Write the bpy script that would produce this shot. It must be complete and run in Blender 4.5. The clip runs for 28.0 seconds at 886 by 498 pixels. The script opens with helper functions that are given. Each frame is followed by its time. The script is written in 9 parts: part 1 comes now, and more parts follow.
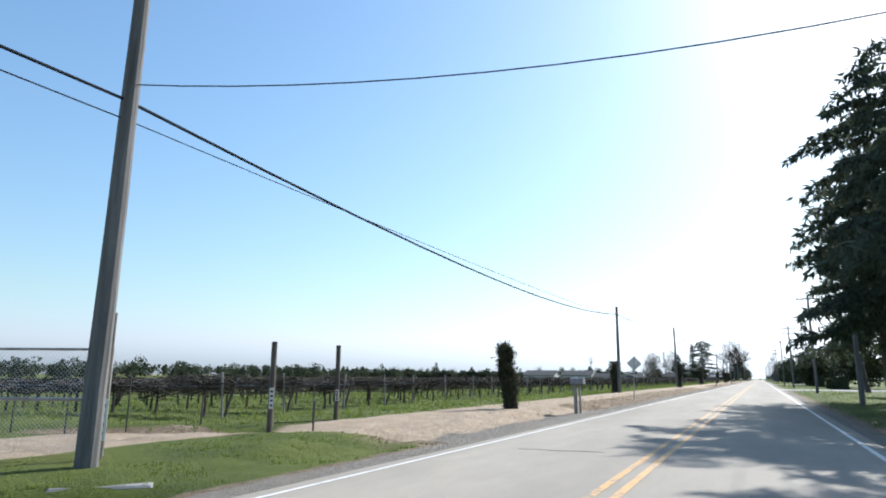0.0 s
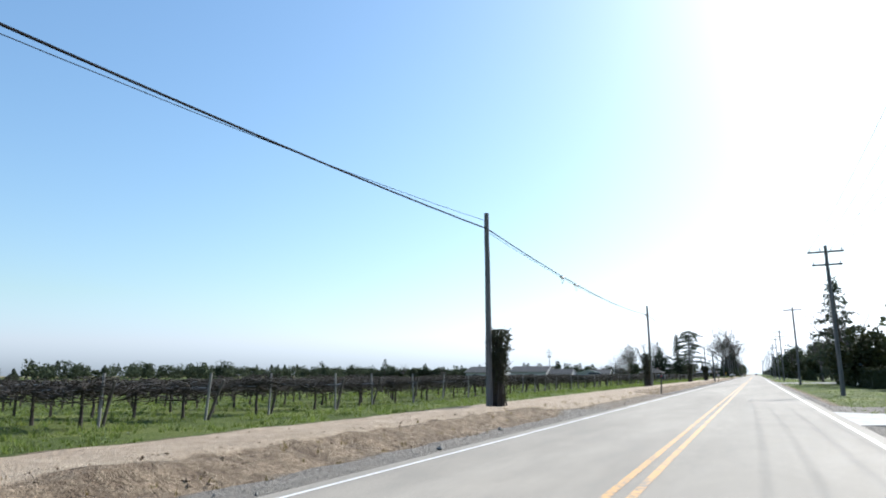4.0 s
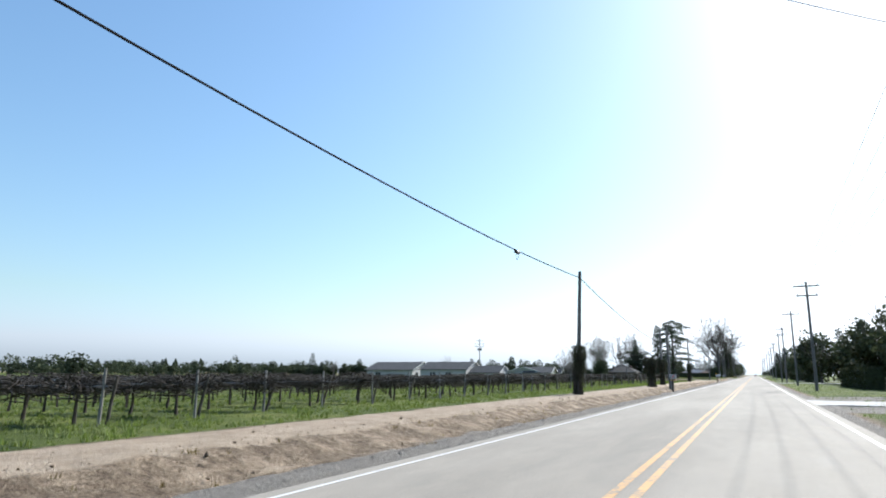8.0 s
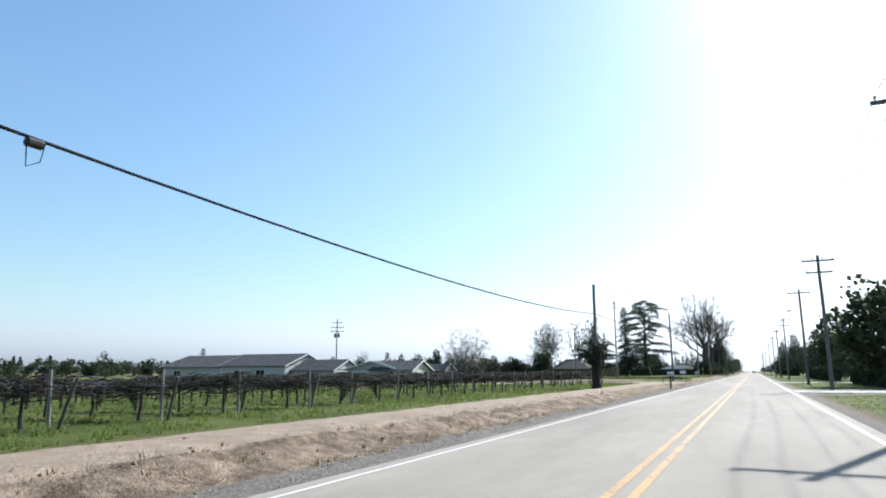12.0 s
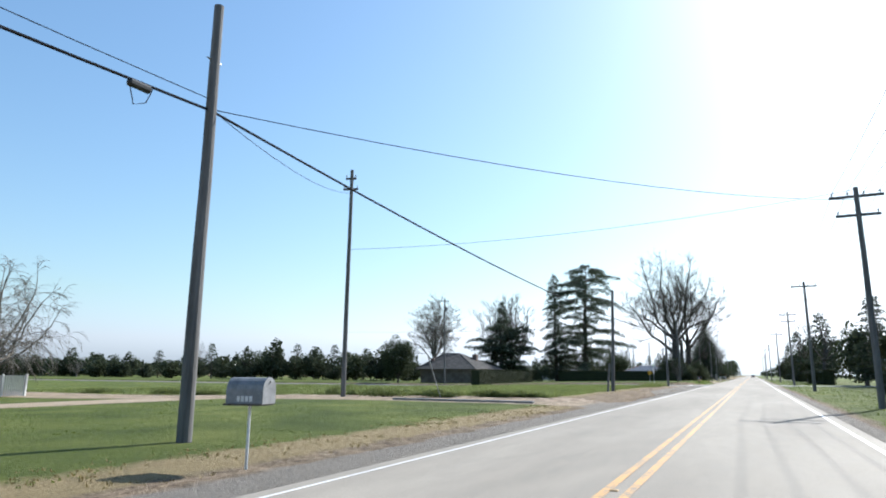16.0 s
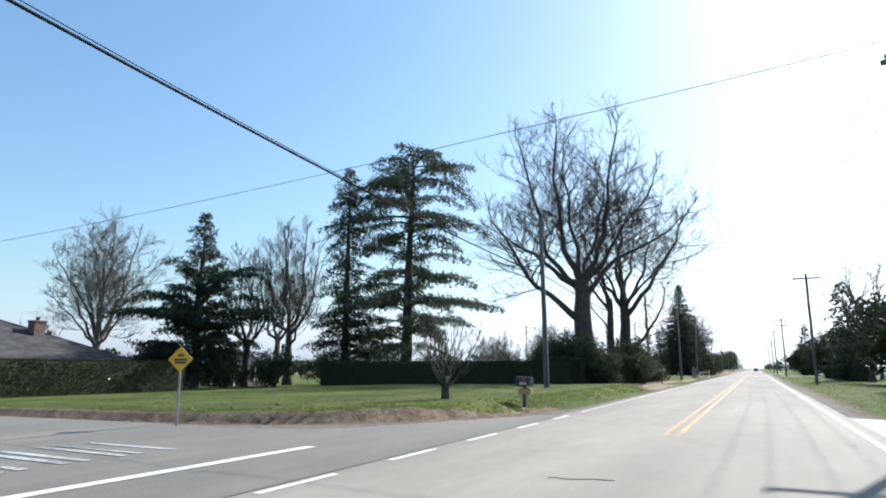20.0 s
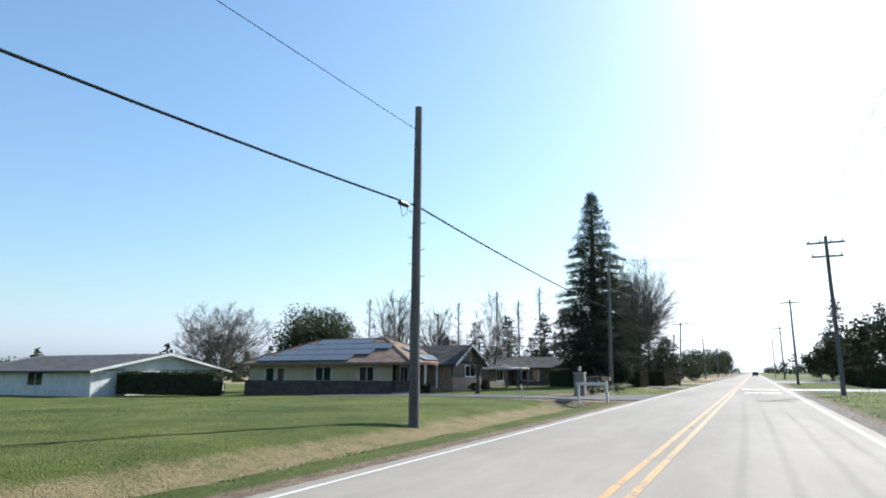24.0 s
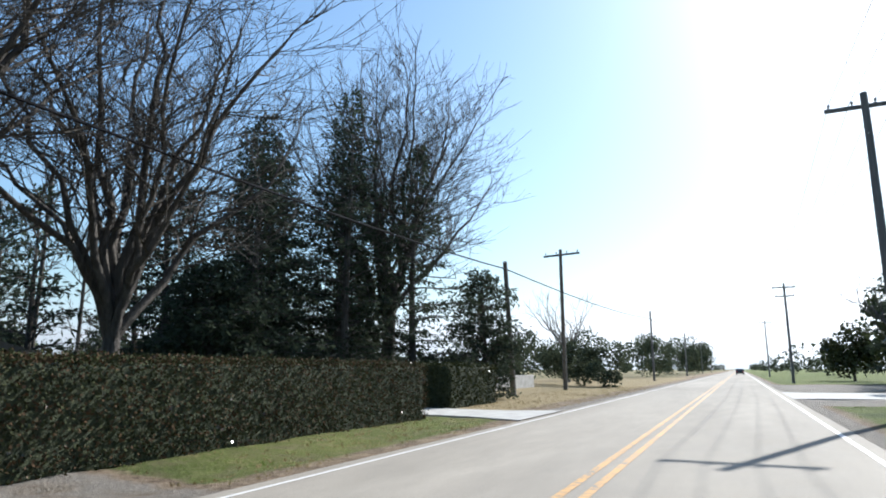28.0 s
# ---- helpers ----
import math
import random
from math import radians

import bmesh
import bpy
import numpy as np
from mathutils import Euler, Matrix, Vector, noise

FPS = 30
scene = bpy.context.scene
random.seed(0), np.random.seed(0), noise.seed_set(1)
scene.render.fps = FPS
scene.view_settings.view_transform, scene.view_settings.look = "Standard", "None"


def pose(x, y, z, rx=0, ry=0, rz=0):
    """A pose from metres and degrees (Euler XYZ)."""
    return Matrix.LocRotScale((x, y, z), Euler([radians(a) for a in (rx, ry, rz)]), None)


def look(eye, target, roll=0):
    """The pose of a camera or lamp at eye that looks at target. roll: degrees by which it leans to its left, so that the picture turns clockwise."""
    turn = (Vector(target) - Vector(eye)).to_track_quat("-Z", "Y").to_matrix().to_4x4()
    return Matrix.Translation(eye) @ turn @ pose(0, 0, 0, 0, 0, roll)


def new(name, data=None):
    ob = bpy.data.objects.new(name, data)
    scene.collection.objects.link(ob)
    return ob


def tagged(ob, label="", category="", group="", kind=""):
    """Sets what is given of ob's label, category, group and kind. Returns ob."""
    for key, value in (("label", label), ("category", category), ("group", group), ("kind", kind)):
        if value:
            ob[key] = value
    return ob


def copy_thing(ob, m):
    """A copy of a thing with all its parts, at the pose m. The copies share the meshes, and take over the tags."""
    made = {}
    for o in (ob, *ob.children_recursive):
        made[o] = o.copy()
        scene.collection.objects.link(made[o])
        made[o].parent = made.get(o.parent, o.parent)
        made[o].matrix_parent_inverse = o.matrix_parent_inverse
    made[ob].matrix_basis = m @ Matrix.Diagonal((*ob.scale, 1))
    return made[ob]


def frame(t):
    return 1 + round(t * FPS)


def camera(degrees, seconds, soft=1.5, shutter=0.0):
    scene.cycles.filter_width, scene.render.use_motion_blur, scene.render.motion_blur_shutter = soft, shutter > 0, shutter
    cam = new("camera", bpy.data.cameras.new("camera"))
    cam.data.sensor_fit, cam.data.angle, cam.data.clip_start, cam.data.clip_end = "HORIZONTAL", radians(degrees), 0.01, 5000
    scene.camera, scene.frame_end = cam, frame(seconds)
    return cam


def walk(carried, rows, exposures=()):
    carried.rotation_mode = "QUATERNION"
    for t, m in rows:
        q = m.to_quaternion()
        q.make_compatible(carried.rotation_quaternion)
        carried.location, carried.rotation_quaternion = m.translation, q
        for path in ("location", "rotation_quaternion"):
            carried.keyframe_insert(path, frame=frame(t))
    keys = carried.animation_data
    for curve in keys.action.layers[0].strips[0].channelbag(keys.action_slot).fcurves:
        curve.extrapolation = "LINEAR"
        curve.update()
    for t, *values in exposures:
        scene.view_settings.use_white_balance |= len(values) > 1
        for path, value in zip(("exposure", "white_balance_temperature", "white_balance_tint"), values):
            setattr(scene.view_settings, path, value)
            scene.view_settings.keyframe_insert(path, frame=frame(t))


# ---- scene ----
# ------------------------------------------------------------------ camera and its way
# seconds, x, y, yaw, pitch, roll; the lens stands 1.35 m over the road
PATH = [
    (0.0, 1.781, -0.00, 26.16, 11.37, -0.44), (0.5, 1.735, 8.25, 26.08, 11.38, -0.40), (1.0, 1.695, 16.84, 26.16, 11.30, 0.09),
    (1.5, 1.664, 25.77, 26.10, 11.13, -0.02), (2.0, 1.640, 34.66, 26.02, 11.05, -0.02), (2.5, 1.618, 43.58, 25.94, 11.18, 0.03),
    (3.0, 1.596, 52.27, 25.81, 11.29, 0.17), (3.5, 1.570, 60.88, 25.89, 11.32, 0.25), (4.0, 1.547, 70.16, 25.88, 11.25, 0.14),
    (4.5, 1.529, 79.83, 25.87, 11.22, 0.03), (5.0, 1.518, 89.65, 25.88, 11.20, -0.07), (5.5, 1.514, 99.34, 25.89, 11.21, -0.18),
    (6.0, 1.517, 108.66, 25.85, 11.22, -0.23), (6.5, 1.520, 117.83, 25.71, 11.16, -0.31), (7.0, 1.517, 127.13, 25.69, 11.07, -0.51),
    (7.5, 1.499, 136.72, 25.75, 11.11, -0.49), (8.0, 1.491, 146.30, 25.81, 11.10, -0.30), (8.5, 1.483, 155.66, 25.83, 11.07, -0.18),
    (9.0, 1.467, 165.05, 25.79, 11.24, -0.21), (9.5, 1.451, 174.62, 25.79, 11.26, -0.08), (10.0, 1.448, 184.42, 25.74, 11.25, -0.03),
    (10.5, 1.446, 193.91, 25.78, 11.15, 0.03), (11.0, 1.444, 203.42, 25.71, 11.06, -0.05), (11.5, 1.453, 213.01, 25.69, 10.93, -0.01),
    (12.0, 1.476, 223.51, 25.71, 10.97, 0.10), (12.5, 1.507, 234.52, 25.73, 11.00, 0.22), (13.0, 1.539, 245.66, 25.75, 11.01, 0.36),
    (13.5, 1.567, 256.53, 25.77, 11.02, 0.52), (14.0, 1.584, 266.74, 25.73, 11.16, 0.38), (14.5, 1.587, 276.96, 25.62, 11.31, 0.20),
    (15.0, 1.581, 287.30, 25.69, 11.23, 0.55), (15.5, 1.572, 297.58, 25.59, 11.09, -0.09), (16.0, 1.577, 308.03, 25.63, 11.11, -0.35),
    (16.5, 1.616, 318.30, 25.61, 11.07, -0.14), (17.0, 1.673, 328.48, 25.53, 11.12, -0.09), (17.5, 1.721, 338.54, 25.49, 11.02, 0.03),
    (18.0, 1.764, 348.74, 25.36, 11.00, 0.04), (18.5, 1.798, 358.84, 25.37, 11.04, 0.11), (19.0, 1.798, 368.95, 25.60, 10.90, 0.15),
    (19.5, 1.766, 378.63, 25.73, 10.77, -0.08), (20.0, 1.718, 388.39, 25.90, 10.73, 0.05), (20.5, 1.655, 398.19, 26.05, 10.61, 0.04),
    (21.0, 1.580, 408.19, 26.15, 10.70, -0.10), (21.5, 1.503, 418.01, 26.08, 10.65, -0.28), (22.0, 1.443, 427.86, 26.19, 10.83, 0.07),
    (22.5, 1.420, 437.78, 26.00, 10.83, -0.23), (23.0, 1.434, 447.64, 25.92, 10.92, -0.14), (23.5, 1.471, 457.31, 25.84, 10.98, -0.05),
    (24.0, 1.519, 466.65, 25.77, 11.04, 0.03), (24.5, 1.564, 475.51, 25.71, 11.09, 0.11), (25.0, 1.596, 483.75, 25.71, 11.03, 0.01),
    (25.5, 1.613, 491.60, 25.75, 11.03, 0.23), (26.0, 1.642, 499.59, 25.75, 10.78, 0.01), (26.5, 1.685, 508.39, 25.43, 10.98, 0.25),
    (27.0, 1.721, 516.64, 25.32, 10.92, 0.31), (27.5, 1.760, 523.89, 25.15, 10.93, 0.26), (28.0, 1.809, 530.73, 24.74, 10.82, 0.15),
]
cam = camera(70.0, 28.0, soft=1.9)
walk(cam, [(t, pose(x, y, 1.35, 90 + pitch, roll, yaw)) for t, x, y, yaw, pitch, roll in PATH],
     exposures=[(0.0, 1.2, 5900, 10), (0.5, 1.12, 5900, 10), (1.0, 1.04, 5900, 10), (2.0, 1.06, 5900, 10), (3.0, 1.18, 5900, 10), (28.0, 1.2, 5900, 10)])

# ------------------------------------------------------------------ sky and sun
SUN_AZ, SUN_EL = radians(19.5), radians(36.0)
world = bpy.data.worlds.new("sky")
scene.world = world
world.use_nodes = True
wn = world.node_tree
sky = wn.nodes.new("ShaderNodeTexSky")
sky.sky_type = "NISHITA"
sky.sun_disc = False
sky.sun_elevation = SUN_EL
sky.sun_rotation = SUN_AZ
sky.air_density = 1.35
sky.dust_density = 1.05
sky.ozone_density = 2.6
# thin winter haze: no yellow cast low in the sky
sky_rgb = wn.nodes.new("ShaderNodeSeparateColor")
sky_out = wn.nodes.new("ShaderNodeCombineColor")
haze = wn.nodes.new("ShaderNodeMath")
haze.operation = "MAXIMUM"
wn.links.new(sky.outputs[0], sky_rgb.inputs[0])
wn.links.new(sky_rgb.outputs[2], haze.inputs[0])
wn.links.new(sky_rgb.outputs[1], haze.inputs[1])
low_red = wn.nodes.new("ShaderNodeMath")
low_red.operation = "MINIMUM"
wn.links.new(sky_rgb.outputs[0], low_red.inputs[0])
wn.links.new(sky_rgb.outputs[1], low_red.inputs[1])
for k, (source, bend) in enumerate(((low_red.outputs[0], 0.95), (sky_rgb.outputs[1], 0.9), (haze.outputs[0], 0.85))):
    soften = wn.nodes.new("ShaderNodeMath")
    soften.operation = "POWER"
    soften.inputs[1].default_value = bend
    wn.links.new(source, soften.inputs[0])
    wn.links.new(soften.outputs[0], sky_out.inputs[k])
haze_tint = wn.nodes.new("ShaderNodeMix")
haze_tint.data_type, haze_tint.blend_type = "RGBA", "MULTIPLY"
haze_tint.inputs[0].default_value = 1.0
haze_tint.inputs[7].default_value = (0.83, 0.97, 1.09, 1.0)
wn.links.new(sky_out.outputs[0], haze_tint.inputs[6])
wn.links.new(haze_tint.outputs[2], wn.nodes["Background"].inputs[0])
wn.nodes["Background"].inputs[1].default_value = 0.090
sun = new("sun", bpy.data.lights.new("sun", "SUN"))
sun.data.energy, sun.data.angle, sun.data.color = 4.2, radians(0.6), (1.0, 0.94, 0.84)
sun_way = Vector((math.sin(SUN_AZ) * math.cos(SUN_EL), math.cos(SUN_AZ) * math.cos(SUN_EL), math.sin(SUN_EL)))
sun.matrix_world = look(sun_way * 100, (0, 0, 0))


# ------------------------------------------------------------------ materials
def ramp(nt, fac, stops):
    n = nt.nodes.new("ShaderNodeValToRGB")
    el = n.color_ramp.elements
    el[0].position, el[0].color = stops[0][0], (*stops[0][1], 1)
    el[1].position, el[1].color = stops[-1][0], (*stops[-1][1], 1)
    for p, c in stops[1:-1]:
        e = el.new(p)
        e.color = (*c, 1)
    nt.links.new(fac, n.inputs[0])
    return n.outputs[0]


def noise_node(nt, scale, detail=4, rough=0.6, vec=None, stretch=None):
    n = nt.nodes.new("ShaderNodeTexNoise")
    n.inputs["Scale"].default_value = scale
    n.inputs["Detail"].default_value = detail
    n.inputs["Roughness"].default_value = rough
    if vec is None:
        vec = nt.nodes.new("ShaderNodeNewGeometry").outputs["Position"]
    if stretch:
        m = nt.nodes.new("ShaderNodeMapping")
        m.inputs["Scale"].default_value = stretch
        nt.links.new(vec, m.inputs[0])
        vec = m.outputs[0]
    nt.links.new(vec, n.inputs["Vector"])
    return n.outputs[0]


def math_node(nt, op, a, b, clamp=False):
    n = nt.nodes.new("ShaderNodeMath")
    n.operation, n.use_clamp = op, clamp
    for i, v in enumerate((a, b)):
        if isinstance(v, (int, float)):
            n.inputs[i].default_value = v
        else:
            nt.links.new(v, n.inputs[i])
    return n.outputs[0]


def mix_col(nt, fac, a, b, kind="MIX"):
    n = nt.nodes.new("ShaderNodeMix")
    n.data_type, n.blend_type = "RGBA", kind
    for key, v in ((0, fac), (6, a), (7, b)):
        if isinstance(v, (int, float)):
            n.inputs[key].default_value = v
        elif isinstance(v, tuple):
            n.inputs[key].default_value = (*v, 1)
        else:
            nt.links.new(v, n.inputs[key])
    return n.outputs[2]


def bump_in(nt, bsdf, height, strength, distance):
    b = nt.nodes.new("ShaderNodeBump")
    b.inputs["Strength"].default_value = strength
    b.inputs["Distance"].default_value = distance
    nt.links.new(height, b.inputs["Height"])
    nt.links.new(b.outputs[0], bsdf.inputs["Normal"])


def base_mat(name, rough=0.8, metal=0.0, spec=0.5):
    m = bpy.data.materials.new(name)
    m.use_nodes = True
    b = m.node_tree.nodes["Principled BSDF"]
    b.inputs["Roughness"].default_value = rough
    b.inputs["Metallic"].default_value = metal
    b.inputs["Specular IOR Level"].default_value = spec
    return m, m.node_tree, b


def mottled(name, c1, c2, scale=3.0, rough=0.8, metal=0.0, fine=40.0, bump=0.2, dist=0.01, c3=None, stretch=None, rnd=0.0, spec=0.4):
    """Two tones at a coarse scale, grain at a fine one."""
    m, nt, b = base_mat(name, rough, metal, spec)
    n1 = noise_node(nt, scale, 5, 0.6, stretch=stretch)
    n2 = noise_node(nt, fine, 3, 0.6, stretch=stretch)
    col = ramp(nt, n1, [(0.32, c1), (0.68, c2)] if c3 is None else [(0.3, c1), (0.52, c2), (0.72, c3)])
    col = mix_col(nt, 0.35, col, ramp(nt, n2, [(0.3, (0.35, 0.35, 0.35)), (0.7, (1.0, 1.0, 1.0))]), "MULTIPLY")
    if rnd:
        oi = nt.nodes.new("ShaderNodeObjectInfo")
        col = mix_col(nt, rnd, col, ramp(nt, oi.outputs["Random"], [(0.0, (0.55, 0.55, 0.55)), (1.0, (1.0, 1.0, 1.0))]), "MULTIPLY")
    nt.links.new(col, b.inputs["Base Color"])
    bump_in(nt, b, n2, bump, dist)
    return m


def leafy(name, c1, c2, glow=0.25, rough=0.55, scale=0.6, spec=0.35, glint=0.0):
    """Foliage: tone by leaf, thin enough to let light through."""
    m, nt, b = base_mat(name, rough, 0.0, spec)
    geo = nt.nodes.new("ShaderNodeNewGeometry")
    col = ramp(nt, geo.outputs["Random Per Island"], [(0.0, c1), (1.0, c2)])
    n1 = noise_node(nt, scale, 3)
    col = mix_col(nt, 0.6, col, ramp(nt, n1, [(0.35, (0.5, 0.5, 0.5)), (0.65, (1.0, 1.0, 1.0))]), "MULTIPLY")
    nt.links.new(col, b.inputs["Base Color"])
    if glint:      # a few waxy leaves among dull ones
        few = ramp(nt, math_node(nt, "FRACT", math_node(nt, "MULTIPLY", geo.outputs["Random Per Island"], 37.0), 0.0), [(1 - glint, (0, 0, 0)), (1.0 - glint * 0.9, (1, 1, 1))])
        nt.links.new(mix_col(nt, few, (rough, rough, rough), (0.22, 0.22, 0.22)), b.inputs["Roughness"])
        nt.links.new(mix_col(nt, few, (spec, spec, spec), (0.8, 0.8, 0.8)), b.inputs["Specular IOR Level"])
    tr = nt.nodes.new("ShaderNodeBsdfTranslucent")
    nt.links.new(col, tr.inputs[0])
    mx = nt.nodes.new("ShaderNodeMixShader")
    mx.inputs[0].default_value = glow
    nt.links.new(b.outputs[0], mx.inputs[1])
    nt.links.new(tr.outputs[0], mx.inputs[2])
    nt.links.new(mx.outputs[0], nt.nodes["Material Output"].inputs[0])
    return m


def asphalt_mat(name, tone):
    m, nt, b = base_mat(name, 0.85, 0.0, 0.2)
    big = noise_node(nt, 0.35, 4, 0.6, stretch=(1.0, 0.15, 1.0))
    fine = noise_node(nt, 55.0, 3, 0.7)
    mid = noise_node(nt, 2.2, 5, 0.65, stretch=(1.0, 0.3, 1.0))
    col = ramp(nt, big, [(0.3, tuple(0.8 * v for v in tone)), (0.7, tuple(1.15 * v for v in tone))])
    col = mix_col(nt, 0.4, col, ramp(nt, mid, [(0.35, (0.6, 0.6, 0.6)), (0.65, (1.0, 1.0, 1.0))]), "MULTIPLY")
    col = mix_col(nt, 0.6, col, ramp(nt, fine, [(0.35, (0.4, 0.4, 0.4)), (0.65, (1.0, 1.0, 1.0))]), "MULTIPLY")
    nt.links.new(col, b.inputs["Base Color"])
    rg = ramp(nt, mid, [(0.3, (0.75, 0.75, 0.75)), (0.7, (0.92, 0.92, 0.92))])
    nt.links.new(rg, b.inputs["Roughness"])
    bump_in(nt, b, fine, 0.35, 0.006)
    return m


def worn_paint(name, paint, under, wear=0.42):
    m, nt, b = base_mat(name, 0.6, 0.0, 0.4)
    n1 = noise_node(nt, 9.0, 6, 0.75)
    n2 = noise_node(nt, 1.1, 3, 0.5)
    s = math_node(nt, "ADD", math_node(nt, "MULTIPLY", n1, 0.7), math_node(nt, "MULTIPLY", n2, 0.3))
    col = ramp(nt, s, [(wear - 0.06, under), (wear + 0.05, paint)])
    nt.links.new(col, b.inputs["Base Color"])
    bump_in(nt, b, n1, 0.2, 0.004)
    return m


def ground_mat():
    """Soil, gravel, dirt track, grass and dry grass, each with its own edge."""
    m, nt, b = base_mat("ground_cover", 0.95, 0.0, 0.15)
    at = nt.nodes.new("ShaderNodeAttribute")
    at.attribute_name = "cover"
    sep = nt.nodes.new("ShaderNodeSeparateColor")
    nt.links.new(at.outputs["Color"], sep.inputs[0])
    a2 = nt.nodes.new("ShaderNodeAttribute")
    a2.attribute_name = "cover_two"
    sep2 = nt.nodes.new("ShaderNodeSeparateColor")
    nt.links.new(a2.outputs["Color"], sep2.inputs[0])
    rag = noise_node(nt, 1.3, 7, 0.7)
    fine = noise_node(nt, 24.0, 5, 0.7)
    pebble = noise_node(nt, 60.0, 2, 0.5)
    patch = noise_node(nt, 0.25, 4, 0.6)

    def edge(w, soft=0.14, amt=0.9):
        s = math_node(nt, "ADD", w, math_node(nt, "MULTIPLY", math_node(nt, "SUBTRACT", rag, 0.5), amt))
        return math_node(nt, "DIVIDE", math_node(nt, "SUBTRACT", s, 0.5 - soft), 2 * soft, True)

    lump = noise_node(nt, 6.0, 6, 0.72)
    soil = ramp(nt, lump, [(0.3, (0.125, 0.092, 0.064)), (0.48, (0.26, 0.198, 0.138)), (0.72, (0.40, 0.32, 0.228))])
    track = ramp(nt, rag, [(0.3, (0.35, 0.272, 0.195)), (0.7, (0.52, 0.415, 0.305))])
    gravel = ramp(nt, pebble, [(0.3, (0.12, 0.106, 0.090)), (0.55, (0.24, 0.216, 0.184)), (0.75, (0.39, 0.355, 0.31))])
    grass = ramp(nt, patch, [(0.34, (0.072, 0.100, 0.022)), (0.5, (0.120, 0.152, 0.032)), (0.66, (0.172, 0.192, 0.046))])
    grass = mix_col(nt, 0.7, grass, ramp(nt, fine, [(0.3, (0.3, 0.3, 0.3)), (0.7, (1.0, 1.0, 1.0))]), "MULTIPLY")
    dry = ramp(nt, fine, [(0.3, (0.17, 0.13, 0.065)), (0.7, (0.34, 0.27, 0.15))])
    rug = ramp(nt, fine, [(0.3, (0.5, 0.5, 0.5)), (0.7, (1.0, 1.0, 1.0))])
    col = mix_col(nt, 0.6, soil, rug, "MULTIPLY")
    col = mix_col(nt, 0.75, col, ramp(nt, rag, [(0.36, (0.5, 0.47, 0.45)), (0.6, (1.12, 1.1, 1.06))]), "MULTIPLY")
    col = mix_col(nt, edge(sep.outputs[1]), col, mix_col(nt, 0.4, track, rug, "MULTIPLY"))
    col = mix_col(nt, edge(sep.outputs[2]), col, gravel)
    col = mix_col(nt, edge(sep.outputs[0]), col, grass)
    col = mix_col(nt, edge(sep2.outputs[0]), col, dry)
    nt.links.new(col, b.inputs["Base Color"])
    bump_in(nt, b, math_node(nt, "ADD", math_node(nt, "ADD", fine, rag), lump), 0.9, 0.075)
    return m


def glass_mat(name, tint=(0.02, 0.025, 0.03)):
    m, nt, b = base_mat(name, 0.05, 0.0, 0.6)
    b.inputs["Base Color"].default_value = (*tint, 1)
    return m


def brick_mat(name, c1, c2, mortar):
    m, nt, b = base_mat(name, 0.85, 0.0, 0.2)
    tc = nt.nodes.new("ShaderNodeTexCoord")
    br = nt.nodes.new("ShaderNodeTexBrick")
    mp = nt.nodes.new("ShaderNodeMapping")
    mp.inputs["Rotation"].default_value = (radians(90), 0, 0)
    nt.links.new(tc.outputs["UV"], br.inputs["Vector"])
    br.inputs["Color1"].default_value, br.inputs["Color2"].default_value = (*c1, 1), (*c2, 1)
    br.inputs["Mortar"].default_value = (*mortar, 1)
    br.inputs["Scale"].default_value = 1.0
    br.inputs["Brick Width"].default_value, br.inputs["Row Height"].default_value = 0.22, 0.075
    br.inputs["Mortar Size"].default_value = 0.008
    n = noise_node(nt, 6.0, 4)
    col = mix_col(nt, 0.5, br.outputs[0], ramp(nt, n, [(0.3, (0.5, 0.5, 0.5)), (0.7, (1.0, 1.0, 1.0))]), "MULTIPLY")
    nt.links.new(col, b.inputs["Base Color"])
    bump_in(nt, b, br.outputs[1], -0.4, 0.01)
    return m


M = {}
M["ground"] = ground_mat()
M["asphalt"] = asphalt_mat("asphalt", (0.335, 0.300, 0.250))
M["asphalt_side"] = asphalt_mat("asphalt_side", (0.225, 0.208, 0.180))
M["white_line"] = worn_paint("white_line", (0.60, 0.59, 0.565), (0.16, 0.155, 0.15), 0.40)
M["asphalt_drive"] = asphalt_mat("asphalt_drive", (0.105, 0.102, 0.096))
M["faded_line"] = worn_paint("faded_line", (0.46, 0.45, 0.43), (0.20, 0.19, 0.175), 0.49)
M["yellow_line"] = worn_paint("yellow_line", (0.47, 0.255, 0.07), (0.15, 0.14, 0.12), 0.47)
M["patch"] = asphalt_mat("asphalt_patch", (0.05, 0.05, 0.05))
M["concrete"] = mottled("concrete", (0.30, 0.29, 0.27), (0.46, 0.45, 0.42), 2.0, 0.9)
M["concrete_old"] = mottled("old_concrete", (0.16, 0.155, 0.145), (0.30, 0.29, 0.27), 3.0, 0.95, 0, 30, 0.4)
M["pole_wood"] = mottled("pole_wood", (0.085, 0.081, 0.078), (0.19, 0.183, 0.177), 2.2, 0.9, 0, 30, 0.5, 0.01, stretch=(4, 4, 0.25))
M["pale_wood"] = mottled("pale_wood", (0.16, 0.15, 0.135), (0.30, 0.285, 0.26), 4.0, 0.92, 0, 40, 0.5, 0.008, stretch=(4, 4, 0.4))
M["post_wood"] = mottled("post_wood", (0.06, 0.052, 0.045), (0.15, 0.13, 0.11), 4.0, 0.92, 0, 40, 0.5, 0.008, stretch=(4, 4, 0.4), rnd=0.5)
M["bark"] = mottled("bark", (0.042, 0.036, 0.031), (0.115, 0.100, 0.086), 3.0, 0.95, 0, 9, 1.0, 0.06, stretch=(3, 3, 0.45))
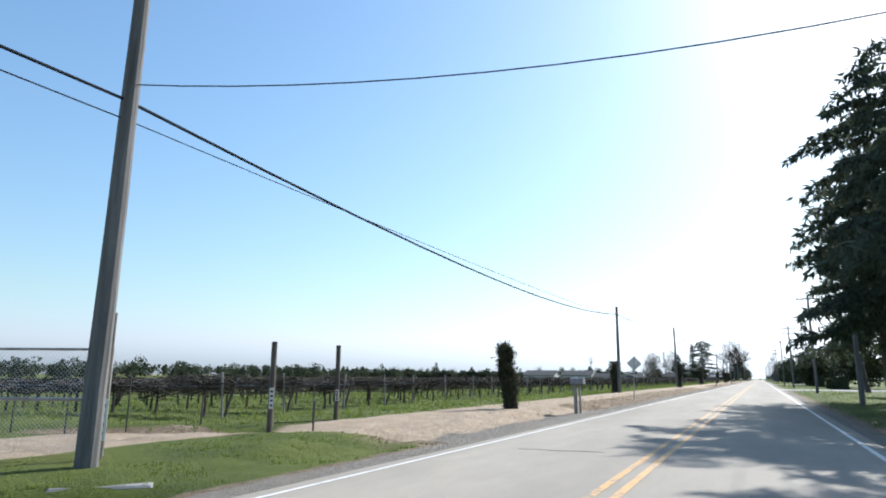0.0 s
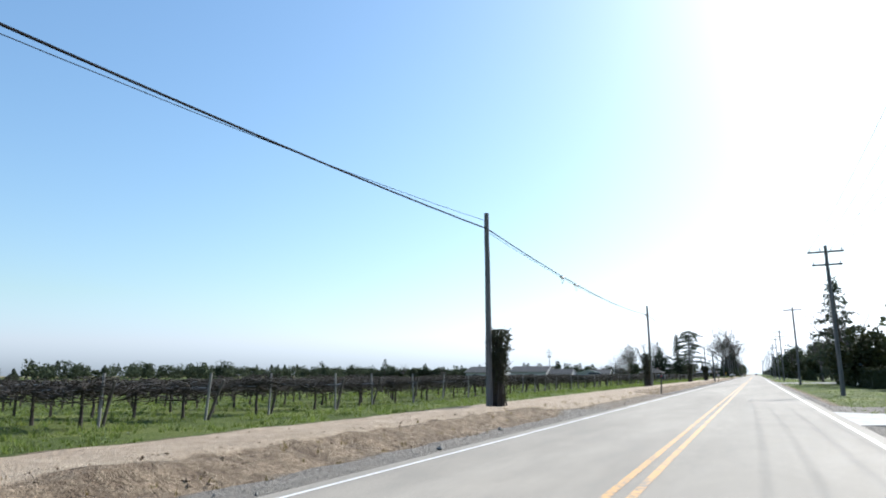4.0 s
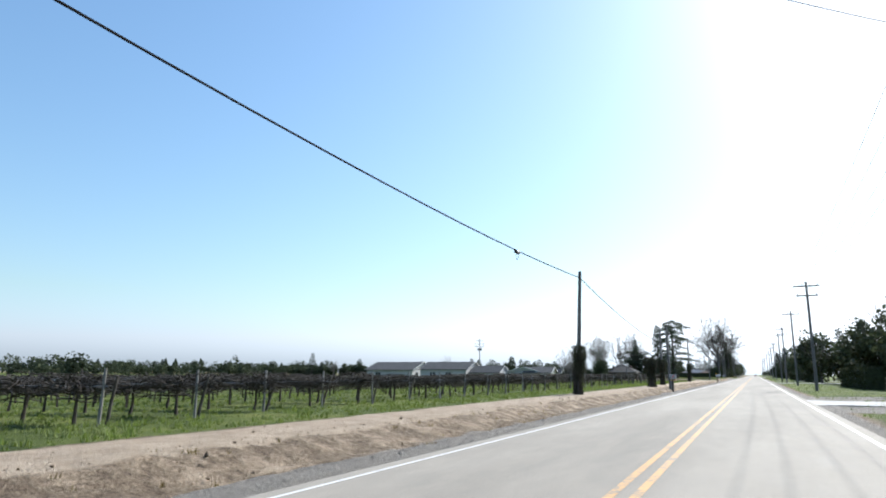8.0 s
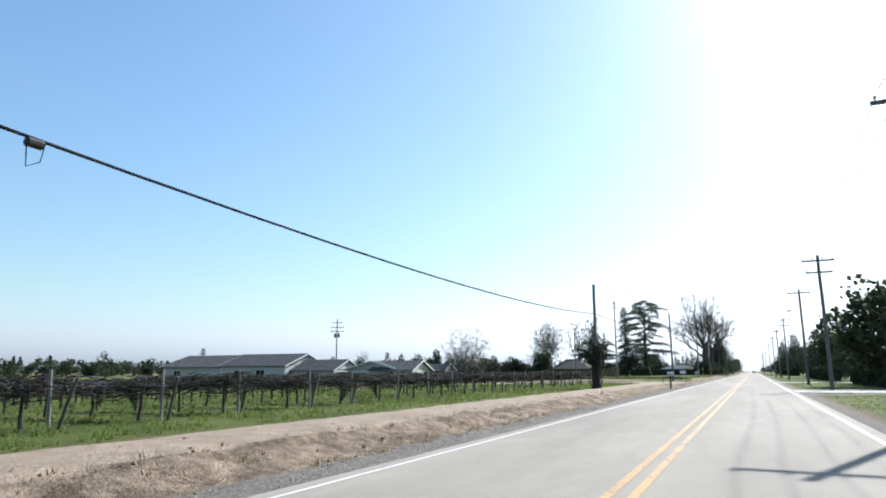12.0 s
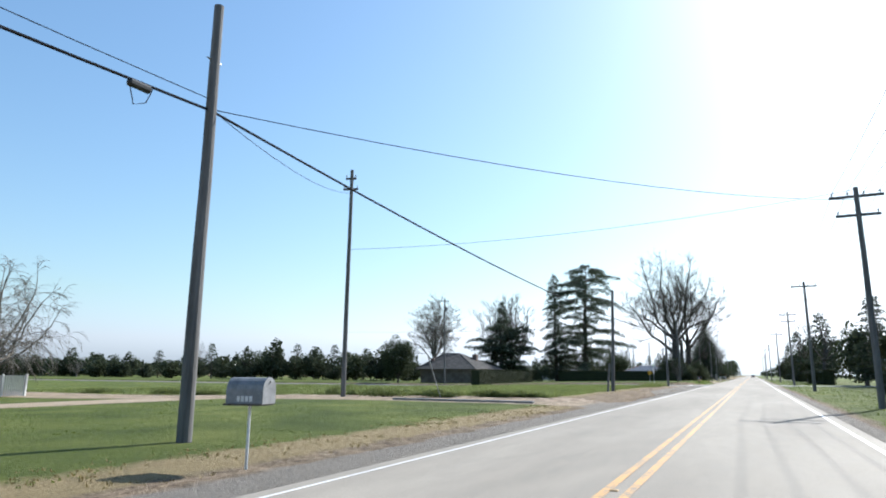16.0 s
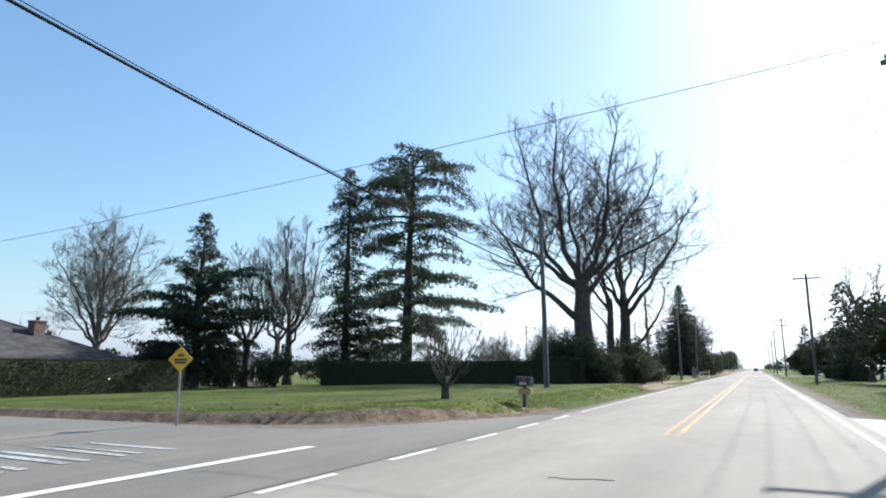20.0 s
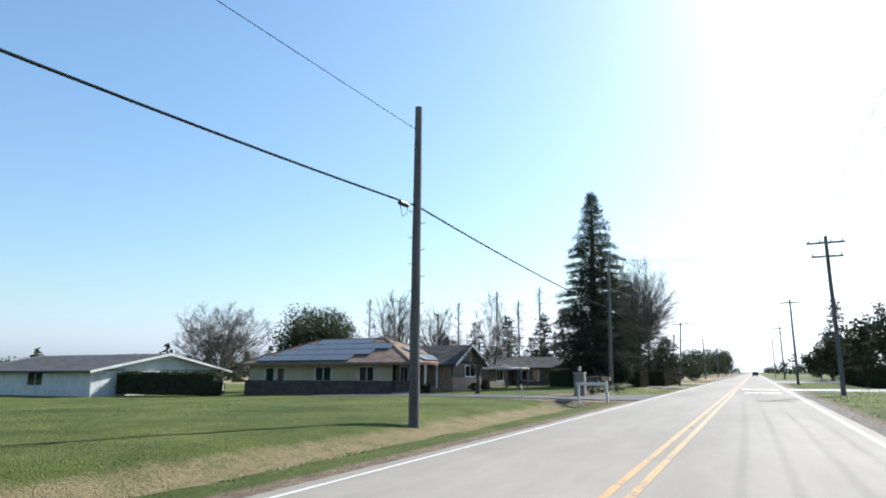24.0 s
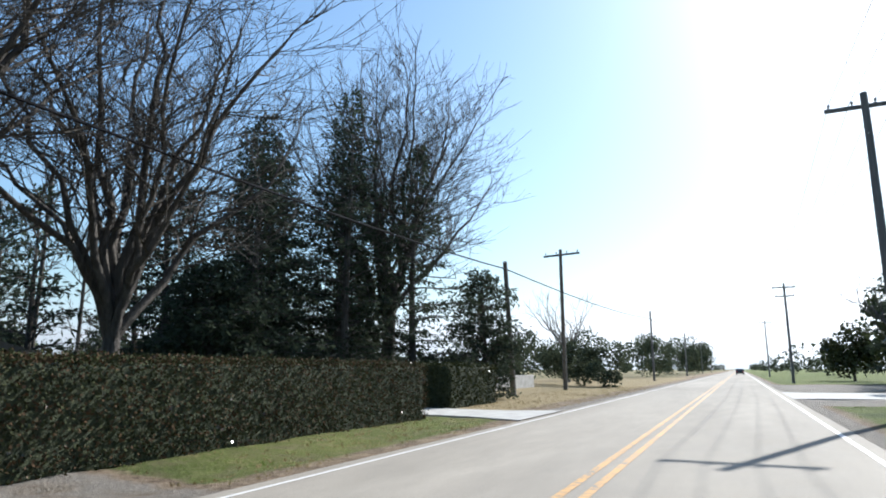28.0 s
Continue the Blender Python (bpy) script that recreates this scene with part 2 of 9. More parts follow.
M["bark_pale"] = mottled("bark_pale", (0.10, 0.088, 0.074), (0.23, 0.205, 0.175), 2.0, 0.95, 0, 18, 0.6, 0.02, stretch=(3, 3, 0.6))
M["vine_wood"] = mottled("vine_wood", (0.030, 0.025, 0.021), (0.085, 0.068, 0.054), 5.0, 0.95, 0, 40, 0.6, 0.01, stretch=(3, 3, 0.6))
M["wire"] = mottled("wire", (0.012, 0.012, 0.014), (0.03, 0.03, 0.034), 0.5, 0.95, 0.0, 20, 0.0, spec=0.05)
M["steel"] = mottled("steel", (0.28, 0.28, 0.28), (0.48, 0.48, 0.47), 3.0, 0.42, 0.85, 60, 0.1)
M["steel_dark"] = mottled("steel_dark", (0.02, 0.02, 0.02), (0.05, 0.05, 0.052), 3.0, 0.45, 0.3, 60, 0.1)
M["sign_back"] = mottled("sign_back", (0.42, 0.42, 0.42), (0.62, 0.62, 0.61), 2.5, 0.4, 0.6, 50, 0.05)
M["sign_yellow"] = mottled("sign_yellow", (0.70, 0.36, 0.01), (0.82, 0.46, 0.03), 3.0, 0.5, 0, 60, 0.05)
M["sign_red"] = mottled("sign_red", (0.42, 0.02, 0.02), (0.52, 0.03, 0.03), 3.0, 0.5, 0, 60, 0.05)
M["sign_green"] = mottled("sign_green", (0.02, 0.16, 0.07), (0.03, 0.22, 0.10), 3.0, 0.5, 0, 60, 0.05)
M["black"] = mottled("black_paint", (0.012, 0.012, 0.012), (0.03, 0.03, 0.03), 4.0, 0.5, 0, 50, 0.05)
M["white_paint"] = mottled("white_paint", (0.62, 0.61, 0.58), (0.82, 0.81, 0.78), 1.5, 0.6, 0, 30, 0.1)
M["mail_grey"] = mottled("mailbox_grey", (0.15, 0.155, 0.16), (0.29, 0.295, 0.30), 4.0, 0.6, 0.25, 40, 0.08)
M["mail_black"] = mottled("mailbox_black", (0.02, 0.022, 0.025), (0.06, 0.062, 0.066), 4.0, 0.45, 0.2, 40, 0.08)
M["mail_white"] = mottled("mailbox_white", (0.55, 0.55, 0.53), (0.75, 0.75, 0.72), 4.0, 0.5, 0, 40, 0.08)
M["mail_pale"] = mottled("mailbox_pale", (0.36, 0.37, 0.37), (0.50, 0.50, 0.49), 4.0, 0.6, 0, 40, 0.08)
M["mail_tan"] = mottled("mailbox_tan", (0.40, 0.26, 0.12), (0.55, 0.38, 0.2), 4.0, 0.7, 0, 40, 0.1)
M["red"] = mottled("red_paint", (0.40, 0.03, 0.02), (0.55, 0.05, 0.03), 4.0, 0.5, 0, 40, 0.05)
M["ivy"] = leafy("ivy_leaves", (0.042, 0.046, 0.032), (0.094, 0.096, 0.058), 0.2, 0.8, spec=0.08, glint=0.015)
M["hedge"] = leafy("hedge_leaves", (0.032, 0.040, 0.018), (0.060, 0.066, 0.028), 0.10, 0.75, spec=0.06, glint=0.05)
# inner body of hedges: shade between the leaves is put into this dark green
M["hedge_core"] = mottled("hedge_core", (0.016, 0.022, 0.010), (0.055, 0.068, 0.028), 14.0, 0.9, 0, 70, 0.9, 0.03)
M["hedge_red"] = leafy("hedge_new_leaves", (0.058, 0.040, 0.022), (0.105, 0.064, 0.034), 0.12, 0.75, spec=0.06, glint=0.05)
M["shrub"] = leafy("shrub_leaves", (0.034, 0.048, 0.026), (0.090, 0.106, 0.052), 0.24, 0.7, spec=0.12, glint=0.04)
M["conifer"] = leafy("conifer_needles", (0.034, 0.046, 0.032), (0.074, 0.092, 0.058), 0.28, 0.85, spec=0.08)
M["cedar"] = leafy("cedar_needles", (0.045, 0.062, 0.045), (0.112, 0.131, 0.083), 0.3, 0.8, spec=0.12)
M["far_leaf"] = leafy("far_leaves", (0.040, 0.052, 0.034), (0.092, 0.108, 0.064), 0.28, 0.85, 0.05, spec=0.05)
M["grass_blade"] = leafy("grass_blades", (0.115, 0.170, 0.034), (0.215, 0.262, 0.062), 0.5, 0.7, 0.4)
M["strap_leaf"] = leafy("strap_leaves", (0.10, 0.13, 0.05), (0.24, 0.27, 0.13), 0.4, 0.6, 0.6)
M["dry_blade"] = leafy("dry_grass_blades", (0.20, 0.15, 0.06), (0.38, 0.30, 0.14), 0.3, 0.8, 0.4)
M["crop"] = leafy("field_crop", (0.140, 0.185, 0.052), (0.285, 0.315, 0.118), 0.45, 0.7, 0.3, spec=0.15)
M["leaf_litter"] = leafy("leaf_litter", (0.06, 0.036, 0.018), (0.17, 0.105, 0.055), 0.1, 0.9)
M["clod"] = mottled("clods", (0.15, 0.105, 0.070), (0.29, 0.215, 0.145), 6.0, 0.95, 0, 40, 0.5, 0.01)
M["stone"] = mottled("stones", (0.15, 0.14, 0.125), (0.34, 0.32, 0.29), 8.0, 0.9, 0, 60, 0.4, 0.006)
M["roof_grey"] = mottled("roof_shingles_grey", (0.055, 0.056, 0.058), (0.115, 0.115, 0.116), 1.2, 0.9, 0, 14, 0.6, 0.02, stretch=(1, 1, 3), spec=0.08)
M["roof_dark"] = mottled("roof_shingles_dark", (0.045, 0.043, 0.042), (0.10, 0.097, 0.092), 1.2, 0.9, 0, 14, 0.6, 0.02, stretch=(1, 1, 3), spec=0.08)
M["roof_red"] = mottled("roof_shingles_tan", (0.17, 0.118, 0.088), (0.30, 0.215, 0.165), 1.2, 0.9, 0, 14, 0.6, 0.02, stretch=(1, 1, 3), spec=0.08)
M["siding"] = mottled("grey_siding", (0.40, 0.395, 0.38), (0.52, 0.51, 0.49), 0.8, 0.7, 0, 12, 0.3, 0.01, stretch=(0.3, 0.3, 6))
M["stucco"] = mottled("tan_stucco", (0.50, 0.415, 0.285), (0.62, 0.53, 0.385), 1.2, 0.9, 0, 30, 0.4)
M["wall_dark"] = mottled("brown_wall", (0.10, 0.08, 0.065), (0.18, 0.15, 0.12), 1.2, 0.9, 0, 30, 0.4)
M["brick"] = brick_mat("brickwork", (0.36, 0.19, 0.13), (0.46, 0.29, 0.21), (0.42, 0.38, 0.33))
M["brick_far"] = mottled("chimney_brick", (0.11, 0.075, 0.062), (0.22, 0.150, 0.125), 5.0, 0.9, 0, 40, 0.4)
M["brick_dark"] = mottled("dark_brick", (0.075, 0.058, 0.05), (0.14, 0.11, 0.095), 4.0, 0.9, 0, 30, 0.5)
M["fieldstone"] = mottled("fieldstone", (0.20, 0.18, 0.16), (0.44, 0.38, 0.31), 5.0, 0.9, 0, 30, 0.5, 0.02, rnd=0.6)
M["glass"] = glass_mat("window_glass")
M["solar"] = mottled("solar_glass", (0.10, 0.10, 0.108), (0.125, 0.125, 0.13), 2.0, 0.30, 0, 60, 0.02, spec=1.0)
M["lamp_glass"] = mottled("lamp_glass", (0.6, 0.6, 0.56), (0.75, 0.75, 0.7), 4.0, 0.2)
M["rubber"] = mottled("rubber", (0.012, 0.012, 0.012), (0.03, 0.03, 0.03), 8.0, 0.8)
M["car_paint"] = mottled("car_paint", (0.02, 0.022, 0.028), (0.03, 0.033, 0.04), 1.0, 0.25, 0.3, 90, 0.0)


# ------------------------------------------------------------------ mesh helpers
class Shape:
    """Collects vertices and faces of one mesh."""

    def __init__(self):
        self.v, self.f = [], []

    def add(self, verts, faces):
        o = len(self.v)
        self.v += [tuple(p) for p in verts]
        self.f += [tuple(i + o for i in q) for q in faces]
        return self

    def box(self, x0, x1, y0, y1, z0, z1, bev=0.0):
        if bev:
            a = [(x0 + bev, y0), (x1 - bev, y0), (x1, y0 + bev), (x1, y1 - bev), (x1 - bev, y1), (x0 + bev, y1), (x0, y1 - bev), (x0, y0 + bev)]
            n = 8
            cx, cy = (x0 + x1) / 2, (y0 + y1) / 2
            kx, ky = 1 - 2 * bev / max(x1 - x0, 1e-6), 1 - 2 * bev / max(y1 - y0, 1e-6)
            inn = [(cx + (x - cx) * kx, cy + (y - cy) * ky) for x, y in a]
            rings = [[(x, y, z0) for x, y in inn], [(x, y, z0 + bev) for x, y in a], [(x, y, z1 - bev) for x, y in a], [(x, y, z1) for x, y in inn]]
            vs = [p for r in rings for p in r]
            fs = [(k * n + i, k * n + (i + 1) % n, (k + 1) * n + (i + 1) % n, (k + 1) * n + i) for k in range(3) for i in range(n)]
            fs += [tuple(reversed(range(n))), tuple(range(3 * n, 4 * n))]
            return self.add(vs, fs)
        vs = [(x, y, z) for z in (z0, z1) for x, y in ((x0, y0), (x1, y0), (x1, y1), (x0, y1))]
        return self.add(vs, [(3, 2, 1, 0), (4, 5, 6, 7), (0, 1, 5, 4), (1, 2, 6, 5), (2, 3, 7, 6), (3, 0, 4, 7)])

    def prism(self, poly, h0, h1, axis="z"):
        """A polygon pulled from h0 to h1 along an axis."""
        n = len(poly)
        put = {"z": lambda a, b, h: (a, b, h), "y": lambda a, b, h: (a, h, b), "x": lambda a, b, h: (h, a, b)}[axis]
        vs = [put(a, b, h) for h in (h0, h1) for a, b in poly]
        fs = [tuple(reversed(range(n))), tuple(range(n, 2 * n))] + [(i, (i + 1) % n, n + (i + 1) % n, n + i) for i in range(n)]
        return self.add(vs, fs)

    def tube(self, pts, radii, sides=6, caps=True):
        pts = [Vector(p) for p in pts]
        n = len(pts)
        vs, prev = [], None
        for i, p in enumerate(pts):
            d = (pts[min(i + 1, n - 1)] - pts[max(i - 1, 0)])
            d = d.normalized() if d.length > 1e-9 else Vector((0, 0, 1))
            if prev is None:
                u = d.orthogonal().normalized()
            else:
                u = prev - d * prev.dot(d)
                u = u.normalized() if u.length > 1e-6 else d.orthogonal().normalized()
            prev = u
            w = d.cross(u)
            r = radii[i] if hasattr(radii, "__len__") else radii
            for k in range(sides):
                a = 2 * math.pi * k / sides
                vs.append(p + u * (math.cos(a) * r) + w * (math.sin(a) * r))
        fs = [(i * sides + k, i * sides + (k + 1) % sides, (i + 1) * sides + (k + 1) % sides, (i + 1) * sides + k) for i in range(n - 1) for k in range(sides)]
        if caps:
            fs += [tuple(reversed(range(sides))), tuple(range((n - 1) * sides, n * sides))]
        return self.add(vs, fs)

    def moved(self, m):
        self.v = [tuple(m @ Vector(p)) for p in self.v]
        return self

    def mesh(self, name, mat, smooth=False):
        me = bpy.data.meshes.new(name)
        me.from_pydata(self.v, [], self.f)
        me.materials.append(mat)
        if smooth:
            me.polygons.foreach_set("use_smooth", [True] * len(me.polygons))
        me.update()
        return me


def quick_mesh(name, verts, n_side, mat):
    """Many separate faces of n_side corners each, from an array of corners."""
    verts = np.asarray(verts, dtype=np.float32).reshape(-1, 3)
    n = len(verts)
    me = bpy.data.meshes.new(name)
    me.vertices.add(n)
    me.vertices.foreach_set("co", verts.ravel())
    me.loops.add(n)
    me.loops.foreach_set("vertex_index", np.arange(n, dtype=np.int32))
    me.polygons.add(n // n_side)
    me.polygons.foreach_set("loop_start", np.arange(0, n, n_side, dtype=np.int32))
    me.materials.append(mat)
    me.update(calc_edges=True)
    return me


def part(name, data, material=None, parent=None, label="", smooth=False):
    me = data.mesh(name, material, smooth) if isinstance(data, Shape) else data
    ob = new(name, me)
    if parent:
        ob.parent = parent
    if label:
        ob["label"] = label
    return ob


def thing(name, label, category, x=0.0, y=0.0, z=0.0, group="", kind=""):
    ob = new(name)
    ob.empty_display_size = 0.2
    ob.location = (x, y, z)
    return tagged(ob, label, category, group, kind)


def leaves(centres, size, rng, flat=0.0, long=1.0, spread=0.35):
    """Leaf-shaped quads round the centres."""
    c = np.asarray(centres, dtype=np.float64).reshape(-1, 3)
    n = len(c)
    a = rng.normal(size=(n, 3))
    a[:, 2] *= 1 - flat
    a /= np.linalg.norm(a, axis=1)[:, None] + 1e-9
    b = rng.normal(size=(n, 3))
    b[:, 2] *= 1 - flat
    b -= a * (a * b).sum(1)[:, None]
    b /= np.linalg.norm(b, axis=1)[:, None] + 1e-9
    s = (size * (1 + spread * (rng.random(n) * 2 - 1)))[:, None]
    tip = a * s * long
    wid = b * s * 0.5
    return np.stack([c - tip * 0.5, c + wid, c + tip * 0.5, c - wid], 1)


def smooth_to(x, a, b):
    t = min(1.0, max(0.0, (x - a) / (b - a)))
    return t * t * (3 - 2 * t)


# ------------------------------------------------------------------ the ground
XL, XR = -3.36, 3.60          # the white edge lines
# stretches along the road on the west side: start, profile (x, z) from the road outwards
PROFILES = [
    (-5000, [(-3.7, -0.03), (-5.0, -0.08), (-6.2, -0.02), (-9.0, 0.0)]),
    (9, [(-3.7, -0.03), (-4.8, -0.08), (-5.6, -0.14), (-6.6, 0.02), (-9.3, 0.02), (-10.6, 0.0)]),
    (31, [(-3.7, -0.03), (-4.6, -0.07), (-5.2, -0.24), (-5.7, -0.22), (-6.6, 0.06), (-7.0, 0.10), (-9.2, 0.08), (-10.2, 0.0)]),
    (96, [(-3.7, -0.03), (-4.8, -0.06), (-5.8, -0.02), (-7.0, 0.03), (-9.2, 0.05), (-10.2, 0.0)]),
    (121.5, [(-3.7, -0.03), (-4.6, -0.07), (-5.2, -0.24), (-5.7, -0.22), (-6.6, 0.06), (-7.0, 0.10), (-9.2, 0.08), (-10.2, 0.0)]),
    (300, [(-3.7, -0.03), (-4.8, -0.07), (-5.8, -0.04), (-7.0, 0.0), (-9.0, 0.0)]),
    (344, [(-3.7, -0.03), (-4.3, -0.07), (-5.2, -0.30), (-5.9, -0.28), (-7.2, 0.04), (-7.8, 0.06), (-9.5, 0.02)]),
    (389.2, [(-3.7, -0.03), (-5.0, -0.05), (-7.0, -0.05), (-9.0, -0.03)]),
    (402, [(-3.7, -0.03), (-4.6, -0.12), (-5.2, -0.12), (-6.0, 0.16), (-6.6, 0.24), (-8.0, 0.22), (-11.0, 0.14)]),
    (438, [(-3.7, -0.03), (-5.0, -0.04), (-7.0, 0.0), (-9.0, 0.0)]),
    (466, [(-3.7, -0.03), (-5.0, -0.06), (-6.2, -0.42), (-7.0, -0.40), (-8.4, -0.02), (-10.0, 0.02)]),
    (498, [(-3.7, -0.03), (-5.0, -0.05), (-7.0, -0.03), (-9.0, 0.0)]),
    (507, [(-3.7, -0.03), (-4.9, -0.08), (-5.5, -0.16), (-6.4, 0.04), (-7.2, 0.10), (-9.0, 0.06)]),
    (527, [(-3.7, -0.03), (-5.0, -0.05), (-7.0, -0.03), (-9.0, 0.0)]),
    (537, [(-3.7, -0.03), (-4.8, -0.10), (-5.6, -0.06), (-6.4, 0.0), (-9.0, 0.0)]),
    (548, [(-3.7, -0.03), (-5.0, -0.05), (-7.0, -0.02), (-9.0, 0.0)]),
]


# foot of the earth bank round the corner of the lawn
BANK = [(-60, 400.5), (-14, 400.6), (-11.4, 401.0), (-9.4, 401.6), (-7.8, 402.6), (-6.4, 404.1), (-5.5, 406.2), (-5.0, 407.8), (-4.8, 410), (-4.65, 414), (-4.6, 440)]


def bank_in(x, y):
    """How far a place lies behind the foot of the bank."""
    best, side = 1e9, -1
    for (xa, ya), (xb, yb) in zip(BANK, BANK[1:]):
        dx, dy = xb - xa, yb - ya
        u = min(1.0, max(0.0, ((x - xa) * dx + (y - ya) * dy) / (dx * dx + dy * dy)))
        q = math.hypot(x - xa - u * dx, y - ya - u * dy)
        if q < best:
            best, side = q, 1 if dx * (y - ya) - dy * (x - xa) > 0 else -1
    return best * side


def on_profile(pr, x):
    if x >= pr[0][0]:
        return pr[0][1]
    for (xa, za), (xb, zb) in zip(pr, pr[1:]):
        if x >= xb:
            return zb + (za - zb) * (x - xb) / (xa - xb)
    return pr[-1][1]


def ground_z(x, y, rough=False):
    """Height of the ground."""
    if x > 0:
        z = -0.03 if x < 4.2 else -0.03 - 0.05 * smooth_to(x, 4.2, 5.2) + 0.06 * smooth_to(x, 5.5, 8.0)
    else:
        k = max(i for i, p in enumerate(PROFILES) if p[0] <= y)
        z = on_profile(PROFILES[k][1], x)
        if k + 1 < len(PROFILES):
            run = 1.0 if PROFILES[k + 1][0] == 402 else 2.5
            z2 = on_profile(PROFILES[k + 1][1], x)
            z += (z2 - z) * smooth_to(y, PROFILES[k + 1][0] - run, PROFILES[k + 1][0])
        if 396 < y < 438 and x < -3.7:
            b = bank_in(x, y)
            run = 0.36 + 1.2 * smooth_to(y, 404, 410)
            low = -0.05 - 0.05 * smooth_to(-x, 3.8, 4.6) * smooth_to(y, 403, 408)
            zb = low + (0.30 - 0.10 * smooth_to(-x, 7, 12) - low) * smooth_to(b, 0.0, run)
            z = zb + (z - zb) * smooth_to(y, 435.5, 438)
        elif -9 < x < -4.2 and 495.5 < y < 500 or -8 < x < -4.6 and 524 < y < 528.5:
            px_, py_, qx_, qy_ = (-7.3, 498.3, 1.8, -0.9) if y < 510 else (-7.0, 526.9, 1.4, -0.9)
            u = min(1.0, max(0.0, ((x - px_) * qx_ + (y - py_) * qy_) / (qx_ * qx_ + qy_ * qy_)))
            z -= 0.34 * math.exp(-((x - px_ - u * qx_) ** 2 + (y - py_ - u * qy_) ** 2) / 0.3)
        elif -16 < x < -7.5 and 7 < y < 16:
            u = min(1.0, max(0.0, ((x + 14) * 4.8 + (y - 10.3) * 3.1) / 32.65))
            z -= 0.28 * math.exp(-((x + 14 - 4.8 * u) ** 2 + (y - 10.3 - 3.1 * u) ** 2) / 0.5)
        elif -7.5 < x < -4.4 and 3 < y < 7:
            u = min(1.0, max(0.0, ((x + 6.3) + (y - 4.2)) / 2.0))
            z -= 0.42 * math.exp(-((x + 6.3 - u) ** 2 + (y - 4.2 - u) ** 2) / 0.22)
        z -= 0.5 * smooth_to(-x, 14, 46)
    if -3.6 < x < 3.9:
        z = -0.12
    elif rough:
        wild = smooth_to(-x, 4.2, 5.2) * (0.4 if 97 < y < 120 else 1.0 if 9 < y < 300 or 340 < y < 390 else 0.4)
        if 400 < y < 412 and -16 < x < -4.6:
            wild = 0.8 * smooth_to(bank_in(x, y), 0.0, 0.2) * (1 - smooth_to(bank_in(x, y), 0.5, 0.9)) + 0.2
        z += wild * (0.12 * (noise.noise((x * 1.3, y * 1.1, 0)) + 0.7 * noise.noise((x * 2.6, y * 1.9, 5))) * (1.0 if x > -7.2 else 0.35))
    return z


def steps(spans):
    out = []
    for a, b, d in spans:
        n = max(1, round((b - a) / d))
        out += [a + (b - a) * i / n for i in range(n)]
    return out + [spans[-1][1]]


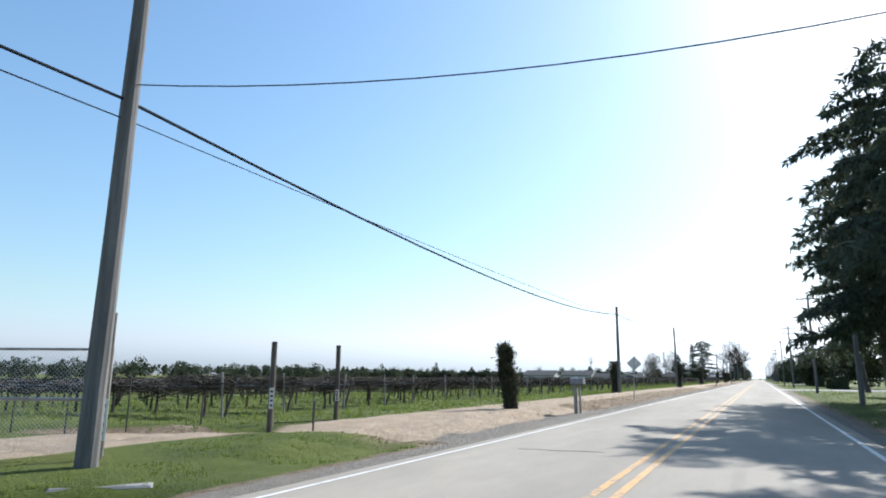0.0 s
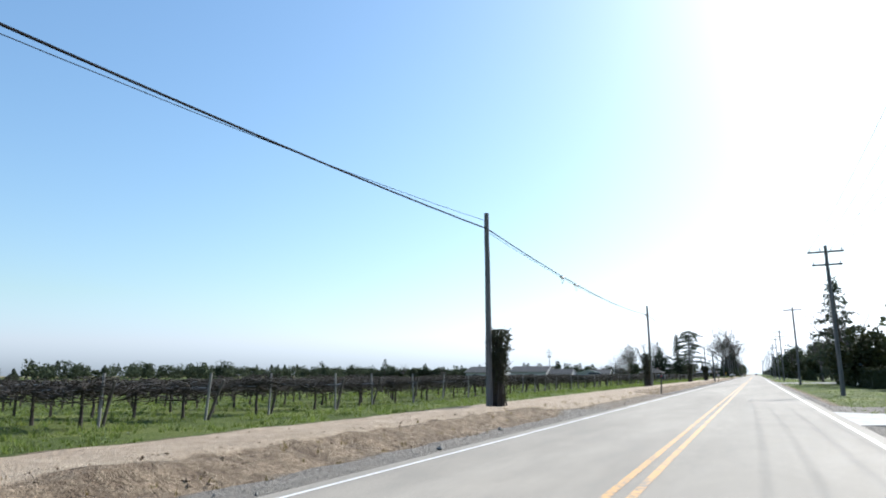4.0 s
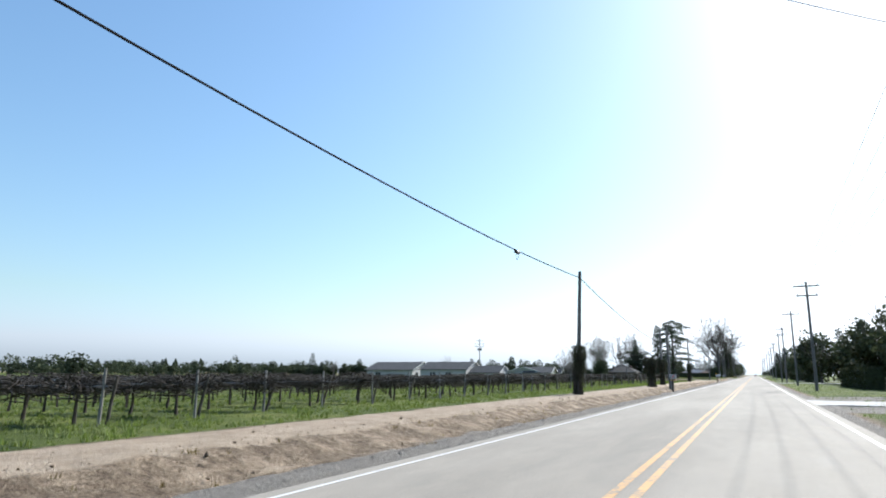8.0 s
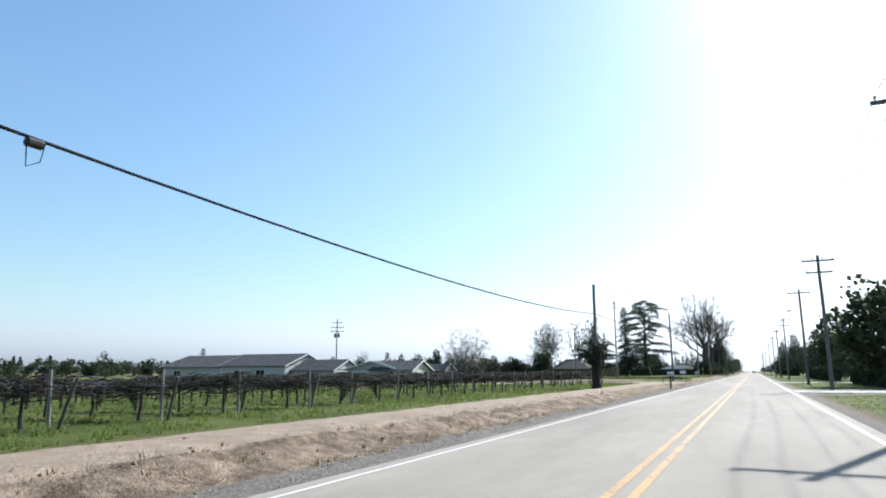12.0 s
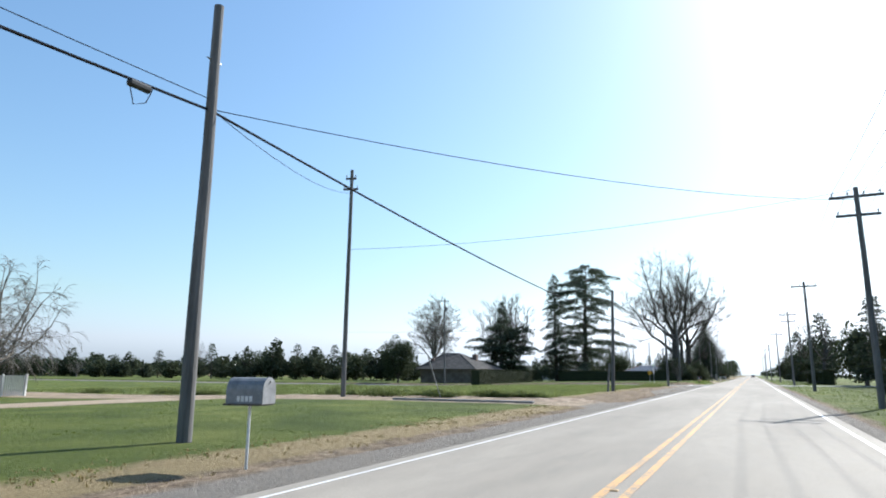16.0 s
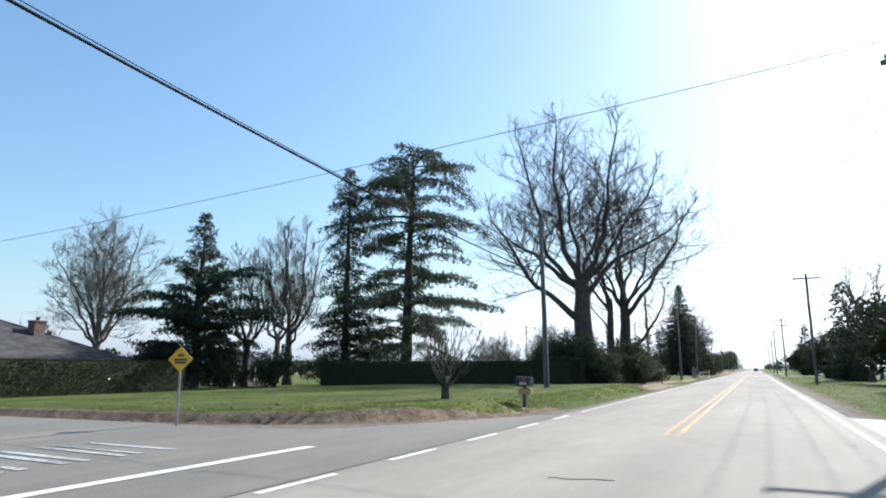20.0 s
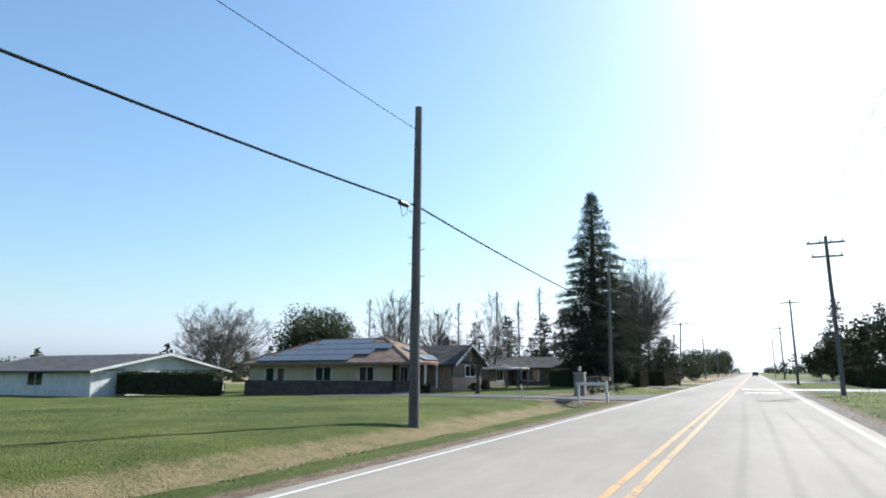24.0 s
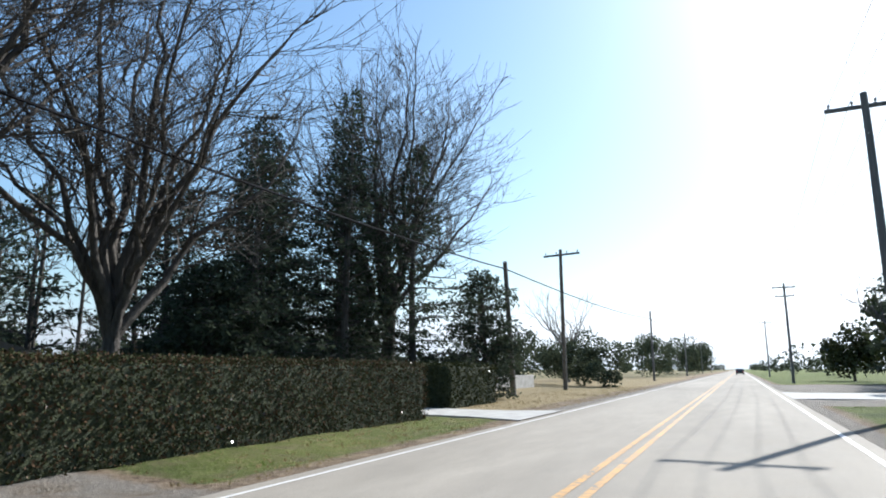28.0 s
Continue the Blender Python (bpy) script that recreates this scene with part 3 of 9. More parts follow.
def cover_at(x, y):
    """Shares of grass, track, gravel and dry grass."""
    grass = track = gravel = dry = 0.0
    if x > 3.5:
        gravel = 1 - smooth_to(x, 4.2, 5.0)
        grass = smooth_to(x, 4.4, 5.2) * 0.85
        for a, b in ((88, 104), (176, 196), (268, 282), (312, 316), (520, 531), (560, 600)):
            if a < y < b and x < 24:
                grass, gravel = 0.1, 0.9
        dry = 0.25
    else:
        d = -x
        if y < 13:
            gravel = 1 - smooth_to(d, 4.0, 4.8)
            grass = smooth_to(d, 4.2, 5.0) * (1 - smooth_to(y, 9, 16) * smooth_to(-d, -9.5, -6.0))
            track = smooth_to(d, 8.5, 9.5) * (1 - smooth_to(d, 12, 13.5)) * 0.9
            u = min(1.0, max(0.0, ((x + 14) * 4.8 + (y - 10.3) * 3.1) / 32.65))
            dug = math.exp(-((x + 14 - 4.8 * u) ** 2 + (y - 10.3 - 3.1 * u) ** 2) / 0.8)
            u = min(1.0, max(0.0, ((x + 6.3) + (y - 4.2)) / 2.0))
            dug = min(1.0, dug * 1.3 + math.exp(-((x + 6.3 - u) ** 2 + (y - 4.2 - u) ** 2) / 0.2))
            track *= 1 - dug
            grass *= (1 - track) * (1 - dug)
        elif y < 300:
            gravel = 1 - smooth_to(d, 5.0, 5.8)
            track = smooth_to(d, 6.5, 7.1) * (1 - smooth_to(d, 9.0, 10.2))
            if y < 29.5:
                track = max(track, smooth_to(d, 4.8, 5.6) * (1 - smooth_to(d, 9.6, 10.8)) * 0.9)
            if 93 < y < 122:
                sand = smooth_to(y, 94, 98) * (1 - smooth_to(y, 118.5, 121.5))
                track = max(track, sand * smooth_to(d, 4.9, 6.0) * (1 - smooth_to(d, 9.8, 10.8)))
                gravel *= 1 - 0.5 * sand
            track = max(track, 0.42 * smooth_to(y, 90, 170) * smooth_to(d, 5.2, 5.8) * (1 - smooth_to(d, 9.0, 10.2)))
            grass = smooth_to(d, 9.2, 10.6) * (0.82 if d > 14 else 0.95)
        elif y < 312:
            gravel = 1 - smooth_to(d, 4.6, 5.4)
            track = smooth_to(d, 5.6, 6.6) * (1 - smooth_to(d, 34, 38)) * 0.8
            grass = smooth_to(d, 36, 40)
        elif y < 336:
            gravel = 1 - smooth_to(d, 4.4, 5.4)
            track = (smooth_to(d, 26, 27) * (1 - smooth_to(d, 32, 34))) * 0.9
            grass = smooth_to(d, 6.0, 7.0) * (1 - track)
            dry = (1 - smooth_to(d, 6.4, 7.6)) * smooth_to(d, 5.0, 5.8) * 0.75
        elif y < 344:
            gravel = (1 - smooth_to(d, 4.8, 6.5)) * 0.75
            track = smooth_to(d, 4.4, 5.4) * (1 - smooth_to(d, 60, 70)) * 0.52
            grass = smooth_to(d, 62, 66)
        elif y < 389.4:
            stony = smooth_to(y, 360, 368)
            gravel = 1 - smooth_to(d, 4.6 + 1.5 * stony, 5.2 + 2.0 * stony)
            grass = smooth_to(d, 8.0, 9.2) * 0.9
            dry = smooth_to(d, 7.0, 7.8) * (1 - smooth_to(d, 9.0, 10.5)) * 0.6
        elif 398.6 < y < 412 and bank_in(x, y) > -2.5:
            b = bank_in(x, y)
            gravel = (1 - smooth_to(b, -0.35, 0.2)) * 0.75 * (1 - smooth_to(d, 9, 14))
            grass = smooth_to(b, 0.34, 0.5) * (0.9 + 0.1 * noise.noise((x, y, 0))) if y < 408 else smooth_to(b, 0.6 - 0.5 * smooth_to(y, 408, 412), 0.95)
            grass = max(grass, 0.28 * smooth_to(b, 0.0, 0.2) * (0.5 + noise.noise((x * 2, y * 2, 3))))
        elif y < 402:
            gravel = (1 - smooth_to(d, 4.6, 5.6)) * 0.8
            track = smooth_to(d, 4.6, 5.6) * (1 - smooth_to(d, 10, 13)) * 0.55
            track *= 1 - smooth_to(y, 400.0, 400.6)
            grass = smooth_to(d, 11, 14) * (1 - smooth_to(y, 400.0, 400.6)) + 0.25 * smooth_to(y, 400.6, 401.4)
        elif y < 435.4 or (y < 438 and d > 10.5):
            gravel = 1 - smooth_to(d, 3.9, 4.4)
            grass = smooth_to(d, 4.1, 4.6) * (1 - (1 - smooth_to(y, 402.3, 403.0)) * smooth_to(d, 8, 10))
            dry = smooth_to(d, 4.6, 5.2) * (1 - smooth_to(d, 5.6, 6.2)) * 0.34
            u = min(2.0, max(-2.0, (-(x + 6.7) * 0.75 + (y - 435.6)) / 1.5625))
            bare = math.exp(-((x + 6.7 + 0.75 * u) ** 2 + (y - 435.6 - u) ** 2) / 0.7)
            grass *= 1 - min(1.0, 1.3 * bare)
        elif y < 466:
            grass = (1 - smooth_to(abs(d - 4.9), 0.7, 1.4)) * 0.75 * smooth_to(y, 446, 449)
            track = smooth_to(d, 3.9, 4.6) * (1 - smooth_to(d, 6.6, 8)) * 0.5
            grass = max(grass, smooth_to(d, 16, 20))
        elif y < 498:
            grass = smooth_to(d, 3.9, 4.5)
            dry = smooth_to(d, 5.8, 6.6) * (1 - smooth_to(d, 7.4, 8.6)) * 0.62
            if y > 495:
                u = min(1.0, max(0.0, ((x + 7.3) * 1.8 - (y - 498.3) * 0.9) / 4.05))
                pit = min(1.0, 1.4 * math.exp(-((x + 7.3 - 1.8 * u) ** 2 + (y - 498.3 + 0.9 * u) ** 2) / 0.5))
                grass, dry = grass * (1 - pit), dry * (1 - pit)
        elif y < 507:
            gravel = 0.3
            grass = smooth_to(d, 9, 11)
        elif y < 527:
            grass = smooth_to(d, 3.9, 4.4)
            dry = smooth_to(d, 5.3, 5.9) * (1 - smooth_to(d, 6.7, 7.3)) * (0.24 + 0.24 * smooth_to(y, 513, 520))
            if y > 524.5:
                grass *= 1 - 0.8 * math.exp(-((x + 6.3) ** 2 + (y - 526.4) ** 2) / 0.7)
        elif y < 537:
            gravel = 0.6
            grass = smooth_to(d, 12, 14)
        elif y < 549:
            grass = smooth_to(d, 4.0, 4.6) * 0.62
            dry = 0.34
        else:
            gravel = 1 - smooth_to(d, 4.0, 5.0)
            dry = smooth_to(d, 4.8, 6.0) * (0.9 if y < 640 else 0.4)
            grass = smooth_to(d, 5, 9) * 0.5
    return grass, track, gravel, dry


xs = steps([(-3000, -800, 550), (-800, -300, 125), (-300, -120, 36), (-120, -48, 9), (-48, -16, 2.6), (-16, -10.6, 0.8), (-10.6, -3.8, 0.26),
            (-3.8, -3.6, 0.1), (-3.6, 3.9, 2.5), (3.9, 4.1, 0.2), (4.1, 9, 0.7), (9, 30, 3), (30, 120, 15), (120, 600, 80), (600, 3000, 600)])
ys = steps([(-900, -100, 200), (-100, -12, 11), (-12, 2, 0.7), (2, 16, 0.35), (16, 399.4, 0.7), (399.4, 406, 0.18), (406, 412, 0.3), (412, 495, 0.7), (495, 500, 0.3), (500, 523.5, 0.7), (523.5, 529, 0.3), (529, 580, 0.7), (580, 720, 7), (720, 1400, 85), (1400, 4600, 400)])
gv = [(x, y, ground_z(x, y, True)) for y in ys for x in xs]
nx = len(xs)
gf = [(j * nx + i, j * nx + i + 1, (j + 1) * nx + i + 1, (j + 1) * nx + i) for j in range(len(ys) - 1) for i in range(nx - 1)]
gme = bpy.data.meshes.new("ground")
gme.from_pydata(gv, [], gf)
gme.materials.append(M["ground"])
gme.polygons.foreach_set("use_smooth", [True] * len(gf))
c1, c2 = [], []
for x, y, z in gv:
    g, t, r, d = cover_at(x, y)
    c1 += [g, t, r, 1.0]
    c2 += [d, 0.0, 0.0, 1.0]
for nm, vals in (("cover", c1), ("cover_two", c2)):
    at = gme.color_attributes.new(nm, "FLOAT_COLOR", "POINT")
    at.data.foreach_set("color", vals)
ground = tagged(new("ground", gme), "flat farmland with grass, bare soil, gravel verge and a dirt track", "ground", kind="structure")


# the road: a crowned slab
s = Shape()
prof = [(-3.72, -0.16), (-3.70, -0.015), (-3.4, 0.0), (0.0, 0.0), (3.7, 0.0), (3.95, -0.012), (4.0, -0.16)]
rys = steps([(-300, 0, 60), (0, 600, 12), (600, 4500, 300)])
vs, fs = [], []
for j, y in enumerate(rys):
    w = 0.05 * noise.noise((y * 0.8, 3, 0))
    vs += [(x + (w if i in (0, 1) else 0) - (w if i in (5, 6) else 0), y, z) for i, (x, z) in enumerate(prof)]
    if j:
        fs += [((j - 1) * 7 + i, (j - 1) * 7 + i + 1, j * 7 + i + 1, j * 7 + i) for i in range(6)]
s.add(vs, fs)
road = tagged(part("road", s, M["asphalt"]), "two-lane worn grey asphalt country road", "road", kind="structure")


def stripe(name, x, w, y0, y1, mat, label, z=0.005):
    st = Shape()
    n = max(1, int((y1 - y0) / 40))
    vs, fs = [], []
    for j in range(n + 1):
        y = y0 + (y1 - y0) * j / n
        vs += [(x - w / 2, y, z), (x + w / 2, y, z)]
        if j:
            fs.append((2 * j - 2, 2 * j - 1, 2 * j + 1, 2 * j))
    st.add(vs, fs)
    return tagged(part(name, st, mat), label, "road marking", kind="structure")


stripe("edge_line", XL, 0.064, -300, 389.5, M["white_line"], "worn white line along the road's edge")
for k in range(6):
    stripe("edge_dash", XL + 0.02, 0.12, 391.2 + 2.9 * k, 392.7 + 2.9 * k, M["white_line"], "white dash across the side street's mouth")
stripe("edge_line", XL, 0.064, 409.0, 4000, M["white_line"], "worn white line along the road's edge")
stripe("edge_line", XR, 0.10, -300, 4000, M["white_line"], "worn white line along the road's edge")
for dx in (-0.09, 0.18):
    stripe("centre_line", dx, 0.11, -300, 394.6, M["yellow_line"], "worn double yellow centre line")
    stripe("centre_line", dx, 0.11, 402.6, 4000, M["yellow_line"], "worn double yellow centre line")
for k in range(26):
    y = 4.0 + 24.0 * k
    if not 392 < y < 404:
        s = Shape()
        s.prism([(-0.05, -0.05), (0.05, -0.05), (0.05, 0.05), (-0.05, 0.05)], 0.004, 0.006)
        s.add([(-0.05, -0.05, 0.006), (0.05, -0.05, 0.006), (0.05, 0.05, 0.006), (-0.05, 0.05, 0.006), (-0.04, -0.025, 0.02), (0.04, -0.025, 0.02), (0.04, 0.025, 0.02), (-0.04, 0.025, 0.02)],
              [(0, 1, 5, 4), (1, 2, 6, 5), (2, 3, 7, 6), (3, 0, 4, 7), (4, 5, 6, 7)])
        ob = part("road_stud", s, M["mail_tan"])
        ob.location = (0.0, y, 0.0)
        tagged(ob, "small amber reflective stud on the centre line", "road stud", "studs along the centre line")


def lettering(name, text, x0, x1, y0, y1, mat, label, z=0.006):
    cu = bpy.data.curves.new(name, "FONT")
    cu.body = text
    cu.size = 1.0
    cu.offset = 0.012
    tmp = bpy.data.objects.new(name, cu)
    scene.collection.objects.link(tmp)
    bpy.context.view_layer.update()
    me = bpy.data.meshes.new_from_object(tmp.evaluated_get(bpy.context.evaluated_depsgraph_get()))
    bpy.data.objects.remove(tmp)
    co = np.array([v.co[:] for v in me.vertices])
    lo, hi = co.min(0), co.max(0)
    co[:, 0] = x0 + (co[:, 0] - lo[0]) / (hi[0] - lo[0]) * (x1 - x0)
    co[:, 1] = y0 + (co[:, 1] - lo[1]) / (hi[1] - lo[1]) * (y1 - y0)
    co[:, 2] = z
    me.vertices.foreach_set("co", co.ravel())
    me.materials.clear()
    me.materials.append(mat)
    me.update()
    return tagged(new(name, me), label, "road marking", kind="structure")


M["marking"] = worn_paint("road_lettering", (0.80, 0.79, 0.76), (0.30, 0.29, 0.28), 0.33)
lettering("road_lettering", "STOP", 0.85, 3.05, 513.0, 515.5, M["marking"], "large white word STOP painted on the lane")
lettering("road_lettering", "AHEAD", 0.50, 3.20, 522.9, 525.45, M["marking"], "large white word AHEAD painted on the lane")

# side street with flared corners, and its markings
def street_z(x, y):
    return max(ground_z(x, y), -0.05 - 0.5 * smooth_to(-x, 14, 46)) + 0.04


def side_rows():
    s = Shape()
    col = steps([(-260, -60, 20), (-60, -14, 4), (-14, -3.5, 0.7)])
    rows = []
    for k in range(13):
        row = []
        for x in col:
            fl = 2.6 * (1 - smooth_to(-x, 3.7, 8.0)) ** 2
            ya, yb = 391.2 - fl, 400.2 + 7.0 * (1 - smooth_to(-x, 3.7, 9.5)) ** 2
            y = ya + (yb - ya) * k / 12
            row.append((x, y, max(ground_z(x, y), -0.05 - 0.5 * smooth_to(-x, 14, 46)) + 0.04 if x < -3.76 else 0.004))
        rows.append(row)
    n = len(col)
    vs = [p for r in rows for p in r]
    s.add(vs, [(j * n + i, j * n + i + 1, (j + 1) * n + i + 1, (j + 1) * n + i) for j in range(12) for i in range(n - 1)])
    for e in (0, 12):
        o = [rows[e][i] for i in range(n)]
        s.add(o + [(x, y, z - 0.15) for x, y, z in o], [(i, i + 1, n + i + 1, n + i) for i in range(n - 1)])
    return s


tagged(part("side_street", side_rows(), M["asphalt_side"]), "grey asphalt side street joining the road", "road", kind="structure")
s = Shape()
for k in range(6):
    ya, yb = 392.2 + 0.95 * k, 393.15 + 0.95 * k
    sh = lambda yy: 0.1 * (yy - 392.2) / 5.7
    s.add([(xx + sh(yy), yy, street_z(xx, yy) + 0.008) for xx, yy in ((-5.72, ya), (-5.49, ya), (-5.49, yb), (-5.72, yb))], [(0, 1, 2, 3)])
tagged(part("stop_bar", s, M["white_line"]), "white stop bar across the side street", "road marking", kind="structure")
for k in range(4):
    y = 393.0 + 0.95 * k
    s = Shape()
    for a, b in ((0.0, 0.16), (0.62, 0.78)):
        for j in range(3):
            xa, xb = -9.6 + 0.734 * j, -9.6 + 0.734 * (j + 1)
            s.add([(xx, yy, street_z(xx, yy) + 0.010) for xx, yy in ((xa, y + a), (xb, y + a), (xb, y + b), (xa, y + b))], [(0, 1, 2, 3)])
    tagged(part("lane_lettering", s, M["faded_line"]), "worn white letters painted on the side street", "road marking", kind="structure")
# dark repaired cracks and patches in the road
rg = random.Random(4)
for y, x, l in ((12, -1.7, 1.6), (64, 2.3, 1.2), (99, 2.5, 2.2), (186, -0.9, 1.0), (202, 3.0, 1.2), (300, 2.6, 1.1), (364, 1.9, 0.9), (396.5, -0.35, 0.8), (388, 2.9, 1.6), (437, 2.6, 1.3), (470, 2.0, 1.0)):
    pts = [(x + 0.25 * k * l / 2 - l / 2, y + rg.uniform(-0.05, 0.05) + 0.02 * k) for k in range(9)]
    s = Shape()
    vs = [(a, b - 0.03, 0.004) for a, b in pts] + [(a, b + 0.03, 0.004) for a, b in pts]
    s.add(vs, [(i, i + 1, 10 + i, 9 + i) for i in range(8)])
    tagged(part("sealed_crack", s, M["patch"]), "dark sealed crack across the lane", "road marking", kind="structure")


def drive(y0, y1, x_far, mat, label, flare=1.2, far=None):
    s = Shape()
    col = steps([(x_far, -14, 3), (-14, -3.74, 0.9)]) if x_far < -14 else steps([(x_far, -3.74, 0.9)])
    rows = []
    for k in range(5):
        row = []
        for x in col:
            fl = flare * (1 - smooth_to(-x, 3.7, 6.5)) ** 2
            f2 = far * (1 - smooth_to(-x, 3.7, 9.0)) if far else fl
            y = (y0 - fl) + (y1 - y0 + fl + f2) * k / 4
            row.append((x, y, -0.05 + 0.03 * smooth_to(-x, 5, 9) - 0.5 * smooth_to(-x, 14, 46) + 0.05))
        rows.append(row)
    n = len(col)
    s.add([p for r in rows for p in r], [(j * n + i, j * n + i + 1, (j + 1) * n + i + 1, (j + 1) * n + i) for j in range(4) for i in range(n - 1)])
    for e in (0, 4):
        o = rows[e]
        s.add(o + [(x, y, z - 0.4) for x, y, z in o], [(i, i + 1, n + i + 1, n + i) for i in range(n - 1)])
    return tagged(part("driveway", s, mat), label, "driveway", kind="structure")


drive(499.5, 503.6, -24, M["asphalt_drive"], "dark asphalt driveway to a brick house", -0.3, 4.8)
drive(527.9, 532.3, -16, M["asphalt_side"], "pale asphalt driveway between clipped hedges", 1.2)
drive(548.6, 551.6, -16, M["concrete"], "pale concrete driveway beside a hedge", 0.8)


def right_drive(y0, y1, x_far, mat, label):
    s = Shape()
    s.add([(3.96, y0 - 1, -0.02), (5.2, y0 - 0.3, -0.02), (x_far, y0, 0.03), (x_far, y1, 0.03), (5.2, y1 + 0.3, -0.02), (3.96, y1 + 1, -0.02)], [(0, 1, 2, 3, 4, 5)])
    o = [(3.96, y0 - 1, -0.02), (5.2, y0 - 0.3, -0.02), (x_far, y0, 0.03), (x_far, y1, 0.03), (5.2, y1 + 0.3, -0.02), (3.96, y1 + 1, -0.02)]
    s.add(o + [(x, y, z - 0.2) for x, y, z in o], [(i, (i + 1) % 6, 6 + (i + 1) % 6, 6 + i) for i in range(6)])
    return tagged(part("driveway", s, mat), label, "driveway", kind="structure")


for y0, y1 in ((92, 97), (182, 187), (272, 277), (312.5, 316), (404, 409), (522, 528), (566, 574)):
    right_drive(y0, y1, 20, M["concrete"], "pale concrete driveway across the verge")

# ------------------------------------------------------------------ utility poles and wires
POLES = [  # x, y, height, lean x, lean y, ring of steps, radius
    ("a", -7.3, 6.5, 9.6, 0.10, 0.0), ("b", -9.2, 57.0, 7.5, 0.05, 0.0), ("c", -8.7, 95.8, 8.45, 0.0, 0.0), ("d", -8.97, 145.1, 9.0, 0.0, 0.1),
    ("e", -8.5, 186.3, 7.85, 0.3, 0.3), ("f", -6.1, 213.7, 6.1, -0.1, 0.1), ("g", -8.6, 228.0, 7.0, 0.0, 0.0), ("h", -9.45, 273.4, 8.1, 0.1, 0.1),
    ("i", -8.5, 317.4, 9.35, 0.0, 0.0), ("j", -20.3, 340.0, 13.9, 0.1, 0.0), ("k", -8.3, 359.2, 7.95, 0.25, 0.25), ("l", -7.72, 390.6, 7.4, 0.0, 0.1),
    ("m", -9.65, 426.1, 10.8, -0.1, 0.0), ("n", -8.6, 460.6, 9.3, 0.0, 0.0), ("o", -7.68, 483.7, 9.8, 0.1, 0.0), ("p", -7.9, 514.2, 9.9, 0.3, -0.2),
    ("q", -9.05, 563.2, 6.4, 1.1, -4.2), ("r", -9.0, 574.0, 8.9, 1.0, -4.0), ("s", -7.8, 613.5, 8.5, 0.0, 0.0), ("t", -7.8, 668.0, 8.6, 0.0, 0.0),
    ("u", -43.1, 401.7, 13.3, 0.0, 0.0), ("v", -76.6, 334.4, 12.2, 0.0, 0.0), ("w", -7.8, 728.0, 8.6, 0.0, 0.0), ("x", -7.8, 790.0, 8.6, 0.0, 0.0),
]
TOP = {}


def lag_point(key, z):
    x, y, h, lx, ly = TOP[key]
    k = z / h
    return Vector((x + lx * k, y + ly * k, z))


def utility_pole(key, x, y, h, lx, ly, r=0.15, label="tall weathered wooden utility pole beside the road"):
    TOP[key] = (x, y, h, lx, ly)
    g = ground_z(x, y)
    th = thing("utility_pole", label, "utility pole", x, y, g, "utility poles along the road")
    rg = random.Random(key)
    n = 7
    s = Shape()
    pts = [(lx * i / n + rg.uniform(-0.012, 0.012), ly * i / n, -0.3 + (h - g + 0.3) * i / n) for i in range(n + 1)]
    s.tube(pts, [r * (1 - 0.32 * i / n) for i in range(n + 1)], 12)
    part("shaft", s, M["pole_wood"], th, smooth=False)
    # hardware: through bolt and washer
    s = Shape()
    zc = h * 0.86 - g
    s.tube([(lx * 0.86 - 0.03, ly * 0.86 - r - 0.05, zc), (lx * 0.86 - 0.03, ly * 0.86 + r + 0.05, zc)], 0.02, 6)
    part("bolt", s, M["steel"], th)
    return th


def cross_arm(th, h, g, z, w, ax=(1, 0), pins=4):
    s = Shape()
    a = Vector((ax[0], ax[1], 0))
    n = Vector((-ax[1], ax[0], 0))
    o = n * 0.16
    c = [o - a * w / 2, o + a * w / 2]
    q = [c[0] - n * 0.05, c[1] - n * 0.05, c[1] + n * 0.05, c[0] + n * 0.05]
    s.add([(*p[:2], z - g - 0.06) for p in q] + [(*p[:2], z - g + 0.06) for p in q], [(3, 2, 1, 0), (4, 5, 6, 7), (0, 1, 5, 4), (1, 2, 6, 5), (2, 3, 7, 6), (3, 0, 4, 7)])
    arm = part("crossarm", s, M["pole_wood"], th)
    for k in range(pins):
        p = c[0] + (c[1] - c[0]) * (0.06 + 0.88 * k / max(1, pins - 1))
        s = Shape()
        s.tube([(p.x, p.y, z - g + 0.06), (p.x, p.y, z - g + 0.12), (p.x, p.y, z - g + 0.16), (p.x, p.y, z - g + 0.22)], [0.02, 0.02, 0.05, 0.035], 8)
        part("insulator", s, M["mail_grey"], arm)
    return arm


def canister(th, x, y, z, r=0.2, h=0.6):
    s = Shape()
    s.tube([(x, y, z), (x, y, z + 0.04), (x, y, z + h - 0.04), (x, y, z + h), (x, y, z + h + 0.1)], [r * 0.8, r, r, r * 0.85, r * 0.3], 12)
    return part("transformer", s, M["mail_grey"], th)


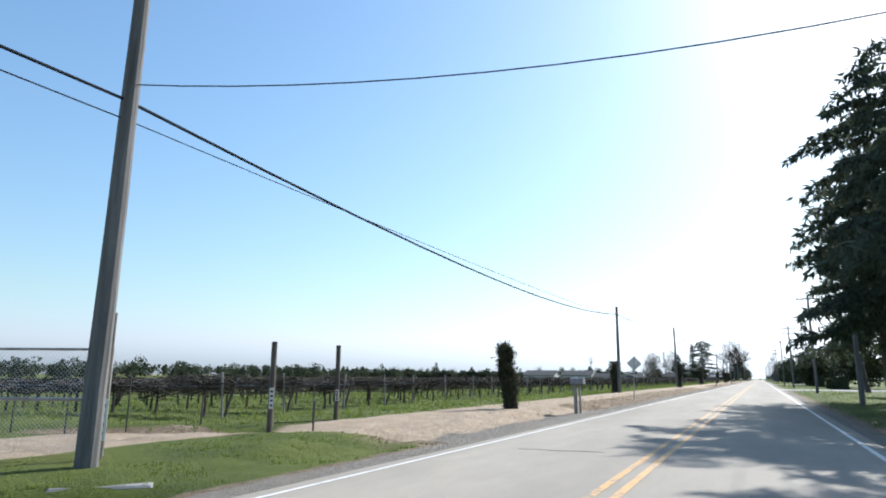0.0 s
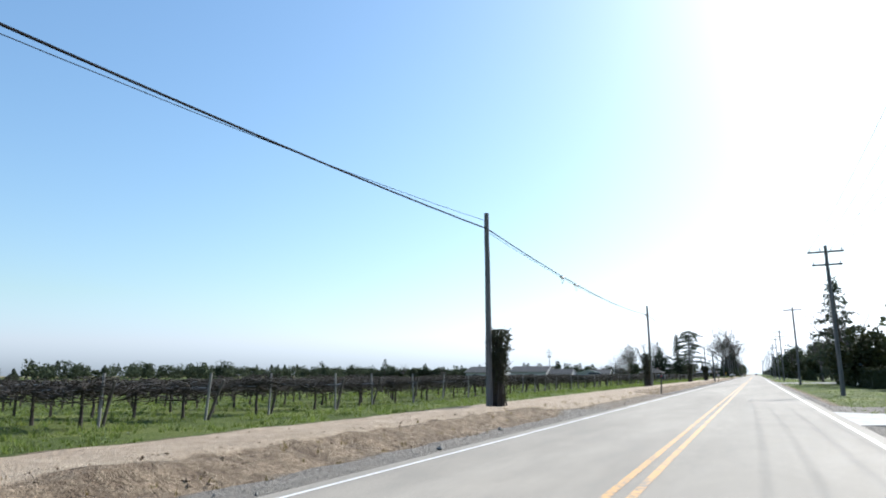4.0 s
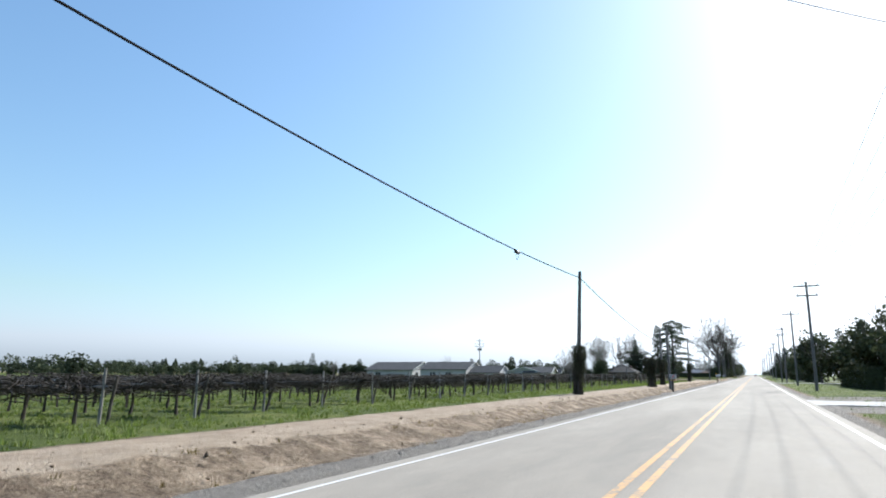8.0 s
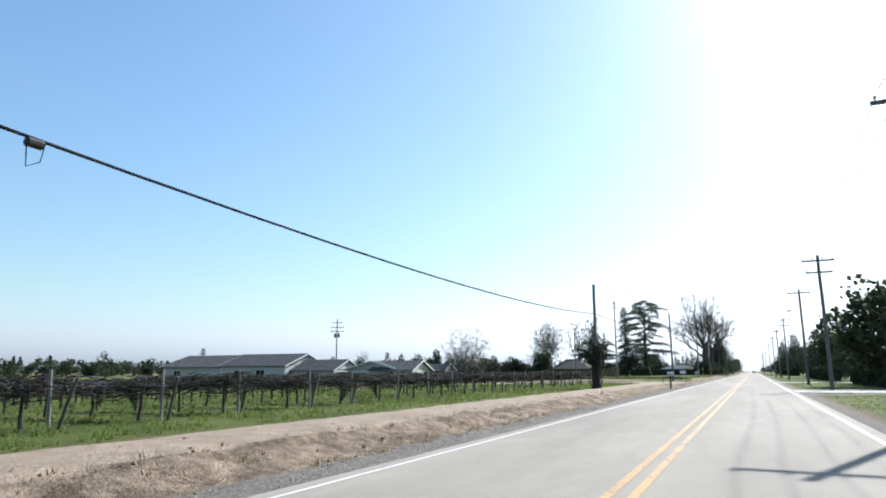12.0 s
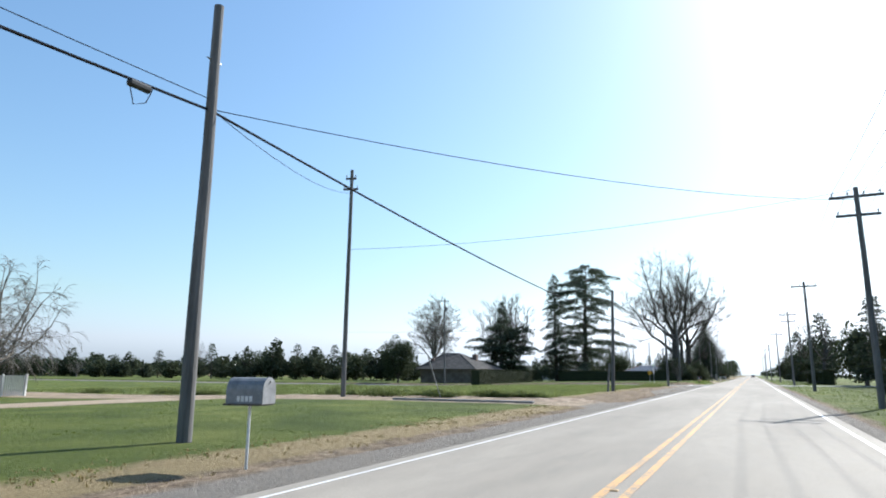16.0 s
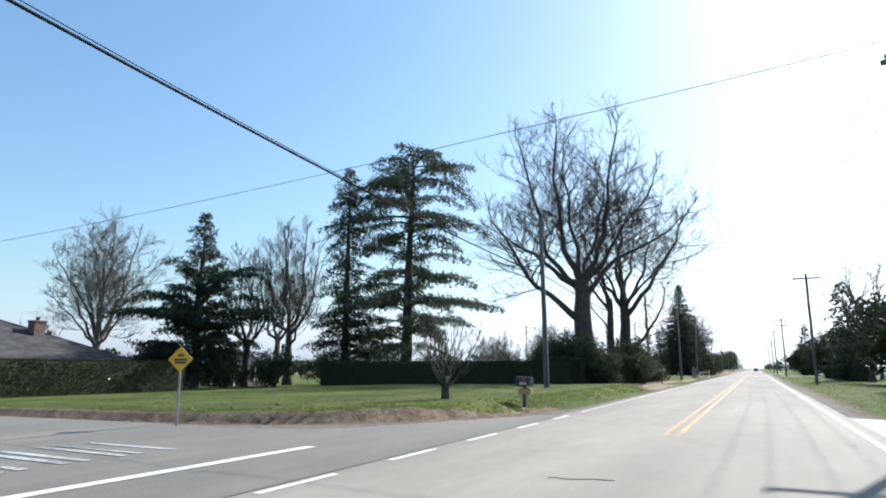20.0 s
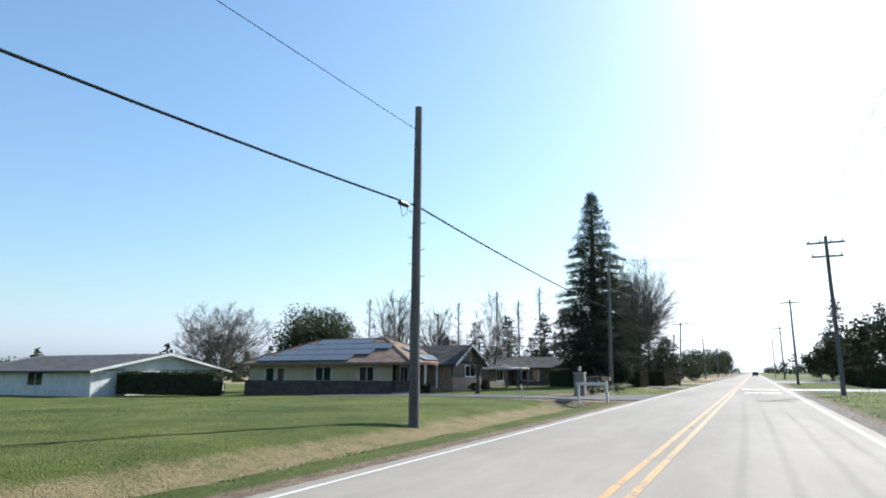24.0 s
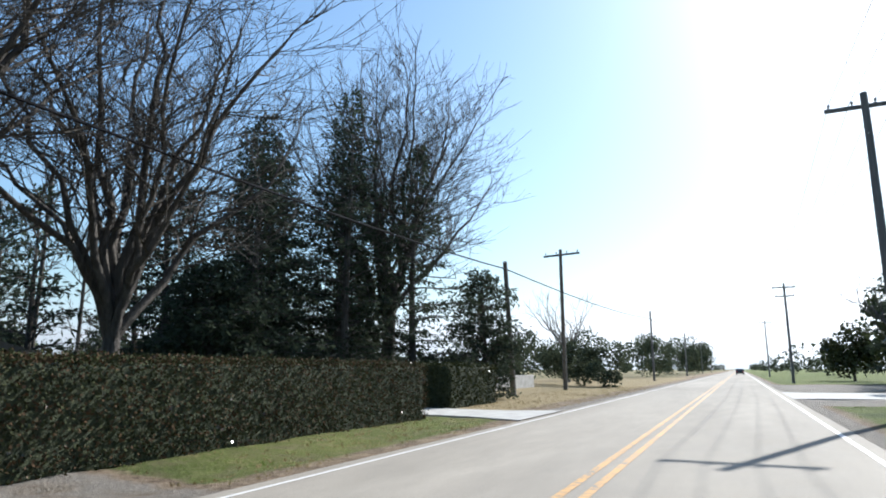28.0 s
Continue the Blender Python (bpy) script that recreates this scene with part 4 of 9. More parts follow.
pole_of = {}
for key, x, y, h, lx, ly in POLES:
    pole_of[key] = utility_pole(key, x, y, h, lx, ly, 0.17 if key in "amo" else 0.135 if key == "p" else 0.15)
th = pole_of["j"]
cross_arm(th, 13.9, ground_z(-20.3, 340.0), 12.7, 1.0, (0.9, 0.3), 2)
cross_arm(th, 13.9, ground_z(-20.3, 340.0), 13.4, 0.7, (0.9, 0.3), 2)
th = pole_of["u"]
cross_arm(th, 13.3, -0.4, 12.9, 1.3, (0.8, 0.6), 3)
canister(th, 0.3, -0.1, 11.6)
th = pole_of["v"]
for z, w in ((11.5, 2.2), (10.5, 2.9), (9.7, 2.9)):
    cross_arm(th, 12.2, -0.5, z, w, (0.9, 0.4), 4)
canister(th, 0.45, 0.0, 8.9, 0.25, 0.8)
canister(th, -0.45, 0.0, 8.9, 0.25, 0.8)
th = pole_of["r"]
cross_arm(th, 8.9, 0, 8.6, 2.6, (0.95, -0.2), 4)
for o in th.children:
    if o.name.startswith("crossarm"):
        o.location = (0.95, -3.85, 0)
# climbing steps on two poles
for key in "op":
    th = pole_of[key]
    x, y, h, lx, ly = TOP[key]
    for k in range(9):
        z = 3.2 + 0.42 * k
        s = Shape()
        sgn = 1 if k % 2 else -1
        px_, py_ = lx * z / h, ly * z / h
        s.tube([(px_ + sgn * 0.10, py_, z), (px_ + sgn * 0.27, py_, z), (px_ + sgn * 0.27, py_, z + 0.05)], 0.012, 5)
        part("climbing_step", s, M["steel"], th)
for z, w in ((1.1, 0.08), (1.45, 0.05)):
    s = Shape()
    s.tube([(0, 0, z), (0, 0, z + w)], 0.140, 12)
    part("tin_band", s, M["steel"], pole_of["p"])


def span(name, a, b, sag, r, label, group="wires", mat="wire", segs=14):
    """A wire that sags between two points."""
    a, b = Vector(a), Vector(b)
    s = Shape()
    pts = []
    for i in range(segs + 1):
        k = i / segs
        p = a.lerp(b, k)
        p.z -= sag * 4 * k * (1 - k)
        pts.append(p)
    s.tube(pts, r, 5)
    return tagged(part(name, s, M[mat]), label, "wire", group)


CABLE = {"a": 5.77, "b": 6.84, "c": 7.75, "d": 8.0, "e": 7.45, "g": 5.08, "h": 5.8, "i": 6.87, "k": 5.8, "l": 6.83, "m": 7.1, "n": 6.0, "o": 6.5, "p": 5.97, "q": 6.1, "s": 7.6, "t": 7.6, "w": 7.6, "x": 7.6}
SAG = {"a": 0.85, "b": 0.35, "c": 0.62, "d": 0.5, "e": 0.5, "g": 0.57, "h": 0.43, "i": 0.42, "k": 0.33, "l": 0.3, "m": 0.4, "n": 0.2, "o": 0.22, "p": 0.6, "q": 0.4, "s": 0.5, "t": 0.5, "w": 0.5}
keys = list(CABLE)
for a, b in zip(keys, keys[1:]):
    span("telephone_cable", lag_point(a, CABLE[a]), lag_point(b, CABLE[b]), SAG[a], 0.03, "thick black telephone cable sagging between utility poles", "cables along the road")
pre = Vector((-7.3, -45.0, 6.4))
span("telephone_cable", pre, lag_point("a", 5.78), 0.3, 0.026, "thick black telephone cable sagging between utility poles", "cables along the road")
span("thin_wire", pre + Vector((0, 0, -0.4)), lag_point("a", 5.45), 0.3, 0.012, "thin black wire below the cable")
for a, b, za, zb in (("a", "b", 5.45, 6.55), ("b", "c", 6.5, 8.1), ("c", "d", 7.6, 7.65), ("i", "j", 6.9, 12.4), ("m", "n", 6.6, 5.7), ("l", "m", 6.95, 7.6), ("m", "o", 10.4, 9.0)):
    span("thin_wire", lag_point(a, za), lag_point(b, zb), 0.18 if a == "a" else 0.5, 0.010, "thin black wire hung between poles")
span("thin_wire", lag_point("h", 7.8), lag_point("i", 7.12), 0.75, 0.010, "thin black wire hung between poles")
# splice cases and drip loops on the cable
def splice(key_a, key_b, k, w=0.5, mat="steel_dark"):
    a, b = lag_point(key_a, CABLE[key_a]), lag_point(key_b, CABLE[key_b])
    p = a.lerp(b, k)
    p.z -= SAG[key_a] * 4 * k * (1 - k) + 0.07
    d = (b - a).normalized()
    s = Shape()
    q = [p - d * w / 2, p - d * w * 0.42, p + d * w * 0.42, p + d * w / 2]
    s.tube(q, [0.03, 0.085, 0.085, 0.03], 10)
    case = part("splice_case", s, M[mat])
    tagged(case, "cylindrical splice case hung on the telephone cable", "splice case")
    s = Shape()
    s.tube([p - d * w * 0.4 + Vector((0, 0, -0.05)), p + Vector((0.02, -0.1, -0.42)), p + d * w * 0.25 + Vector((0, 0.05, -0.28)), p + d * w * 0.6 + Vector((0, 0, 0.05))], 0.010, 4)
    part("drip_loop", s, M["wire"], case)


splice("h", "i", 0.96)
splice("d", "e", 0.72)
splice("c", "d", 0.256, 0.72, "mail_pale")
splice("c", "d", 0.326, 0.80, "mail_pale")
splice("c", "d", 0.978, 0.4)
splice("l", "m", 0.05, 0.5, "mail_pale")
splice("n", "o", 0.965)
splice("p", "q", 0.03, 0.7, "mail_pale")
splice("g", "h", 0.03, 0.3)
# poles on the east side with two arms, their wires and the wires over the road
EAST = [(6.6, 9.0), (6.7, 42.0), (6.9, 76.0), (6.6, 120.0), (6.6, 165.0), (6.5, 214.5), (6.6, 246.0), (6.6, 278.5), (6.6, 301.0), (6.6, 342.0), (6.6, 376.0), (6.6, 408.0), (6.6, 455.5), (6.4, 513.5), (6.1, 553.5), (6.6, 604.0), (6.6, 660.0)]
for k, (x, y) in enumerate(EAST):
    key = "east%d" % k
    th = utility_pole(key, x, y, 10.0, 0.0, 0.0, 0.15)
    g = ground_z(x, y)
    cross_arm(th, 10.0, g, 9.6, 2.2, (1, 0), 4)
    if k % 2 == 1:
        cross_arm(th, 10.0, g, 8.7, 1.8, (1, 0), 3)
    if k == 8:
        s = Shape()
        s.tube([(0, -0.1, 7.0), (-0.4, -0.4, 7.5), (-1.0, -0.9, 7.7)], 0.03, 6)
        arm = part("lamp_arm", s, M["steel"], th)
        s = Shape()
        s.tube([(-0.95, -0.85, 7.72), (-1.15, -1.02, 7.7), (-1.4, -1.25, 7.62)], [0.06, 0.12, 0.05], 8)
        part("lamp_head", s, M["mail_grey"], arm)
for k in range(len(EAST) - 1):
    (xa, ya), (xb, yb) = EAST[k], EAST[k + 1]
    for dx in (-0.95, -0.35, 0.35, 0.95):
        span("power_line", (xa + dx, ya + 0.16, 9.85), (xb + dx, yb + 0.16, 9.85), 0.55, 0.009, "thin power line between poles", "power lines on the east side")
for key, z, k, ze in (("a", 6.08, 0, 6.0), ("d", 8.1, 4, 9.8), ("f", 5.42, 5, 6.75), ("h", 7.85, 7, 6.75), ("j", 8.8, 9, 9.9), ("i", 6.9, 9, 9.4), ("p", 9.7, 13, 9.7), ("p", 6.2, 13, 6.6), ("n", 7.9, 12, 8.4)):
    span("service_wire", lag_point(key, z), (EAST[k][0], EAST[k][1], ze), 0.55, 0.011, "thin wire crossing over the road", "wires over the road")
span("service_wire", lag_point("p", 9.7), (-20.6, 515.8, 3.3), 0.4, 0.012, "thin wire from a pole to a house", "wires to houses")
span("service_wire", lag_point("p", 5.6), (-20.6, 515.8, 3.2), 0.3, 0.010, "thin wire from a pole to a house", "wires to houses")
span("service_wire", lag_point("u", 10.8), (-50.0, 417.0, 5.2), 0.5, 0.012, "thin wire from a pole to a house", "wires to houses")
span("service_wire", lag_point("m", 7.7), (-40, 447, 5.0), 0.4, 0.010, "thin wire from a pole to a house", "wires to houses")
span("service_wire", (-70.0, 410.8, 9.1), (6.6, 406.8, 9.7), 0.9, 0.011, "thin wire crossing over the road", "wires over the road")
# stay wire with a wooden brace at the short pole
span("stay_wire", (-7.19, 213.3, 2.64), lag_point("f", 4.94), 0.0, 0.012, "steel stay wire of a utility pole", "stay wires", "steel")
s = Shape()
s.tube([(-7.75, 213.1, 0.0), (-7.17, 213.3, 2.70)], [0.05, 0.045], 7)
span("guy_wire", lag_point("f", 5.2), (6.5, 214.5, 9.9), 0.0, 0.010, "thin guy wire across the road with a strain insulator", "wires over the road")
s = Shape()
q0, q1 = lag_point("f", 5.2), Vector((6.5, 214.5, 9.9))
s.tube([q0.lerp(q1, 0.135), q0.lerp(q1, 0.142), q0.lerp(q1, 0.152), q0.lerp(q1, 0.160)], [0.03, 0.075, 0.075, 0.03], 8)
tagged(part("strain_insulator", s, M["mail_grey"]), "grey strain insulator on a guy wire", "insulator")
s = Shape()
s.tube([(-7.75, 213.1, 0.0), (-7.17, 213.3, 2.70)], [0.05, 0.045], 7)
tagged(part("stay_guard", s, M["post_wood"]), "slanting wooden guard on a stay wire", "stay guard")


# ------------------------------------------------------------------ trees and plants
def branch_tree(rng, height, spread, trunk_r, fork, levels=5, split=(2, 3), upright=0.55, twig=1.0, leaders=4, wiggle=0.22, droop=0.0, min_r=0.03, width=None):
    """A leafless tree: two shapes, trunk with thick limbs, and the fine twigs."""
    wood, fine = Shape(), Shape()

    def grow(p, d, length, r, level):
        n = 4 if level < 3 else 3
        pts, rad = [p.copy()], [r]
        q, dd = p.copy(), d.copy()
        end = r * (0.62 if level else 0.75)
        for i in range(n):
            dd = (dd + Vector((rng.uniform(-1, 1), rng.uniform(-1, 1), rng.uniform(-0.6, 0.8))) * (wiggle if level else 0.05) + Vector((0, 0, upright * 0.10 - droop * level * 0.05))).normalized()
            q = q + dd * (length / n)
            pts.append(q.copy())
            rad.append(r + (end - r) * (i + 1) / n)
        (wood if level <= 1 else fine).tube(pts, rad, 9 if level == 0 else (6 if level == 1 else (4 if level < 4 else 3)), caps=level < 2)
        if level >= levels or end < min_r * 0.4:
            return
        kids = rng.randint(*split) if level else leaders
        for k in range(kids):
            ang = rng.uniform(0.3, 0.8) if level else rng.uniform(0.3, 0.72) * spread
            az = 2 * math.pi * (k + rng.uniform(-0.25, 0.25)) / kids + level
            side = dd.orthogonal().normalized()
            side.rotate(Matrix.Rotation(az, 3, dd))
            nd = (dd * math.cos(ang) + side * math.sin(ang)).normalized()
            grow(q, nd, length * rng.uniform(0.62, 0.86) * (twig if level > 2 else 1.0), max(min_r * 0.5, end * rng.uniform(0.55, 0.8)), level + 1)
        for i in range(1, len(pts) - 1):      # side shoots
            if level >= 1 and rng.random() < 0.95:
                side = Vector((rng.uniform(-1, 1), rng.uniform(-1, 1), rng.uniform(-0.2, 0.8)))
                nd = (dd * 0.5 + side).normalized()
                grow(pts[i], nd, length * rng.uniform(0.35, 0.6), max(min_r * 0.5, rad[i] * 0.38), max(level + 1, 3))

    grow(Vector((0, 0, -0.2)), Vector((rng.uniform(-0.05, 0.05), rng.uniform(-0.05, 0.05), 1)).normalized(), fork + 0.2, trunk_r, 0)
    top = sorted(v[2] for v in fine.v)[int(len(fine.v) * 0.998)]
    k = height / top
    far = sorted(math.hypot(v[0], v[1]) for v in fine.v)[int(len(fine.v) * 0.97)]
    side = (width / 2) / far if width else 0.5 + 0.5 * k
    for sh in (wood, fine):      # bring the crown to its height and width, leaving the trunk's foot
        sh.v = [(x * (1 + (side - 1) * smooth_to(z, fork * 0.7, fork * 1.5)), y * (1 + (side - 1) * smooth_to(z, fork * 0.7, fork * 1.5)), z * k) for x, y, z in sh.v]
    # root flare
    wood.tube([(0, 0, -0.2), (0, 0, 0.15), (0, 0, 0.6)], [trunk_r * 1.45, trunk_r * 1.22, trunk_r * 0.98], 9, caps=False)
    return wood, fine


def bare_tree(name, x, y, seed, height, label, mat="bark", z=None, **kw):
    rng = random.Random(seed)
    wood, fine = branch_tree(rng, height, kw.pop("spread", 1.0), kw.pop("trunk_r", 0.3), kw.pop("fork", height * 0.25), **kw)
    g = ground_z(x, y) if z is None else z
    th = thing(name, label, "tree", x, y, g)
    part("trunk", wood, M[mat], th, smooth=True)
    part("crown", fine, M[mat], th)
    return th


def conifer(name, x, y, seed, height, radius, label, mat="conifer", bare=0.06, tiers=30, per=9, leaf=0.30, droop=0.25, shape=0.9, gap=0.0, dens=26, trunk_r=0.3, z=None, tip=0.12, profile=None, flat=1.0):
    """A conifer: trunk, limbs in whorls, sprays of needles along each limb."""
    rng = np.random.default_rng(seed)
    rr = random.Random(seed)
    g = ground_z(x, y) if z is None else z
    th = thing(name, label, "tree", x, y, g)
    wood = Shape()
    wood.tube([(0, 0, -0.2), (0.05, 0.03, height * 0.5), (0, 0, height * 0.97)], [trunk_r, trunk_r * 0.6, 0.03], 9)
    pts = []
    for i in range(tiers):
        k = (i + 0.5) / tiers
        zc = height * (bare + (1 - bare) * k) + rr.uniform(-0.4, 0.4) * height / tiers
        r0 = radius * ((1 - k) ** shape * (1 - tip) + tip * (1 - k)) * rr.uniform(0.72, 1.14)
        if profile:
            r0 = radius * float(np.interp(k, *profile)) * rr.uniform(0.85, 1.1)
        if gap and rr.random() < gap:
            r0 *= 0.35
        for j in range(per):
            a = 2 * math.pi * (j + rr.random()) / per + i * 1.3
            L = max(0.25, r0 * rr.uniform(0.7, 1.12))
            rise = rr.uniform(-0.05, 0.12) * L
            e = Vector((math.cos(a) * L, math.sin(a) * L, zc + rise - droop * L * 0.35))
            m = Vector((math.cos(a) * L * 0.5, math.sin(a) * L * 0.5, zc + rise * 1.2 + 0.04 * L))
            if L > 0.4:
                wood.tube([(0, 0, zc), m, e], [0.012 + 0.016 * L, 0.01 + 0.008 * L, 0.006], 4, caps=False)
            n = int(1.9 * dens * (0.5 + L))
            t = np.sqrt(rng.random(n)) * 0.92 + 0.08
            p = np.outer((1 - t) ** 2, (0, 0, zc)) + np.outer(2 * t * (1 - t), m) + np.outer(t ** 2, e)
            p += rng.normal(size=(n, 3)) * np.array((0.11, 0.11, 0.075 * flat)) * (0.5 + 0.5 * L) * (0.6 + t[:, None])
            p[:, 2] -= np.abs(rng.normal(size=n)) * droop * 0.28 * L * t
            pts.append(p)
    part("trunk", wood, M["bark"], th)
    c = np.concatenate(pts)
    part("crown", quick_mesh("crown", leaves(c, leaf * 0.62, rng, 0.45, 2.3), 4, M[mat]), None, th)
    return th


def limbed_tree(name, x, y, seed, label, trunk_h, trunk_r, limbs, mat="bark", up=0.12, subs=1.0, twig_r=0.013, levels=3, lean=(0.0, 0.0), z=None, flare=1.4, sub_len=1.0, droop=0.0, category="tree", inner=0.24):
    """A leafless tree with chosen main limbs: each (height of its foot, bearing, reach, height of its end, radius, bow)."""
    rng = random.Random(seed)
    g = ground_z(x, y) if z is None else z
    th = thing(name, label, category, x, y, g)
    wood, fine = Shape(), Shape()
    zs = [-0.2, 0.25, 0.8] + [0.8 + (trunk_h - 0.8) * i / 6 for i in range(1, 7)]
    rs = [trunk_r * flare, trunk_r * (1 + (flare - 1) * 0.6), trunk_r * 1.06] + [trunk_r * (1 - 0.28 * i / 6) for i in range(1, 7)]
    ax = lambda h: Vector((lean[0] * h / trunk_h + 0.10 * trunk_r * math.sin(h * 1.3 + seed), lean[1] * h / trunk_h + 0.10 * trunk_r * math.cos(h * 1.1), h))
    wood.tube([ax(h) for h in zs], [r * rng.uniform(0.95, 1.06) for r in rs], 12)
    part("trunk", wood, M[mat], th, smooth=True)

    def grow(p, d, length, r, level):
        n = 3 if level < min(levels, 3) else (2 if level < levels or levels < 4 else 1)
        pts, dd = [p.copy()], d.copy()
        for i in range(n):
            dd = (dd + Vector((rng.uniform(-1, 1), rng.uniform(-1, 1), rng.uniform(-1, 1))) * 0.17 + Vector((0, 0, up * 0.6 - droop * 0.3 * level))).normalized()
            pts.append(pts[-1] + dd * (length / n))
        fine.tube(pts, [max(twig_r * 0.7, r * (1 - 0.55 * i / n)) for i in range(n + 1)], 3, caps=False)
        if level >= levels or length < 0.25:
            return
        kids = 4 if level < 3 else 3
        for k in range(kids):
            t = 0.25 + 0.75 * (k + rng.random()) / kids
            q = pts[min(n - 1, int(t * n))].lerp(pts[min(n, int(t * n) + 1)], (t * n) % 1)
            nd = (dd + Vector((rng.uniform(-1, 1), rng.uniform(-1, 1), rng.uniform(-0.7, 0.8))) * 0.8).normalized()
            grow(q, nd, length * rng.uniform(0.45, 0.78), max(twig_r, r * 0.55), level + 1)

    for z0, az, reach, z1, r, bow in limbs:
        a = radians(az)
        p0, h = ax(min(z0, trunk_h)), Vector((math.cos(a), math.sin(a), 0))
        if z0 > trunk_h:
            p0 = ax(trunk_h) + Vector((0, 0, z0 - trunk_h - 0.1))
        p2 = Vector((h.x * reach, h.y * reach, z1))
        p1 = p0 + h * (reach * bow) + Vector((0, 0, (z1 - z0) * (1 - bow) * 1.0))
        L = (p1 - p0).length + (p2 - p1).length
        n = 9
        pts = []
        off = Vector((0, 0, 0))
        for i in range(n + 1):
            t = i / n
            if i > 1:
                off = off * 0.6 + Vector((rng.uniform(-1, 1), rng.uniform(-1, 1), rng.uniform(-0.7, 0.7))) * L * 0.03
            pts.append(p0 * (1 - t) ** 2 + p1 * (2 * t * (1 - t)) + p2 * t * t + off)
        rad = [r * (1.35 if i == 0 else 1.0) * (1 - 0.82 * (i / n) ** 0.8) + twig_r for i in range(n + 1)]
        lm = Shape()
        lm.tube(pts, rad, 7 if r > 0.15 else 5, caps=False)
        if r > 0.09:
            part("limb", lm, M[mat], th, smooth=True)
        else:
            fine.tube(pts, rad, 4, caps=False)
        m = max(4, int(L * 1.15 * subs))
        for k in range(m):
            t = inner + (1 - inner) * (k + rng.random()) / m
            i = min(n - 1, int(t * n))
            q = pts[i].lerp(pts[i + 1], (t * n) % 1)
            tg = (pts[i + 1] - pts[i]).normalized()
            sd = tg.orthogonal().normalized()
            sd.rotate(Matrix.Rotation(k * 2.4 + rng.uniform(-0.5, 0.5), 3, tg))
            nd = (tg * rng.uniform(0.3, 0.8) + sd + Vector((0, 0, up))).normalized()
            ln = (1.0 + L * 0.20) * rng.uniform(0.5, 1.25) * (1.15 - 0.5 * t) * sub_len
            grow(q, nd, ln, max(twig_r * 1.5, min(0.09, rad[i] * 0.34)), 1)
        grow(pts[-1], (pts[-1] - pts[-2]).normalized(), (0.8 + L * 0.08) * sub_len, rad[-1], 1)
    part("crown", fine, M[mat], th)
    return th


def dome_limbs(seed, n, z0, reach, top, r, bow=0.5, low=0.25):
    """Limbs that fill a rounded crown."""
    rng = random.Random(seed)
    out = []
    for k in range(n):
        u = (k + 0.5) / n
        reach_, top_ = reach * 0.80, z0 + (top - z0) * 0.84
        out.append((z0 * rng.uniform(0.75, 1.05), k * 137.5 + rng.uniform(-15, 15), reach_ * math.sqrt(1 - (1 - u) ** 2) * rng.uniform(0.85, 1.0), z0 + (top_ - z0) * (1 - (1 - low) * u ** 1.6) * rng.uniform(0.92, 1.0), r * rng.uniform(0.7, 1.1), bow * rng.uniform(0.7, 1.2)))
    return out


